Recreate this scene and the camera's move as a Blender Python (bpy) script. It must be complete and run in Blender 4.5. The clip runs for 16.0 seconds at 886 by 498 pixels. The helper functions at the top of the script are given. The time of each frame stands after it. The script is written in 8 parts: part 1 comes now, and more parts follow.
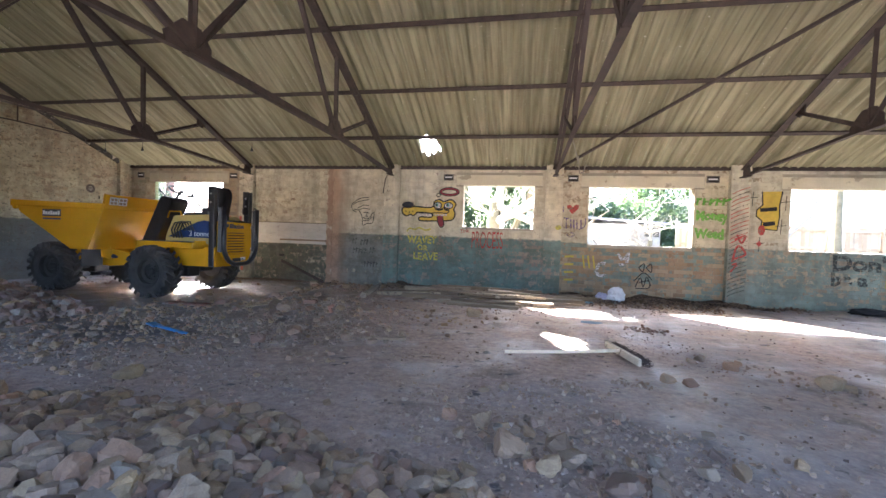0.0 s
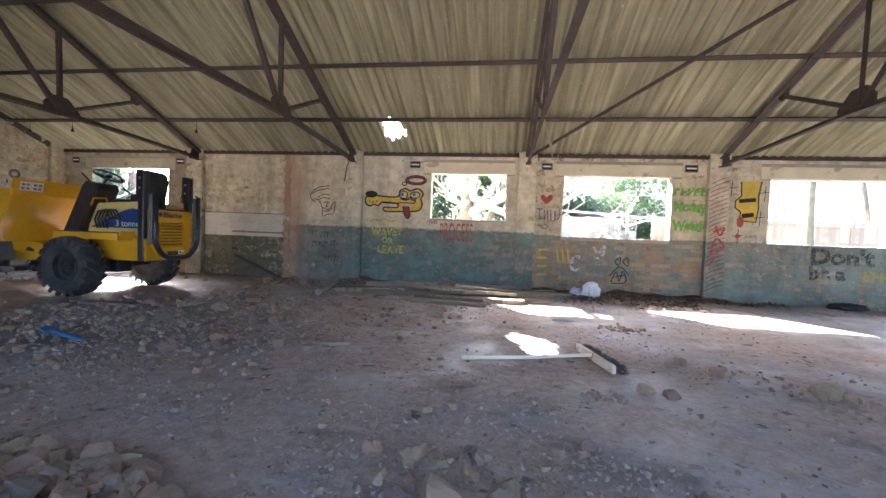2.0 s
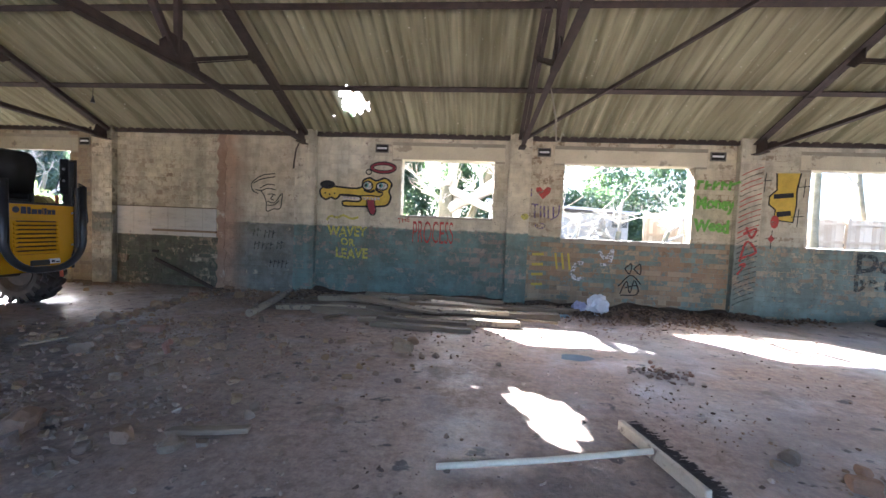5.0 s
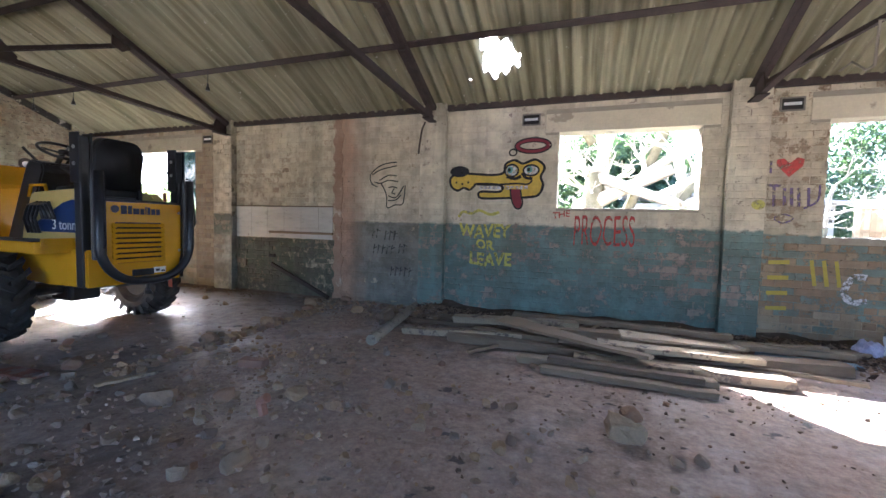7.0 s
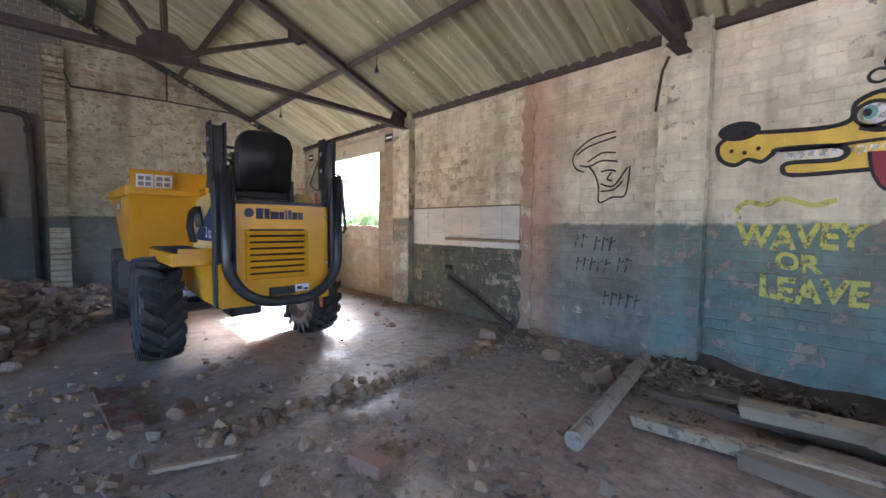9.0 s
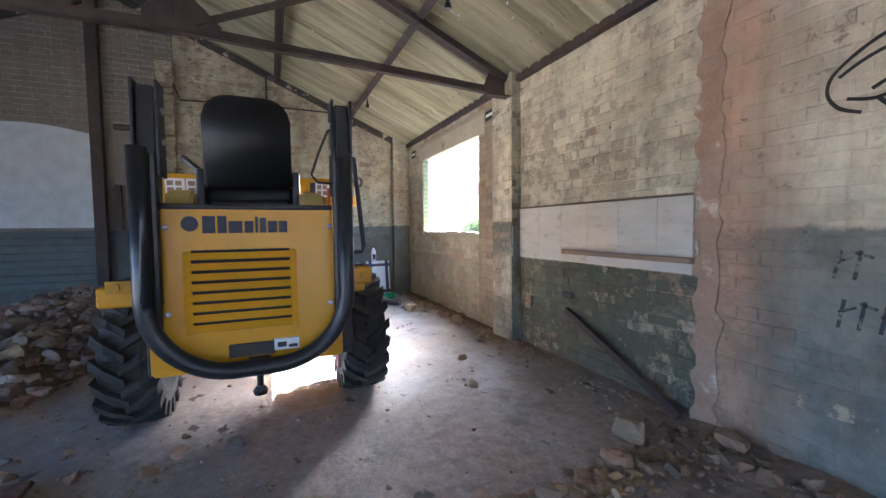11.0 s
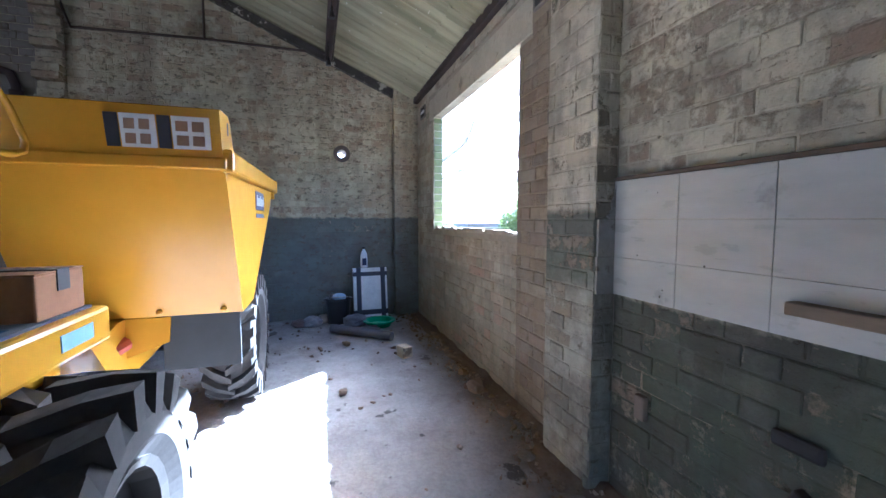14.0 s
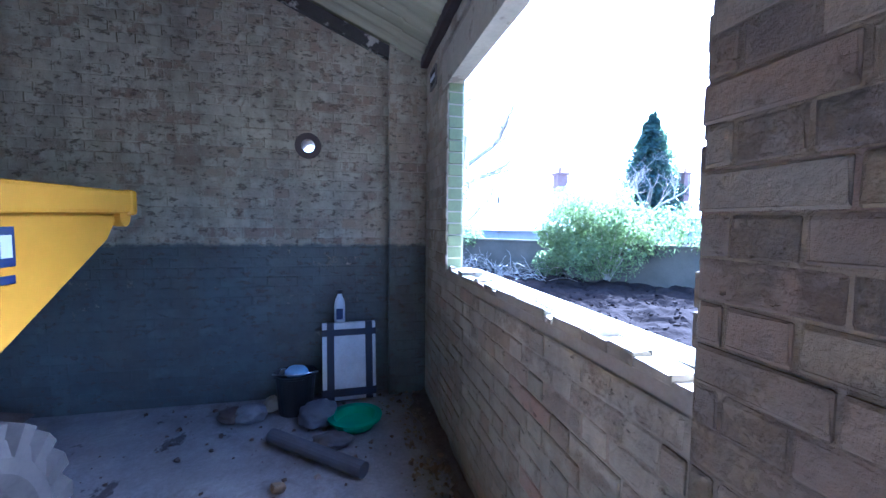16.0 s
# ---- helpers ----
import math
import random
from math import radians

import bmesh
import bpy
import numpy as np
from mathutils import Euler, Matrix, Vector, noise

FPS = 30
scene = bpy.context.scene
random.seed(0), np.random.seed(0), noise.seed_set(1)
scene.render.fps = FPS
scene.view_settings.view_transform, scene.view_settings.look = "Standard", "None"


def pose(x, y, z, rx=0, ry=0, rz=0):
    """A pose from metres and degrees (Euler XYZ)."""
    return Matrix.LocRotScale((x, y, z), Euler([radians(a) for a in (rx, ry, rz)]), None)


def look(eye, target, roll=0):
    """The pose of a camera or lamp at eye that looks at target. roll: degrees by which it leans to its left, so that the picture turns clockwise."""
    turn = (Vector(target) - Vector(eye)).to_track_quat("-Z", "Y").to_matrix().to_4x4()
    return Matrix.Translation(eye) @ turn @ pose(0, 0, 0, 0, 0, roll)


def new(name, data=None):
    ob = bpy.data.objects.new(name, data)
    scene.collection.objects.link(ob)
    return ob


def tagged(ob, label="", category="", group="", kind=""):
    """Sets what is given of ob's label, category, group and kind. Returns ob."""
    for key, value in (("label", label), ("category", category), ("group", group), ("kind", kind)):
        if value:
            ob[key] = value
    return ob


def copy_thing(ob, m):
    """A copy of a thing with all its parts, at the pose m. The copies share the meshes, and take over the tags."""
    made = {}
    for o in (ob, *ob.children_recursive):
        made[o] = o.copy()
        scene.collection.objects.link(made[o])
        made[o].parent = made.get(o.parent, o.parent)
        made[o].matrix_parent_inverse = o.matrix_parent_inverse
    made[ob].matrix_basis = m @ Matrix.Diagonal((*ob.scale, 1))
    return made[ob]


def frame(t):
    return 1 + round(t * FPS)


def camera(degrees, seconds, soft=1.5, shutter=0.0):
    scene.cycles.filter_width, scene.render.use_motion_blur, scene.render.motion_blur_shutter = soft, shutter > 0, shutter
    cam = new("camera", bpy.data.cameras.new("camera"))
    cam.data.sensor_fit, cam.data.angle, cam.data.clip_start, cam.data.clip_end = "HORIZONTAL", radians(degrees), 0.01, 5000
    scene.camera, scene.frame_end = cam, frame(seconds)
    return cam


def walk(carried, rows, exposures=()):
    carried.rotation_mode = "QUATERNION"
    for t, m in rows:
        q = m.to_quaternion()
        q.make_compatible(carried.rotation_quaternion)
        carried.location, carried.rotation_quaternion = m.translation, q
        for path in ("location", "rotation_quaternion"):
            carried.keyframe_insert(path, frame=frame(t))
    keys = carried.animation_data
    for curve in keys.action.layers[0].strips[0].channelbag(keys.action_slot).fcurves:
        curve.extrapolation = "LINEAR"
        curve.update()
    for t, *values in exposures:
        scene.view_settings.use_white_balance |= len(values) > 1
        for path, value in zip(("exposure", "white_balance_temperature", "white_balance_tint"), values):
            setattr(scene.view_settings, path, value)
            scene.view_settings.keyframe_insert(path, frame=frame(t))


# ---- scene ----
cam = camera(95.3, 16.0)
PATH = [
    (0, (-0.254, 1.681, 1.149), (-0.628, 3.645, 1.095), 2.1),
    (0.5, (-0.102, 1.828, 1.165), (-0.441, 3.798, 1.097), 1.7),
    (1, (0.015, 1.987, 1.105), (-0.325, 3.957, 1.035), 2.1),
    (1.5, (-0.016, 2.131, 1.092), (-0.325, 4.106, 1.015), 2.2),
    (2, (-0.071, 2.302, 1.102), (-0.35, 4.281, 1.026), 2.2),
    (2.5, (-0.051, 2.499, 1.112), (-0.291, 4.483, 1.026), 1.9),
    (3, (0.024, 2.697, 1.09), (-0.167, 4.686, 1.007), 2.1),
    (3.2, (0.022, 2.771, 1.101), (-0.148, 4.762, 1.013), 2.2),
    (5.3, (-0.317, 4.059, 1.223), (-0.495, 6.048, 1.118), 2.5),
    (5.5, (-0.409, 4.224, 1.197), (-0.614, 6.211, 1.091), 2.2),
    (6, (-0.622, 4.585, 1.178), (-0.934, 6.557, 1.063), 2.0),
    (6.5, (-0.89, 4.921, 1.157), (-1.374, 6.858, 1.043), 1.9),
    (7, (-1.153, 5.273, 1.16), (-1.815, 7.156, 1.041), 1.5),
    (7.5, (-1.377, 5.611, 1.17), (-2.307, 7.378, 1.053), 1.1),
    (8, (-1.635, 5.953, 1.14), (-2.792, 7.58, 1.024), 0.7),
    (8.5, (-1.826, 6.374, 1.098), (-3.141, 7.877, 0.985), 0.5),
    (9, (-2.017, 6.735, 1.145), (-3.477, 8.098, 1.031), 0.6),
    (9.5, (-2.261, 7.1, 1.199), (-3.836, 8.327, 1.077), 0.6),
    (10, (-2.441, 7.446, 1.202), (-4.132, 8.507, 1.087), -0.1),
    (12.3, (-3.93, 8.53, 1.19), (-5.825, 9.159, 1.07), -0.5),
    (12.5, (-4.03, 8.58, 1.192), (-5.923, 9.215, 1.063), -0.6),
    (13, (-4.305, 8.81, 1.18), (-6.206, 9.42, 1.052), -0.1),
    (13.5, (-4.645, 8.975, 1.178), (-6.545, 9.583, 1.035), 0.0),
    (14, (-5.085, 9.151, 1.214), (-6.99, 9.744, 1.069), 0.0),
    (14.5, (-5.54, 9.395, 1.257), (-7.466, 9.913, 1.119), 0.2),
    (15, (-5.938, 9.532, 1.327), (-7.867, 10.039, 1.182), 0.3),
    (15.5, (-6.395, 9.607, 1.381), (-8.328, 10.101, 1.24), 0.7),
    (16, (-6.83, 9.769, 1.424), (-8.774, 10.219, 1.292), 0.6),
]
walk(cam, [(t, look(eye, target, roll)) for t, eye, target, roll in PATH],
     exposures=[(0, 4.95, 5600, 11), (5.5, 4.5, 5230, 10), (6.5, 4.58, 5175, 10), (7.5, 4.9, 5120, 10), (9, 5.4, 5100, 10), (10, 5.38, 5120, 10), (12.5, 5.2, 4650, 8), (13, 4.95, 4630, 8), (14.5, 4.54, 4270, 8), (15, 4.42, 4260, 11), (15.5, 4.34, 3950, 13), (16, 4.22, 3820, 15)])

# ---------------------------------------------------------------- light
world = bpy.data.worlds.new("sky")
scene.world = world
world.use_nodes = True
wn = world.node_tree
sky = wn.nodes.new("ShaderNodeTexSky")
sky.sky_type = "NISHITA"
sky.sun_disc = False
sky.dust_density = 5.0
sky.air_density = 0.75
sky.ozone_density = 0.6
sky.sun_elevation = radians(36.8)
sky.sun_rotation = radians(322.6)
wn.nodes["Background"].inputs["Strength"].default_value = 0.09
wn.links.new(sky.outputs["Color"], wn.nodes["Background"].inputs["Color"])
sun = new("sun", bpy.data.lights.new("sun", "SUN"))
sun.data.energy, sun.data.angle, sun.data.color = 5.0, radians(0.5), (1.0, 0.95, 0.87)
sun.matrix_world = look((-8.1, 10.6, 10), (0, 0, 0))

# ---------------------------------------------------------------- materials
def nodes_of(name):
    m = bpy.data.materials.new(name)
    m.use_nodes = True
    t = m.node_tree
    return m, t, t.nodes["Principled BSDF"]


def node(t, kind, **values):
    n = t.nodes.new(kind)
    for k, v in values.items():
        n.inputs[k.replace("_", " ")].default_value = v
    return n


def math_node(t, op, a, b=0.0, clamp=False):
    n = t.nodes.new("ShaderNodeMath")
    n.operation, n.use_clamp = op, clamp
    for i, v in enumerate((a, b)):
        if isinstance(v, (int, float)):
            n.inputs[i].default_value = v
        else:
            t.links.new(v, n.inputs[i])
    return n.outputs[0]


def mixed(t, fac, a, b, blend="MIX"):
    n = t.nodes.new("ShaderNodeMix")
    n.data_type, n.blend_type, n.clamp_factor = "RGBA", blend, True
    for sock, v in ((n.inputs[0], fac), (n.inputs[6], a), (n.inputs[7], b)):
        if isinstance(v, tuple):
            sock.default_value = (*v, 1)
        elif isinstance(v, (int, float)):
            sock.default_value = v
        else:
            t.links.new(v, sock)
    return n.outputs[2]


def position(t, scale=(1, 1, 1)):
    g = t.nodes.new("ShaderNodeNewGeometry")
    m = t.nodes.new("ShaderNodeMapping")
    m.inputs["Scale"].default_value = scale
    t.links.new(g.outputs["Position"], m.inputs["Vector"])
    return m.outputs["Vector"]


def noise_at(t, scale, detail=4.0, rough=0.55, stretch=(1, 1, 1)):
    n = node(t, "ShaderNodeTexNoise", Scale=scale, Detail=detail, Roughness=rough)
    t.links.new(position(t, stretch), n.inputs["Vector"])
    return n.outputs["Fac"]


def step(t, value, at, width):
    """0 below, 1 above, softly."""
    n = t.nodes.new("ShaderNodeMapRange")
    n.inputs["From Min"].default_value, n.inputs["From Max"].default_value = at - width, at + width
    t.links.new(value, n.inputs["Value"])
    return n.outputs["Result"]


def piece_random(t):
    o = t.nodes.new("ShaderNodeObjectInfo")
    g = t.nodes.new("ShaderNodeNewGeometry")
    return math_node(t, "FRACT", math_node(t, "ADD", math_node(t, "MULTIPLY", o.outputs["Random"], 7.31), g.outputs["Random Per Island"]))


def bump(t, p, height, strength, distance):
    b = node(t, "ShaderNodeBump", Strength=strength, Distance=distance)
    t.links.new(height, b.inputs["Height"])
    t.links.new(b.outputs["Normal"], p.inputs["Normal"])


def surface(name, a, b, rough=0.8, metal=0.0, scale=8.0, fine=60.0, relief=0.3, depth=0.004, vary=0.0, stretch=(1, 1, 1), wear=None, wear_at=0.62, even=False, thin=0.0):
    """Two tones mixed by coarse and fine grain; vary: change from piece to piece; wear: a third tone in patches."""
    m, t, p = nodes_of(name)
    coarse = noise_at(t, scale, 5, 0.6, stretch)
    grain = noise_at(t, fine, 4, 0.6, stretch)
    f = math_node(t, "ADD", math_node(t, "MULTIPLY", coarse, 0.65), math_node(t, "MULTIPLY", grain, 0.35))
    if vary:
        f = math_node(t, "ADD", f, math_node(t, "MULTIPLY", math_node(t, "SUBTRACT", piece_random(t), 0.5), vary))
    c = mixed(t, step(t, f, 0.5, 0.18), a, b)
    if wear:
        c = mixed(t, step(t, noise_at(t, scale * 1.7, 7, 0.65), wear_at, 0.03), c, wear)
    t.links.new(c, p.inputs["Base Color"])
    p.inputs["Metallic"].default_value = metal
    if thin:
        t.links.new(step(t, noise_at(t, 28, 6, 0.72), thin, 0.09), p.inputs["Alpha"])
    if rough > 0.92:
        p.inputs["Specular IOR Level"].default_value = 0.0
    if even:
        p.inputs["Roughness"].default_value = rough
        return m
    t.links.new(math_node(t, "ADD", math_node(t, "MULTIPLY", grain, 0.2), rough - 0.1, True), p.inputs["Roughness"])
    bump(t, p, f, relief, depth)
    return m


def tinted(name, tints, dust=(0.15, 0.11, 0.078), rough=0.95, scale=24.0, cover=0.55):
    """Loose pieces: each has a tone of its own out of tints, with grain and a coat of dust in patches."""
    m, t, p = nodes_of(name)
    ramp = t.nodes.new("ShaderNodeValToRGB")
    ramp.color_ramp.interpolation = "LINEAR"
    els = ramp.color_ramp.elements
    while len(els) < len(tints):
        els.new(0.5)
    for k, c in enumerate(tints):
        els[k].position = k / (len(tints) - 1)
        els[k].color = (*c, 1)
    t.links.new(piece_random(t), ramp.inputs[0])
    coarse, fine = noise_at(t, scale, 6, 0.65), noise_at(t, scale * 6, 5, 0.65)
    c = mixed(t, math_node(t, "MULTIPLY", step(t, coarse, 0.52, 0.12), cover), ramp.outputs[0], dust)
    c = mixed(t, math_node(t, "MULTIPLY", step(t, fine, 0.5, 0.2), 0.35), c, (0.1, 0.07, 0.05))
    t.links.new(c, p.inputs["Base Color"])
    p.inputs["Roughness"].default_value = rough
    bump(t, p, math_node(t, "ADD", coarse, math_node(t, "MULTIPLY", fine, 0.5)), 0.7, 0.009)
    return m


def tones(t, value, colours):
    ramp = t.nodes.new("ShaderNodeValToRGB")
    els = ramp.color_ramp.elements
    while len(els) < len(colours):
        els.new(0.5)
    for k, c in enumerate(colours):
        els[k].position = k / (len(colours) - 1)
        els[k].color = (*c, 1)
    t.links.new(value, ramp.inputs[0])
    return ramp.outputs[0]


REDS = ((0.25, 0.13, 0.09), (0.34, 0.25, 0.18), (0.3, 0.17, 0.12), (0.2, 0.14, 0.11), (0.4, 0.31, 0.22), (0.28, 0.19, 0.14))


def painted_brick(name, top, low, line, peel_top=0.62, peel_low=0.6, bare=REDS, second=None, wash=0.0, grime=0.35, murk=0.6, pit=0.68, soft=0.025, each=0.2, stain=None):
    """Old paint in two bands over brick; it has come off in patches and off whole brick faces. second: (height, colour)
    of a lower band; each: how far single bricks differ; grime and murk: dirt on the upper and the lower band; pit: lower means more chipped spots;
    stain: (x, colour) of a wash of paint that thins out to the right of x."""
    m, t, p = nodes_of(name)
    g = t.nodes.new("ShaderNodeNewGeometry")
    xyz = t.nodes.new("ShaderNodeSeparateXYZ")
    t.links.new(g.outputs["Position"], xyz.inputs[0])
    wob = noise_at(t, 9, 5, 0.7)
    z = math_node(t, "ADD", xyz.outputs["Z"], math_node(t, "MULTIPLY", math_node(t, "SUBTRACT", wob, 0.5), 0.09))
    up = step(t, z, line, 0.014)
    rnd = piece_random(t)
    rnd2 = math_node(t, "FRACT", math_node(t, "MULTIPLY", rnd, 17.3))
    blot, fine, mid = noise_at(t, 1.5, 7, 0.66), noise_at(t, 38, 5, 0.65), noise_at(t, 6, 8, 0.72)
    lo = low
    if second:
        lo = mixed(t, step(t, z, second[0], 0.05), second[1], low)
    lo = mixed(t, math_node(t, "MULTIPLY", step(t, noise_at(t, 2.6, 8, 0.72), 0.5, 0.07), murk), lo, (0.075, 0.064, 0.052))
    lo = mixed(t, math_node(t, "MULTIPLY", step(t, mid, 0.57, 0.06), 0.4 * murk), lo, (0.27, 0.24, 0.2))
    hi = mixed(t, math_node(t, "MULTIPLY", step(t, blot, 0.5, 0.12), grime), top, (0.3, 0.25, 0.175))
    hi = mixed(t, math_node(t, "MULTIPLY", step(t, mid, 0.54, 0.07), grime * 0.8), hi, (0.24, 0.2, 0.15))
    paint = mixed(t, up, lo, hi)
    paint = mixed(t, math_node(t, "MULTIPLY", rnd, 0.3), paint, (0.5, 0.46, 0.4), "MULTIPLY")
    peel = noise_at(t, 11, 9, 0.78)
    lump = noise_at(t, 1.1, 4, 0.55)
    peel = math_node(t, "ADD", peel, math_node(t, "MULTIPLY", math_node(t, "SUBTRACT", rnd2, 0.5), each))
    peel = math_node(t, "ADD", peel, math_node(t, "MULTIPLY", math_node(t, "SUBTRACT", lump, 0.5), 0.55))
    limit = math_node(t, "ADD", math_node(t, "MULTIPLY", up, peel_top - peel_low), peel_low)
    off = step(t, math_node(t, "SUBTRACT", peel, limit), 0.0, soft)
    clay = tones(t, rnd, bare)
    clay = mixed(t, math_node(t, "MULTIPLY", step(t, mid, 0.55, 0.08), 0.4), clay, (0.33, 0.29, 0.215))
    clay = mixed(t, math_node(t, "MULTIPLY", fine, 0.4), clay, (0.13, 0.1, 0.08))
    col = mixed(t, off, paint, clay)
    if wash:
        col = mixed(t, math_node(t, "MULTIPLY", step(t, noise_at(t, 3.3, 8, 0.72), 0.5, 0.1), wash), col, (0.46, 0.42, 0.3))
    if stain:
        reach = math_node(t, "ADD", math_node(t, "SUBTRACT", stain[0], xyz.outputs["X"]), math_node(t, "MULTIPLY", math_node(t, "SUBTRACT", noise_at(t, 2.2, 7, 0.7), 0.5), 0.5))
        col = mixed(t, math_node(t, "MULTIPLY", step(t, reach, 0.0, 0.16), 0.85), col, mixed(t, step(t, mid, 0.52, 0.1), stain[1], tuple(min(1.0, c * 1.5) for c in stain[1])))
    streak = noise_at(t, 4, 5, 0.6, (1, 1, 0.12))
    col = mixed(t, math_node(t, "MULTIPLY", step(t, streak, 0.58, 0.12), 0.42), col, (0.13, 0.112, 0.085))
    pits = step(t, noise_at(t, 24, 5, 0.7, (0.55, 0.55, 1.2)), pit, 0.02)
    col = mixed(t, math_node(t, "MULTIPLY", pits, 0.75), col, (0.11, 0.085, 0.062))
    t.links.new(col, p.inputs["Base Color"])
    p.inputs["Roughness"].default_value = 0.84
    h = math_node(t, "ADD", math_node(t, "MULTIPLY", fine, 0.5), math_node(t, "MULTIPLY", off, -0.5))
    h = math_node(t, "ADD", h, math_node(t, "MULTIPLY", pits, -1.4))
    h = math_node(t, "ADD", h, math_node(t, "MULTIPLY", mid, 1.6))
    bump(t, p, h, 0.8, 0.011)
    return m


TANS = ((0.4, 0.315, 0.2), (0.3, 0.22, 0.145), (0.48, 0.4, 0.27), (0.36, 0.26, 0.175), (0.54, 0.465, 0.33), (0.42, 0.33, 0.205))
BRICK_D = painted_brick("worn whitewashed brick", (0.54, 0.48, 0.35), (0.37, 0.335, 0.24), 0.8, 0.55, 0.5, ((0.4, 0.315, 0.2), (0.27, 0.2, 0.13), (0.46, 0.39, 0.27), (0.4, 0.26, 0.185), (0.27, 0.265, 0.17), (0.5, 0.43, 0.31), (0.33, 0.25, 0.16)), murk=0.4, grime=0.5, soft=0.07, wash=0.35, each=0.5, pit=0.64)
BRICK_BARE = painted_brick("brown bare brick", (0.3, 0.235, 0.145), (0.27, 0.215, 0.135), 1.0, 0.44, 0.44, ((0.31, 0.235, 0.145), (0.15, 0.112, 0.085), (0.4, 0.335, 0.22), (0.22, 0.145, 0.1), (0.29, 0.245, 0.175), (0.17, 0.135, 0.105), (0.36, 0.27, 0.16)), grime=0.35, murk=0.3, soft=0.07, wash=0.15, each=0.3)
BRICK_P4 = painted_brick("cream pier brick", (0.7, 0.63, 0.46), (0.19, 0.22, 0.17), 1.25, 0.62, 0.62, ((0.3, 0.265, 0.18), (0.23, 0.19, 0.13), (0.34, 0.3, 0.21), (0.27, 0.225, 0.155)), (0.92, (0.44, 0.42, 0.33)), murk=0.6, grime=0.5, each=0.3)
BRICK_R = painted_brick("cream and dark green brick", (0.69, 0.625, 0.44), (0.1, 0.112, 0.072), 0.9, 0.62, 0.6, TANS, murk=0.6, grime=0.42, pit=0.65, soft=0.06, each=0.2)
BRICK_RED = painted_brick("cream and slate brick", (0.7, 0.62, 0.46), (0.24, 0.24, 0.205), 1.18, 0.67, 0.64, TANS, grime=0.35, murk=0.5, stain=(-4.27, (0.3, 0.19, 0.125)))
BRICK_C = painted_brick("cream and teal brick", (0.76, 0.69, 0.52), (0.185, 0.262, 0.232), 1.18, 0.68, 0.6, ((0.33, 0.25, 0.21), (0.39, 0.31, 0.25), (0.28, 0.22, 0.18), (0.42, 0.35, 0.28)), murk=0.4, grime=0.3)
BRICK_B = painted_brick("cream and patchy teal brick", (0.72, 0.64, 0.46), (0.22, 0.285, 0.25), 1.15, 0.63, 0.42, ((0.36, 0.25, 0.145), (0.27, 0.18, 0.105), (0.42, 0.32, 0.2), (0.33, 0.21, 0.125), (0.46, 0.37, 0.25), (0.38, 0.27, 0.15)), murk=0.3, pit=0.65, each=0.32)
BRICK_A = painted_brick("cream and pale teal brick", (0.7, 0.65, 0.5), (0.25, 0.31, 0.27), 1.15, 0.68, 0.57, TANS, murk=0.35, pit=0.66)
BRICK_G = painted_brick("gable brick", (0.54, 0.49, 0.345), (0.135, 0.148, 0.135), 1.24, 0.55, 0.74, TANS, murk=0.35, grime=0.5, pit=0.6, soft=0.04)
BRICK_SOOT = painted_brick("sooty brick", (0.2, 0.18, 0.155), (0.1, 0.115, 0.115), 1.2, 0.66, 0.7, ((0.16, 0.12, 0.1), (0.2, 0.16, 0.13), (0.12, 0.1, 0.085), (0.17, 0.13, 0.11)), grime=0.12, murk=0.3)
MORTAR = surface("old mortar", (0.3, 0.26, 0.2), (0.42, 0.38, 0.3), 0.95, scale=6, fine=70, relief=0.6)
LINTEL = surface("painted concrete lintel", (0.56, 0.5, 0.365), (0.74, 0.67, 0.5), 0.85, scale=2.2, fine=40, relief=0.4, wear=(0.4, 0.34, 0.25), wear_at=0.62)
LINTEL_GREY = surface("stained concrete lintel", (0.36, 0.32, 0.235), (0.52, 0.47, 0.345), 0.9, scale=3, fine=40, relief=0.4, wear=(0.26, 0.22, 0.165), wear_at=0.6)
PLASTER_RED = surface("rust red plaster", (0.25, 0.15, 0.1), (0.38, 0.27, 0.19), 0.9, scale=3, fine=40, relief=0.4, wear=(0.5, 0.42, 0.32), wear_at=0.6)
TILE = surface("grubby white glazed tile", (0.4, 0.385, 0.34), (0.56, 0.54, 0.485), 0.3, scale=2.0, fine=12, relief=0.02, stretch=(0.5, 1, 1.6), wear=(0.33, 0.305, 0.27), wear_at=0.66)
# darker copy of TILE; shade of the pier's side face put into colour
TILE_SHADED = surface("blotched tile darkened for shade", (0.19, 0.175, 0.15), (0.33, 0.31, 0.27), 0.5, scale=6, fine=40, relief=0.1, wear=(0.12, 0.1, 0.085), wear_at=0.6)
ROOF_OLD = surface("aged fibre cement cap", (0.4, 0.36, 0.25), (0.54, 0.49, 0.37), 0.93, scale=1.3, fine=30, relief=0.3, stretch=(1, 0.25, 1), wear=(0.32, 0.28, 0.19), wear_at=0.62)
STEEL = surface("dark rusty painted steel", (0.035, 0.026, 0.024), (0.075, 0.05, 0.042), 0.7, metal=0.2, scale=9, fine=80, relief=0.3)
WOOD_OLD = surface("grey weathered timber", (0.12, 0.083, 0.052), (0.25, 0.185, 0.12), 0.85, scale=4, fine=60, relief=0.5, vary=0.5, stretch=(0.15, 1, 1))
WOOD_GREY = surface("bleached grey timber", (0.2, 0.165, 0.125), (0.33, 0.285, 0.22), 0.9, scale=6, fine=60, relief=0.5, stretch=(1, 0.15, 1), wear=(0.12, 0.095, 0.07), wear_at=0.6)
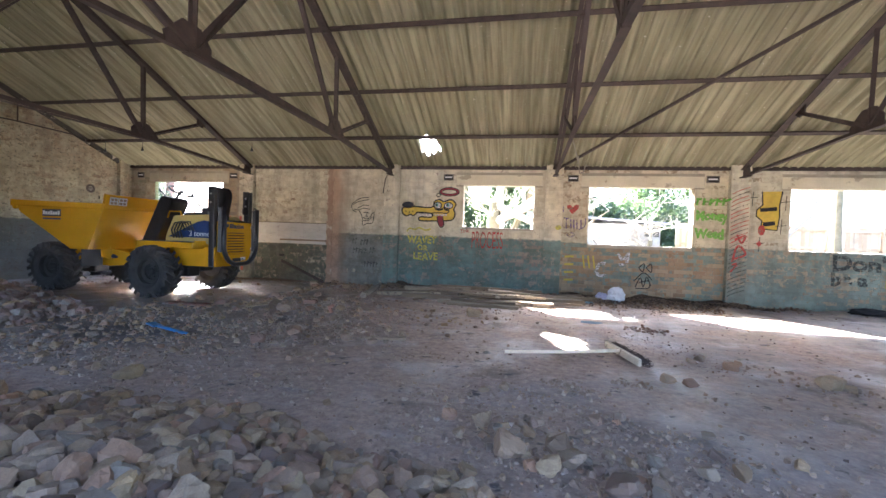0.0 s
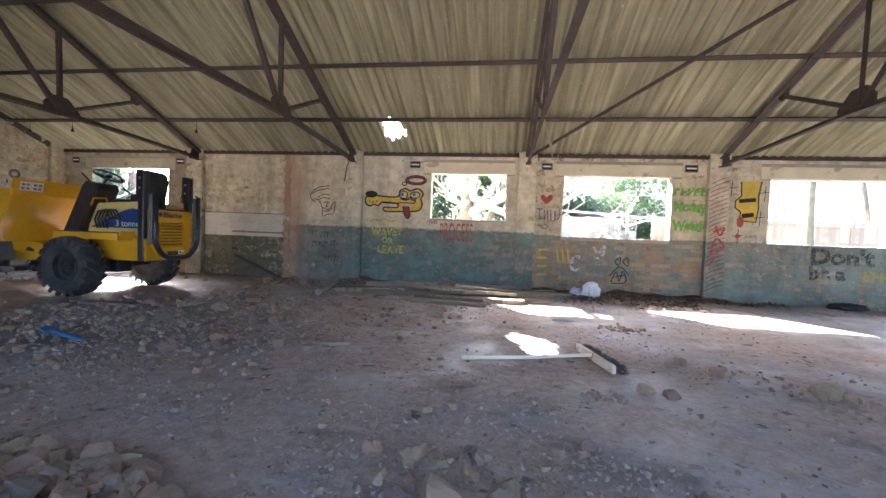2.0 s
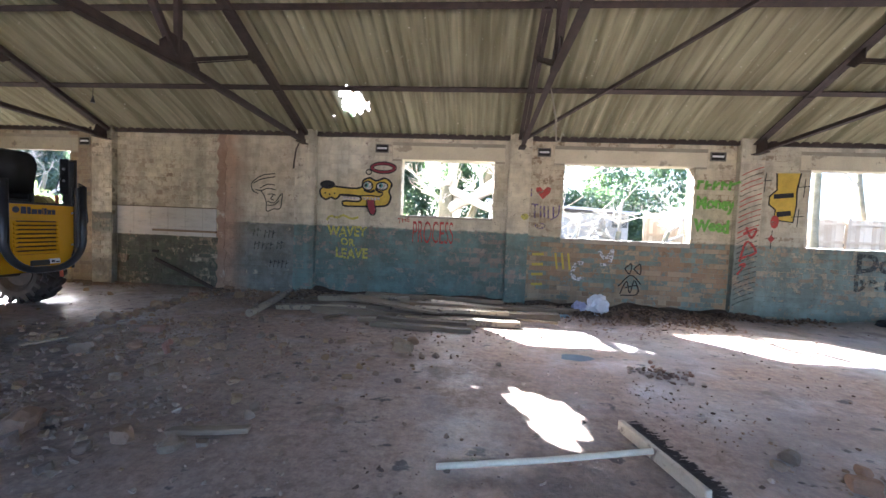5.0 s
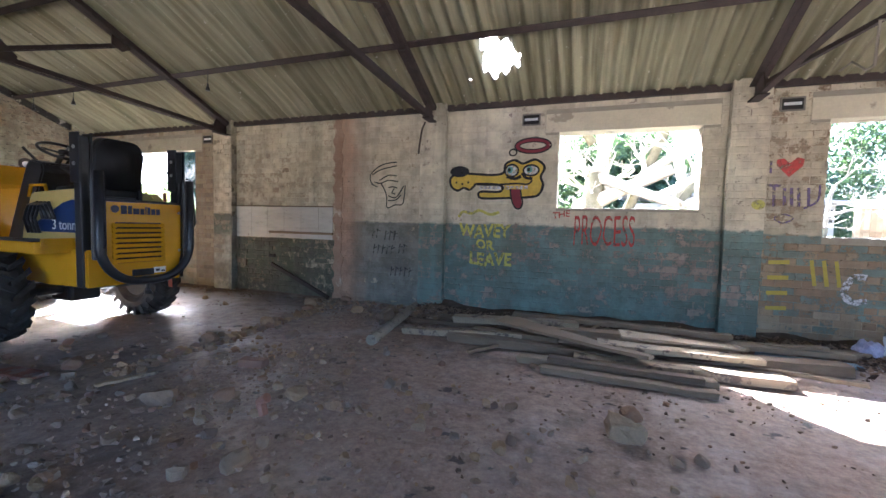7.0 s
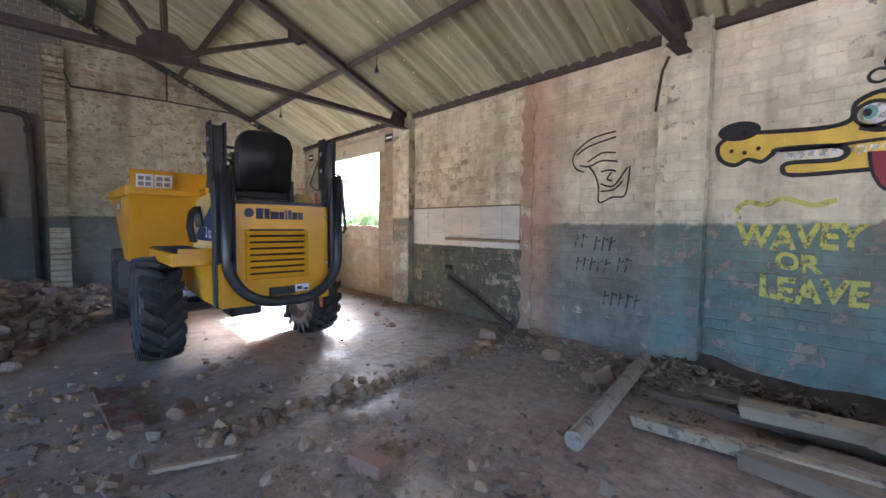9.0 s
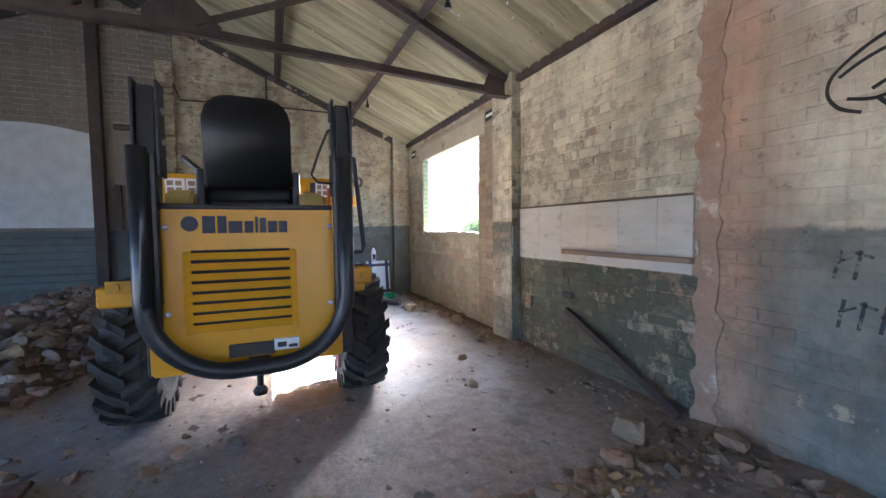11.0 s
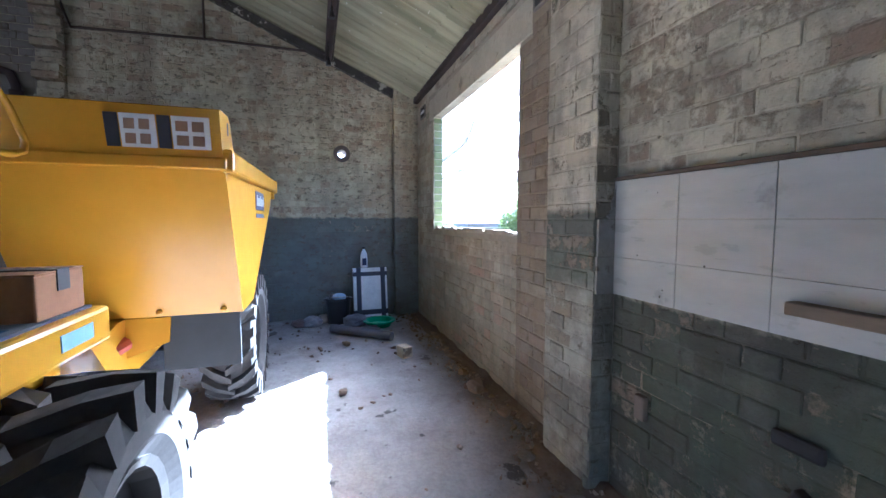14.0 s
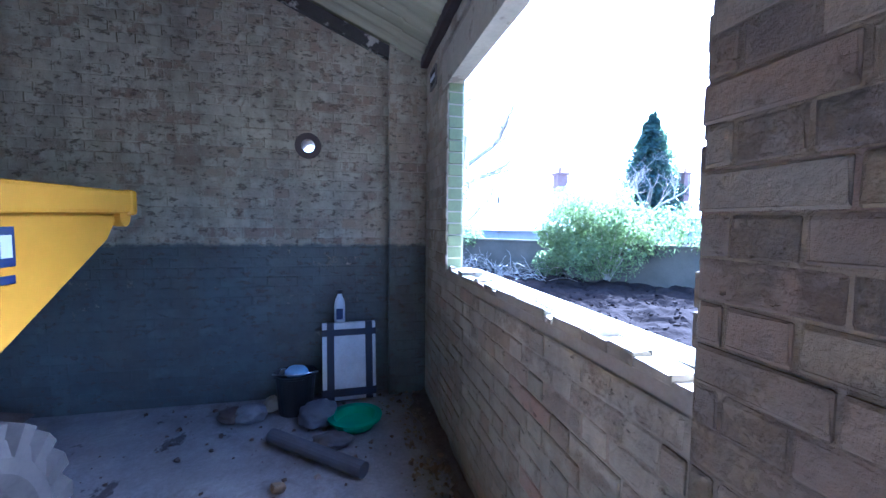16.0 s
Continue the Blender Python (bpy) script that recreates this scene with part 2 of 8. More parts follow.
WOOD_PALE = surface("pale raw timber", (0.36, 0.28, 0.19), (0.52, 0.43, 0.31), 0.8, scale=5, fine=60, relief=0.3, vary=0.3, stretch=(0.15, 1, 1), wear=(0.2, 0.15, 0.11), wear_at=0.6)
WOOD_BUFF = surface("dirty buff timber", (0.24, 0.185, 0.12), (0.38, 0.3, 0.2), 0.85, scale=5, fine=60, relief=0.5, vary=0.4, stretch=(0.15, 1, 1), wear=(0.12, 0.09, 0.07), wear_at=0.57)
STONE = tinted("dusty rubble stone", ((0.235, 0.158, 0.098), (0.35, 0.232, 0.115), (0.14, 0.096, 0.066), (0.4, 0.285, 0.165), (0.22, 0.128, 0.088), (0.28, 0.21, 0.145), (0.31, 0.172, 0.1), (0.21, 0.175, 0.135), (0.155, 0.1, 0.074), (0.37, 0.275, 0.18), (0.29, 0.2, 0.1)), (0.14, 0.092, 0.062), cover=0.3)
CHIPS = tinted("broken brick and mortar chips", ((0.165, 0.118, 0.088), (0.27, 0.2, 0.145), (0.14, 0.1, 0.074), (0.32, 0.245, 0.18), (0.215, 0.138, 0.095), (0.45, 0.37, 0.29), (0.19, 0.13, 0.096), (0.28, 0.195, 0.13), (0.23, 0.17, 0.13)), (0.2, 0.14, 0.104), cover=0.45)
CLAY = tinted("broken red brick", ((0.3, 0.16, 0.105), (0.17, 0.115, 0.09), (0.33, 0.24, 0.18), (0.22, 0.14, 0.105), (0.38, 0.33, 0.28), (0.26, 0.15, 0.11), (0.16, 0.12, 0.1)), (0.17, 0.125, 0.105), cover=0.4)
LEAF = surface("dead brown leaves", (0.08, 0.052, 0.036), (0.24, 0.16, 0.105), 0.9, scale=30, fine=120, relief=0.2, vary=0.9)
DUST = surface("brown rubble dust", (0.13, 0.1, 0.08), (0.24, 0.19, 0.155), 0.95, scale=7, fine=60, relief=0.8, depth=0.01)
DIRT = surface("dark damp dirt", (0.06, 0.044, 0.034), (0.15, 0.112, 0.086), 0.95, scale=7, fine=60, relief=0.8, depth=0.01)
YELLOW = surface("dumper yellow paint", (0.54, 0.27, 0.008), (0.62, 0.32, 0.014), 0.27, scale=1.2, fine=9, relief=0.0, wear=(0.5, 0.27, 0.05), wear_at=0.74, even=True)
BLACK_PAINT = surface("satin black paint", (0.012, 0.012, 0.014), (0.03, 0.03, 0.034), 0.35, scale=5, fine=50, relief=0.05)
VINYL = surface("black seat vinyl", (0.01, 0.01, 0.011), (0.022, 0.022, 0.024), 0.5, scale=6, fine=160, relief=0.25)
RUBBER = surface("dusty tyre rubber", (0.022, 0.02, 0.019), (0.062, 0.055, 0.05), 0.85, scale=6, fine=60, relief=0.3)
RIM = surface("dusty rim paint", (0.016, 0.015, 0.014), (0.045, 0.04, 0.035), 0.7, scale=8, fine=50, relief=0.2)
GRIP = surface("black grip tread", (0.02, 0.02, 0.025), (0.06, 0.06, 0.07), 0.8, scale=8, fine=180, relief=0.5)
TANK = surface("pale yellow tank panel", (0.46, 0.34, 0.1), (0.53, 0.41, 0.15), 0.45, scale=4, fine=40, relief=0.03)
BLUE_PLASTIC = surface("dark blue plastic", (0.008, 0.026, 0.1), (0.014, 0.042, 0.15), 0.5, scale=4, fine=40, relief=0.05)
RED_PAINT = surface("faded red paint", (0.42, 0.07, 0.04), (0.5, 0.12, 0.07), 0.55, scale=5, fine=50, relief=0.05)
DECAL = surface("pale decal film", (0.62, 0.64, 0.66), (0.7, 0.72, 0.74), 0.4, scale=4, fine=40, relief=0.0)
DECAL_DARK = surface("dark decal ink", (0.02, 0.022, 0.03), (0.035, 0.035, 0.045), 0.45, scale=4, fine=40, relief=0.0)
DECAL_BLUE = surface("navy decal film", (0.01, 0.02, 0.08), (0.015, 0.03, 0.1), 0.4, scale=4, fine=40, relief=0.0)
BOX_BROWN = surface("brown cardboard", (0.22, 0.1, 0.04), (0.3, 0.155, 0.07), 0.85, scale=4, fine=60, relief=0.1)
CHROME = surface("worn bright steel", (0.4, 0.4, 0.4), (0.55, 0.55, 0.55), 0.3, metal=0.9, scale=9, fine=60, relief=0.05)


def floor_material():
    """Pale concrete under a coat of brown dirt that is thick towards the rubble, with oil spots and scrapes."""
    m, t, p = nodes_of("dusty concrete floor")
    g = t.nodes.new("ShaderNodeNewGeometry")
    xyz = t.nodes.new("ShaderNodeSeparateXYZ")
    t.links.new(g.outputs["Position"], xyz.inputs[0])
    x = xyz.outputs["X"]
    big, mid, fine = noise_at(t, 0.45, 6, 0.62), noise_at(t, 2.4, 9, 0.72), noise_at(t, 42, 6, 0.65)
    grit = noise_at(t, 13, 8, 0.75)
    c = mixed(t, step(t, mid, 0.5, 0.14), (0.225, 0.205, 0.197), (0.37, 0.35, 0.333))
    lie = math_node(t, "ADD", math_node(t, "MULTIPLY", big, 1.2), math_node(t, "MULTIPLY", mid, 0.7))
    lie = math_node(t, "ADD", lie, math_node(t, "MULTIPLY", math_node(t, "MINIMUM", math_node(t, "SUBTRACT", 2.0, x), math_node(t, "ADD", math_node(t, "MULTIPLY", x, 2.0), 12.0)), 0.05))
    soil = mixed(t, step(t, math_node(t, "ADD", x, math_node(t, "MULTIPLY", mid, 1.5)), -3.2, 0.9), mixed(t, step(t, grit, 0.5, 0.14), (0.2, 0.158, 0.13), (0.395, 0.325, 0.27)), mixed(t, step(t, grit, 0.5, 0.14), (0.225, 0.15, 0.108), (0.44, 0.32, 0.238)))
    c = mixed(t, math_node(t, "MULTIPLY", step(t, lie, 0.88, 0.17), 0.95), c, soil)
    wet = step(t, noise_at(t, 1.3, 7, 0.7), 0.6, 0.05)
    c = mixed(t, math_node(t, "MULTIPLY", wet, 0.6), c, (0.085, 0.062, 0.052))
    far = t.nodes.new("ShaderNodeVectorMath")
    far.operation = "DISTANCE"
    t.links.new(position(t, (0.6, 1.5, 0)), far.inputs[0])
    far.inputs[1].default_value = (-2.75, 8.1, 0)
    damp = step(t, math_node(t, "SUBTRACT", math_node(t, "MULTIPLY", mid, 1.2), far.outputs["Value"]), -0.1, 0.3)
    c = mixed(t, math_node(t, "MULTIPLY", damp, 0.75), c, (0.075, 0.055, 0.05))
    spots = step(t, noise_at(t, 4.2, 4, 0.6, (1, 1.25, 1)), 0.652, 0.02)
    c = mixed(t, math_node(t, "MULTIPLY", spots, 0.85), c, (0.035, 0.03, 0.029))
    scrape = step(t, noise_at(t, 5, 5, 0.6, (0.25, 1.4, 1)), 0.63, 0.04)
    c = mixed(t, math_node(t, "MULTIPLY", scrape, 0.2), c, (0.38, 0.345, 0.33))
    speck = step(t, noise_at(t, 55, 3, 0.5), 0.66, 0.03)
    c = mixed(t, math_node(t, "MULTIPLY", speck, 0.25), c, (0.4, 0.36, 0.33))
    c = mixed(t, math_node(t, "MULTIPLY", step(t, fine, 0.5, 0.2), 0.32), c, (0.1, 0.08, 0.07))
    t.links.new(c, p.inputs["Base Color"])
    p.inputs["Specular IOR Level"].default_value = 0.4
    r = mixed(t, step(t, noise_at(t, 1.4, 5, 0.6), 0.46, 0.08), (0.4, 0.4, 0.4), (0.92, 0.92, 0.92))
    t.links.new(r, p.inputs["Roughness"])
    h = math_node(t, "ADD", math_node(t, "MULTIPLY", fine, 0.35), mid)
    bump(t, p, math_node(t, "ADD", h, math_node(t, "MULTIPLY", grit, 0.7)), 0.6, 0.018)
    return m


FLOOR = floor_material()


def roof_material():
    m, t, p = nodes_of("aged fibre cement sheet")
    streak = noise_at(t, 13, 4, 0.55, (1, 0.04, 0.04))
    broad, fine = noise_at(t, 0.9, 5, 0.6), noise_at(t, 34, 5, 0.65)
    # streaky weathering, its contrast raised to stand for shading between the corrugations
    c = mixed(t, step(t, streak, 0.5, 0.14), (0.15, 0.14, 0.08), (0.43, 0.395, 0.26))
    c = mixed(t, math_node(t, "MULTIPLY", step(t, noise_at(t, 1.1, 3, 0.5, (1, 0.12, 0.12)), 0.5, 0.1), 0.35), c, (0.17, 0.155, 0.095))
    c = mixed(t, math_node(t, "MULTIPLY", step(t, broad, 0.52, 0.12), 0.4), c, (0.28, 0.26, 0.155))
    c = mixed(t, math_node(t, "MULTIPLY", fine, 0.3), c, (0.25, 0.22, 0.15))
    c = mixed(t, math_node(t, "MULTIPLY", step(t, noise_at(t, 21, 3, 0.5), 0.72, 0.02), 0.7), c, (0.62, 0.59, 0.5))
    t.links.new(c, p.inputs["Base Color"])
    p.inputs["Roughness"].default_value = 0.93
    bump(t, p, fine, 0.3, 0.003)
    return m


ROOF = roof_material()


def plain(name, colour, rough=0.8):
    return surface(name, tuple(c * 0.8 for c in colour), tuple(min(1, c * 1.12) for c in colour), rough, scale=7, fine=60, relief=0.05)


# ---------------------------------------------------------------- mesh helpers
ORIGIN = {}


def part(name, bm, material, parent=None, label="", smooth=False):
    """Links a bmesh (world coordinates) as one mesh object under parent."""
    me = bpy.data.meshes.new(name)
    if smooth:
        for f in bm.faces:
            f.smooth = True
    at = ORIGIN.get(parent, Vector((0, 0, 0)))
    if at.length:
        bmesh.ops.translate(bm, verts=bm.verts, vec=-at)
    bm.normal_update()
    bm.to_mesh(me)
    bm.free()
    me.materials.append(material)
    ob = new(name, me)
    if parent is not None:
        ob.parent = parent
        ORIGIN[ob] = at
    if label:
        tagged(ob, label)
    return ob


def thing(name, at, label, category, group="", kind=""):
    ob = new(name)
    ob.location = at
    ob.empty_display_size = 0.1
    ORIGIN[ob] = Vector(at)
    return tagged(ob, label, category, group, kind)


def quads(bm, verts, faces):
    vs = [bm.verts.new(v) for v in verts]
    for f in faces:
        bm.faces.new([vs[i] for i in f])
    return vs


CUBE = ((0, 3, 2, 1), (4, 5, 6, 7), (0, 1, 5, 4), (1, 2, 6, 5), (2, 3, 7, 6), (3, 0, 4, 7))


def box(bm, x0, x1, y0, y1, z0, z1, bevel=0.0):
    vs = quads(bm, [(x0, y0, z0), (x1, y0, z0), (x1, y1, z0), (x0, y1, z0), (x0, y0, z1), (x1, y0, z1), (x1, y1, z1), (x0, y1, z1)], CUBE)
    if bevel:
        es = {e for v in vs for e in v.link_edges}
        bmesh.ops.bevel(bm, geom=list(es), offset=bevel, segments=2, affect="EDGES", profile=0.5)
    return vs


def beam(bm, p, q, w, h, up=(0, 0, 1), bevel=0.0):
    """A bar from p to q; w across, h along up."""
    p, q = Vector(p), Vector(q)
    d = (q - p).normalized()
    s = d.cross(Vector(up)).normalized()
    u = s.cross(d)
    c = []
    for e in (p, q):
        c += [e - s * w / 2 - u * h / 2, e + s * w / 2 - u * h / 2, e + s * w / 2 + u * h / 2, e - s * w / 2 + u * h / 2]
    vs = quads(bm, c, CUBE)
    if bevel:
        es = {e for v in vs for e in v.link_edges}
        bmesh.ops.bevel(bm, geom=list(es), offset=bevel, segments=2, affect="EDGES", profile=0.5)
    return vs


def angle_bar(bm, p, q, a, th, up=(0, 0, 1)):
    """An L section from p to q."""
    p, q = Vector(p), Vector(q)
    d = (q - p).normalized()
    s = d.cross(Vector(up)).normalized()
    u = s.cross(d)
    beam(bm, p - u * (a / 2), q - u * (a / 2), a, th, up)
    beam(bm, p - s * (a / 2 - th / 2) + u * th / 2, q - s * (a / 2 - th / 2) + u * th / 2, th, a - th, up)


def tube(bm, pts, r, n=10, caps=True):
    """A round bar through pts; r may be a list."""
    pts = [Vector(p) for p in pts]
    rs = r if isinstance(r, (list, tuple)) else [r] * len(pts)
    rings, s0 = [], None
    for i, p in enumerate(pts):
        d = (pts[min(i + 1, len(pts) - 1)] - pts[max(i - 1, 0)]).normalized()
        if s0 is None:
            s0 = d.orthogonal().normalized()
        s0 = (s0 - d * s0.dot(d)).normalized()
        u = d.cross(s0)
        rings.append([bm.verts.new(p + (s0 * math.cos(a) + u * math.sin(a)) * rs[i]) for a in (2 * math.pi * k / n for k in range(n))])
    for a, b in zip(rings, rings[1:]):
        for k in range(n):
            bm.faces.new((a[k], a[(k + 1) % n], b[(k + 1) % n], b[k]))
    if caps:
        bm.faces.new(rings[0][::-1])
        bm.faces.new(rings[-1])


def revolve(bm, profile, centre, axis="y", n=28, closed=False):
    """A profile of (radius, along) turned about an axis through centre."""
    c = Vector(centre)
    def at(r, h, a):
        x, y = r * math.cos(a), r * math.sin(a)
        return c + Vector({"y": (x, h, y), "x": (h, x, y), "z": (x, y, h)}[axis])
    rings = [[bm.verts.new(at(r, h, 2 * math.pi * k / n)) for k in range(n)] for r, h in profile]
    pairs = list(zip(rings, rings[1:])) + ([(rings[-1], rings[0])] if closed else [])
    for a, b in pairs:
        for k in range(n):
            bm.faces.new((a[k], a[(k + 1) % n], b[(k + 1) % n], b[k]))
    if not closed:
        bm.faces.new(rings[0][::-1])
        bm.faces.new(rings[-1])


def prism(bm, outline, y0, y1, swap="xz"):
    """A flat outline in x and z, given depth along y (or in y and z along x)."""
    def at(a, b, d):
        return (a, d, b) if swap == "xz" else (d, a, b)
    lo = [bm.verts.new(at(a, b, y0)) for a, b in outline]
    hi = [bm.verts.new(at(a, b, y1)) for a, b in outline]
    n = len(outline)
    bm.faces.new(lo)
    bm.faces.new(hi[::-1])
    for i in range(n):
        bm.faces.new((lo[i], hi[i], hi[(i + 1) % n], lo[(i + 1) % n]))


def recalc(bm):
    bmesh.ops.recalc_face_normals(bm, faces=bm.faces)
    return bm


def arc(cx, cz, r, a0, a1, n=8):
    return [(cx + r * math.cos(radians(a0 + (a1 - a0) * i / n)), cz + r * math.sin(radians(a0 + (a1 - a0) * i / n))) for i in range(n + 1)]


def from_lists(name, verts, faces, material, parent=None, label=""):
    me = bpy.data.meshes.new(name)
    me.from_pydata(verts, [], faces)
    me.materials.append(material)
    ob = new(name, me)
    if parent is not None:
        ob.parent = parent
    if label:
        tagged(ob, label)
    return ob


def islands(name, bm, material, parent):
    """Each loose piece of bm becomes a part of its own."""
    left = set(bm.verts)
    while left:
        todo, seen = [left.pop()], set()
        while todo:
            v = todo.pop()
            seen.add(v)
            for e in v.link_edges:
                o = e.other_vert(v)
                if o not in seen:
                    todo.append(o)
        left -= seen
        one, at = bmesh.new(), {}
        for v in seen:
            at[v] = one.verts.new(v.co)
        for f in {f for v in seen for f in v.link_faces}:
            one.faces.new([at[v] for v in f.verts])
        part(name, one, material, parent)
    bm.free()


# ---------------------------------------------------------------- the shed: walls
WALL_Y, GABLE_X, FAR_X, REAR_Y, RIDGE_Y = 10.38, -10.2, 10.7, 1.79, 6.085
PITCH = 0.435
rng = random.Random(7)


def roof_z(y):
    """Underside of the sheets."""
    y = y if y > RIDGE_Y else 2 * RIDGE_Y - y
    return 3.15 + PITCH * (9.33 - y)


def brick_shape(w, h, front, seed):
    """A brick face w by h about the middle of its face, standing `front` proud, with worn, chipped arrises; depth runs along +y."""
    r = random.Random(seed)
    v, f = [], []
    a, b = w / 2, h / 2
    cut = [min(0.3 * b, r.uniform(0.0012, 0.0045) * (2.4 if r.random() < 0.14 else 1)) for _ in range(4)]
    ring = [(-a + cut[0], -b), (a - cut[1], -b), (a, -b + cut[1]), (a, b - cut[2]), (a - cut[2], b), (-a + cut[3], b), (-a, b - cut[3]), (-a, -b + cut[0])]
    for y, inset, j in ((0.03, 0.0, 0.001), (-front + 0.0025, 0.0, 0.002), (-front, 0.005, 0.0025)):
        for x, z in ring:
            k = 1 - inset / a, 1 - inset / b
            v.append((x * k[0] + r.uniform(-j, j), y + (r.uniform(-0.0015, 0.0015) if inset else 0), z * k[1] + r.uniform(-j, j)))
    for o in (0, 8):
        for k in range(8):
            f.append((o + k, o + (k + 1) % 8, o + 8 + (k + 1) % 8, o + 8 + k))
    f.append(tuple(range(16, 24)))
    return v, f


SHAPES = {}


def shared_brick(w, k, material):
    key = (round(w, 3), k, material.name)
    if key not in SHAPES:
        v, f = brick_shape(w, 0.069, -0.001 + 0.001 * k, 31 * k + 5)
        me = bpy.data.meshes.new("brick")
        me.from_pydata(v, [], f)
        me.materials.append(material)
        SHAPES[key] = me
    return SHAPES[key]


def brickwork(wall, place, u0, u1, z0, z1, material, holes=(), near=None, top=None, half=0):
    """Courses of brick over a stretch of a wall. place(u, z) gives the matrix of a brick face. Those within near
    (u0, u1, z0, z1) are pieces of their own, the rest one mesh."""
    verts, faces, row, z = [], [], 0, z0
    while z < z1 - 0.03:
        h = 0.076
        mid = z + h / 2
        spans = [(u0, u1)]
        for a, b, c, d in holes:
            if c - 0.02 < mid < d + 0.02:
                spans = [s for x, y in spans for s in ((x, min(y, a)), (max(x, b), y)) if s[1] - s[0] > 0.03]
        shift = ((row + half) % 2) * 0.16875
        for a, b in spans:
            if not top or z + h < min(top(a), top(b)) or b - a < 1:
                n = len(verts)
                verts += [place(p, q) @ Vector((0, 0.0022, 0)) for p, q in ((a, z), (b, z), (b, z + h), (a, z + h))]
                faces.append((n, n + 1, n + 2, n + 3))
            u, turn = a - shift, 0
            while u < b - 0.02:
                long = 0.1125 if turn % 2 else 0.225
                x, y = max(a, u), min(b, u + long)
                if near and x == a > u0 - 0.001 and holes and mid > 1.1 and rng.random() < 0.6:
                    x -= 0.003 * rng.randrange(5)
                u += long
                turn += 1
                if y - x < 0.03 or (top and mid + 0.05 > top((x + y) / 2)):
                    continue
                w, m = y - x - 0.007, place((x + y) / 2, mid)
                k = rng.randrange(6)
                if near and near[0] < (x + y) / 2 < near[1] and near[2] < mid < near[3]:
                    ob = new("brick", shared_brick(w, k, material))
                    ob.parent = wall
                    ob.matrix_basis = m @ pose(0, rng.uniform(-0.001, 0.001), 0, rng.uniform(-0.45, 0.45), rng.uniform(-0.5, 0.5), rng.uniform(-0.4, 0.4))
                else:
                    front = rng.uniform(-0.0015, 0.004) if rng.random() > 0.06 else -0.004
                    v, f = brick_shape(w, 0.069, front, rng.randrange(999))
                    n = len(verts)
                    verts += [m @ Vector(p) for p in v]
                    faces += [tuple(i + n for i in g) for g in f]
        z += h
        row += 1
    if verts:
        tagged(from_lists("brickwork", verts, faces, material, wall), kind="stuff")


def slab(name, boxes, label, material=None):
    bm = bmesh.new()
    for b in boxes:
        box(bm, *b)
    ob = part(name, bm, material or MORTAR)
    return tagged(ob, label, "wall", kind="structure")


def facing(u, z):
    return Matrix.Translation((u, WALL_Y, z))


HEAD = 2.31
WINDOWS = [(-9.39, -7.43, 1.115), (-1.505, 0.0, 1.40), (1.09, 3.06, 1.13), (4.71, 6.67, 1.14), (8.1, 10.0, 1.14)]
PIERS = [(-6.9, -6.525, BRICK_P4), (-3.263, -2.92, BRICK_C), (0.224, 0.565, BRICK_C), (3.642, 3.98, BRICK_A), (7.06, 7.40, BRICK_A)]

pieces, x = [], GABLE_X
for a, b, s in WINDOWS:
    if x == GABLE_X:
        # the outer leaf stands back from this opening
        pieces += [(x, a, WALL_Y + 0.008, 10.48, -0.3, 2.6), (x, a - 0.4, 10.48, 10.61, -0.3, 2.6), (a, b, WALL_Y + 0.02, 10.48, HEAD + 0.01, 2.6)]
    else:
        pieces += [(x, a, WALL_Y + 0.008, 10.61, -0.3, 2.6), (a, b, WALL_Y + 0.02, 10.61, HEAD + 0.01, 2.6)]
    pieces.append((a, b, WALL_Y + 0.008, 10.61, -0.3, s))
    x = b
pieces.append((x, FAR_X, WALL_Y + 0.008, 10.61, -0.3, 2.6))
wall_north = slab("wall_north", pieces, "long painted brick wall with glassless window openings")

HOLES = [(a, b, s - 0.01, HEAD + 0.01) for a, b, s in WINDOWS] + [(a - 0.16, b + 0.16, HEAD, 2.53) for a, b, s in WINDOWS]
SECTIONS = [
    (GABLE_X, -7.43, BRICK_D, (-9.6, -7.43, 0.2, 1.115)),
    (-7.43, -6.9, BRICK_BARE, (-7.43, -6.9, 0.0, 2.3)),
    (-6.525, -4.66, BRICK_R, (-6.525, -4.66, 0.0, 2.6)),
    (-4.66, -3.263, BRICK_RED, (-4.2, -3.263, 0.6, 2.2)),
    (-2.92, 0.224, BRICK_C, (-2.92, -1.6, 0.3, 2.3)),
    (0.565, 3.642, BRICK_B, None),
    (3.98, 7.06, BRICK_A, None),
    (7.40, FAR_X, BRICK_A, None)]
for k, (a, b, mat, near) in enumerate(SECTIONS):
    brickwork(wall_north, facing, a, b, 0.0, 2.67, mat, HOLES, near, half=k)

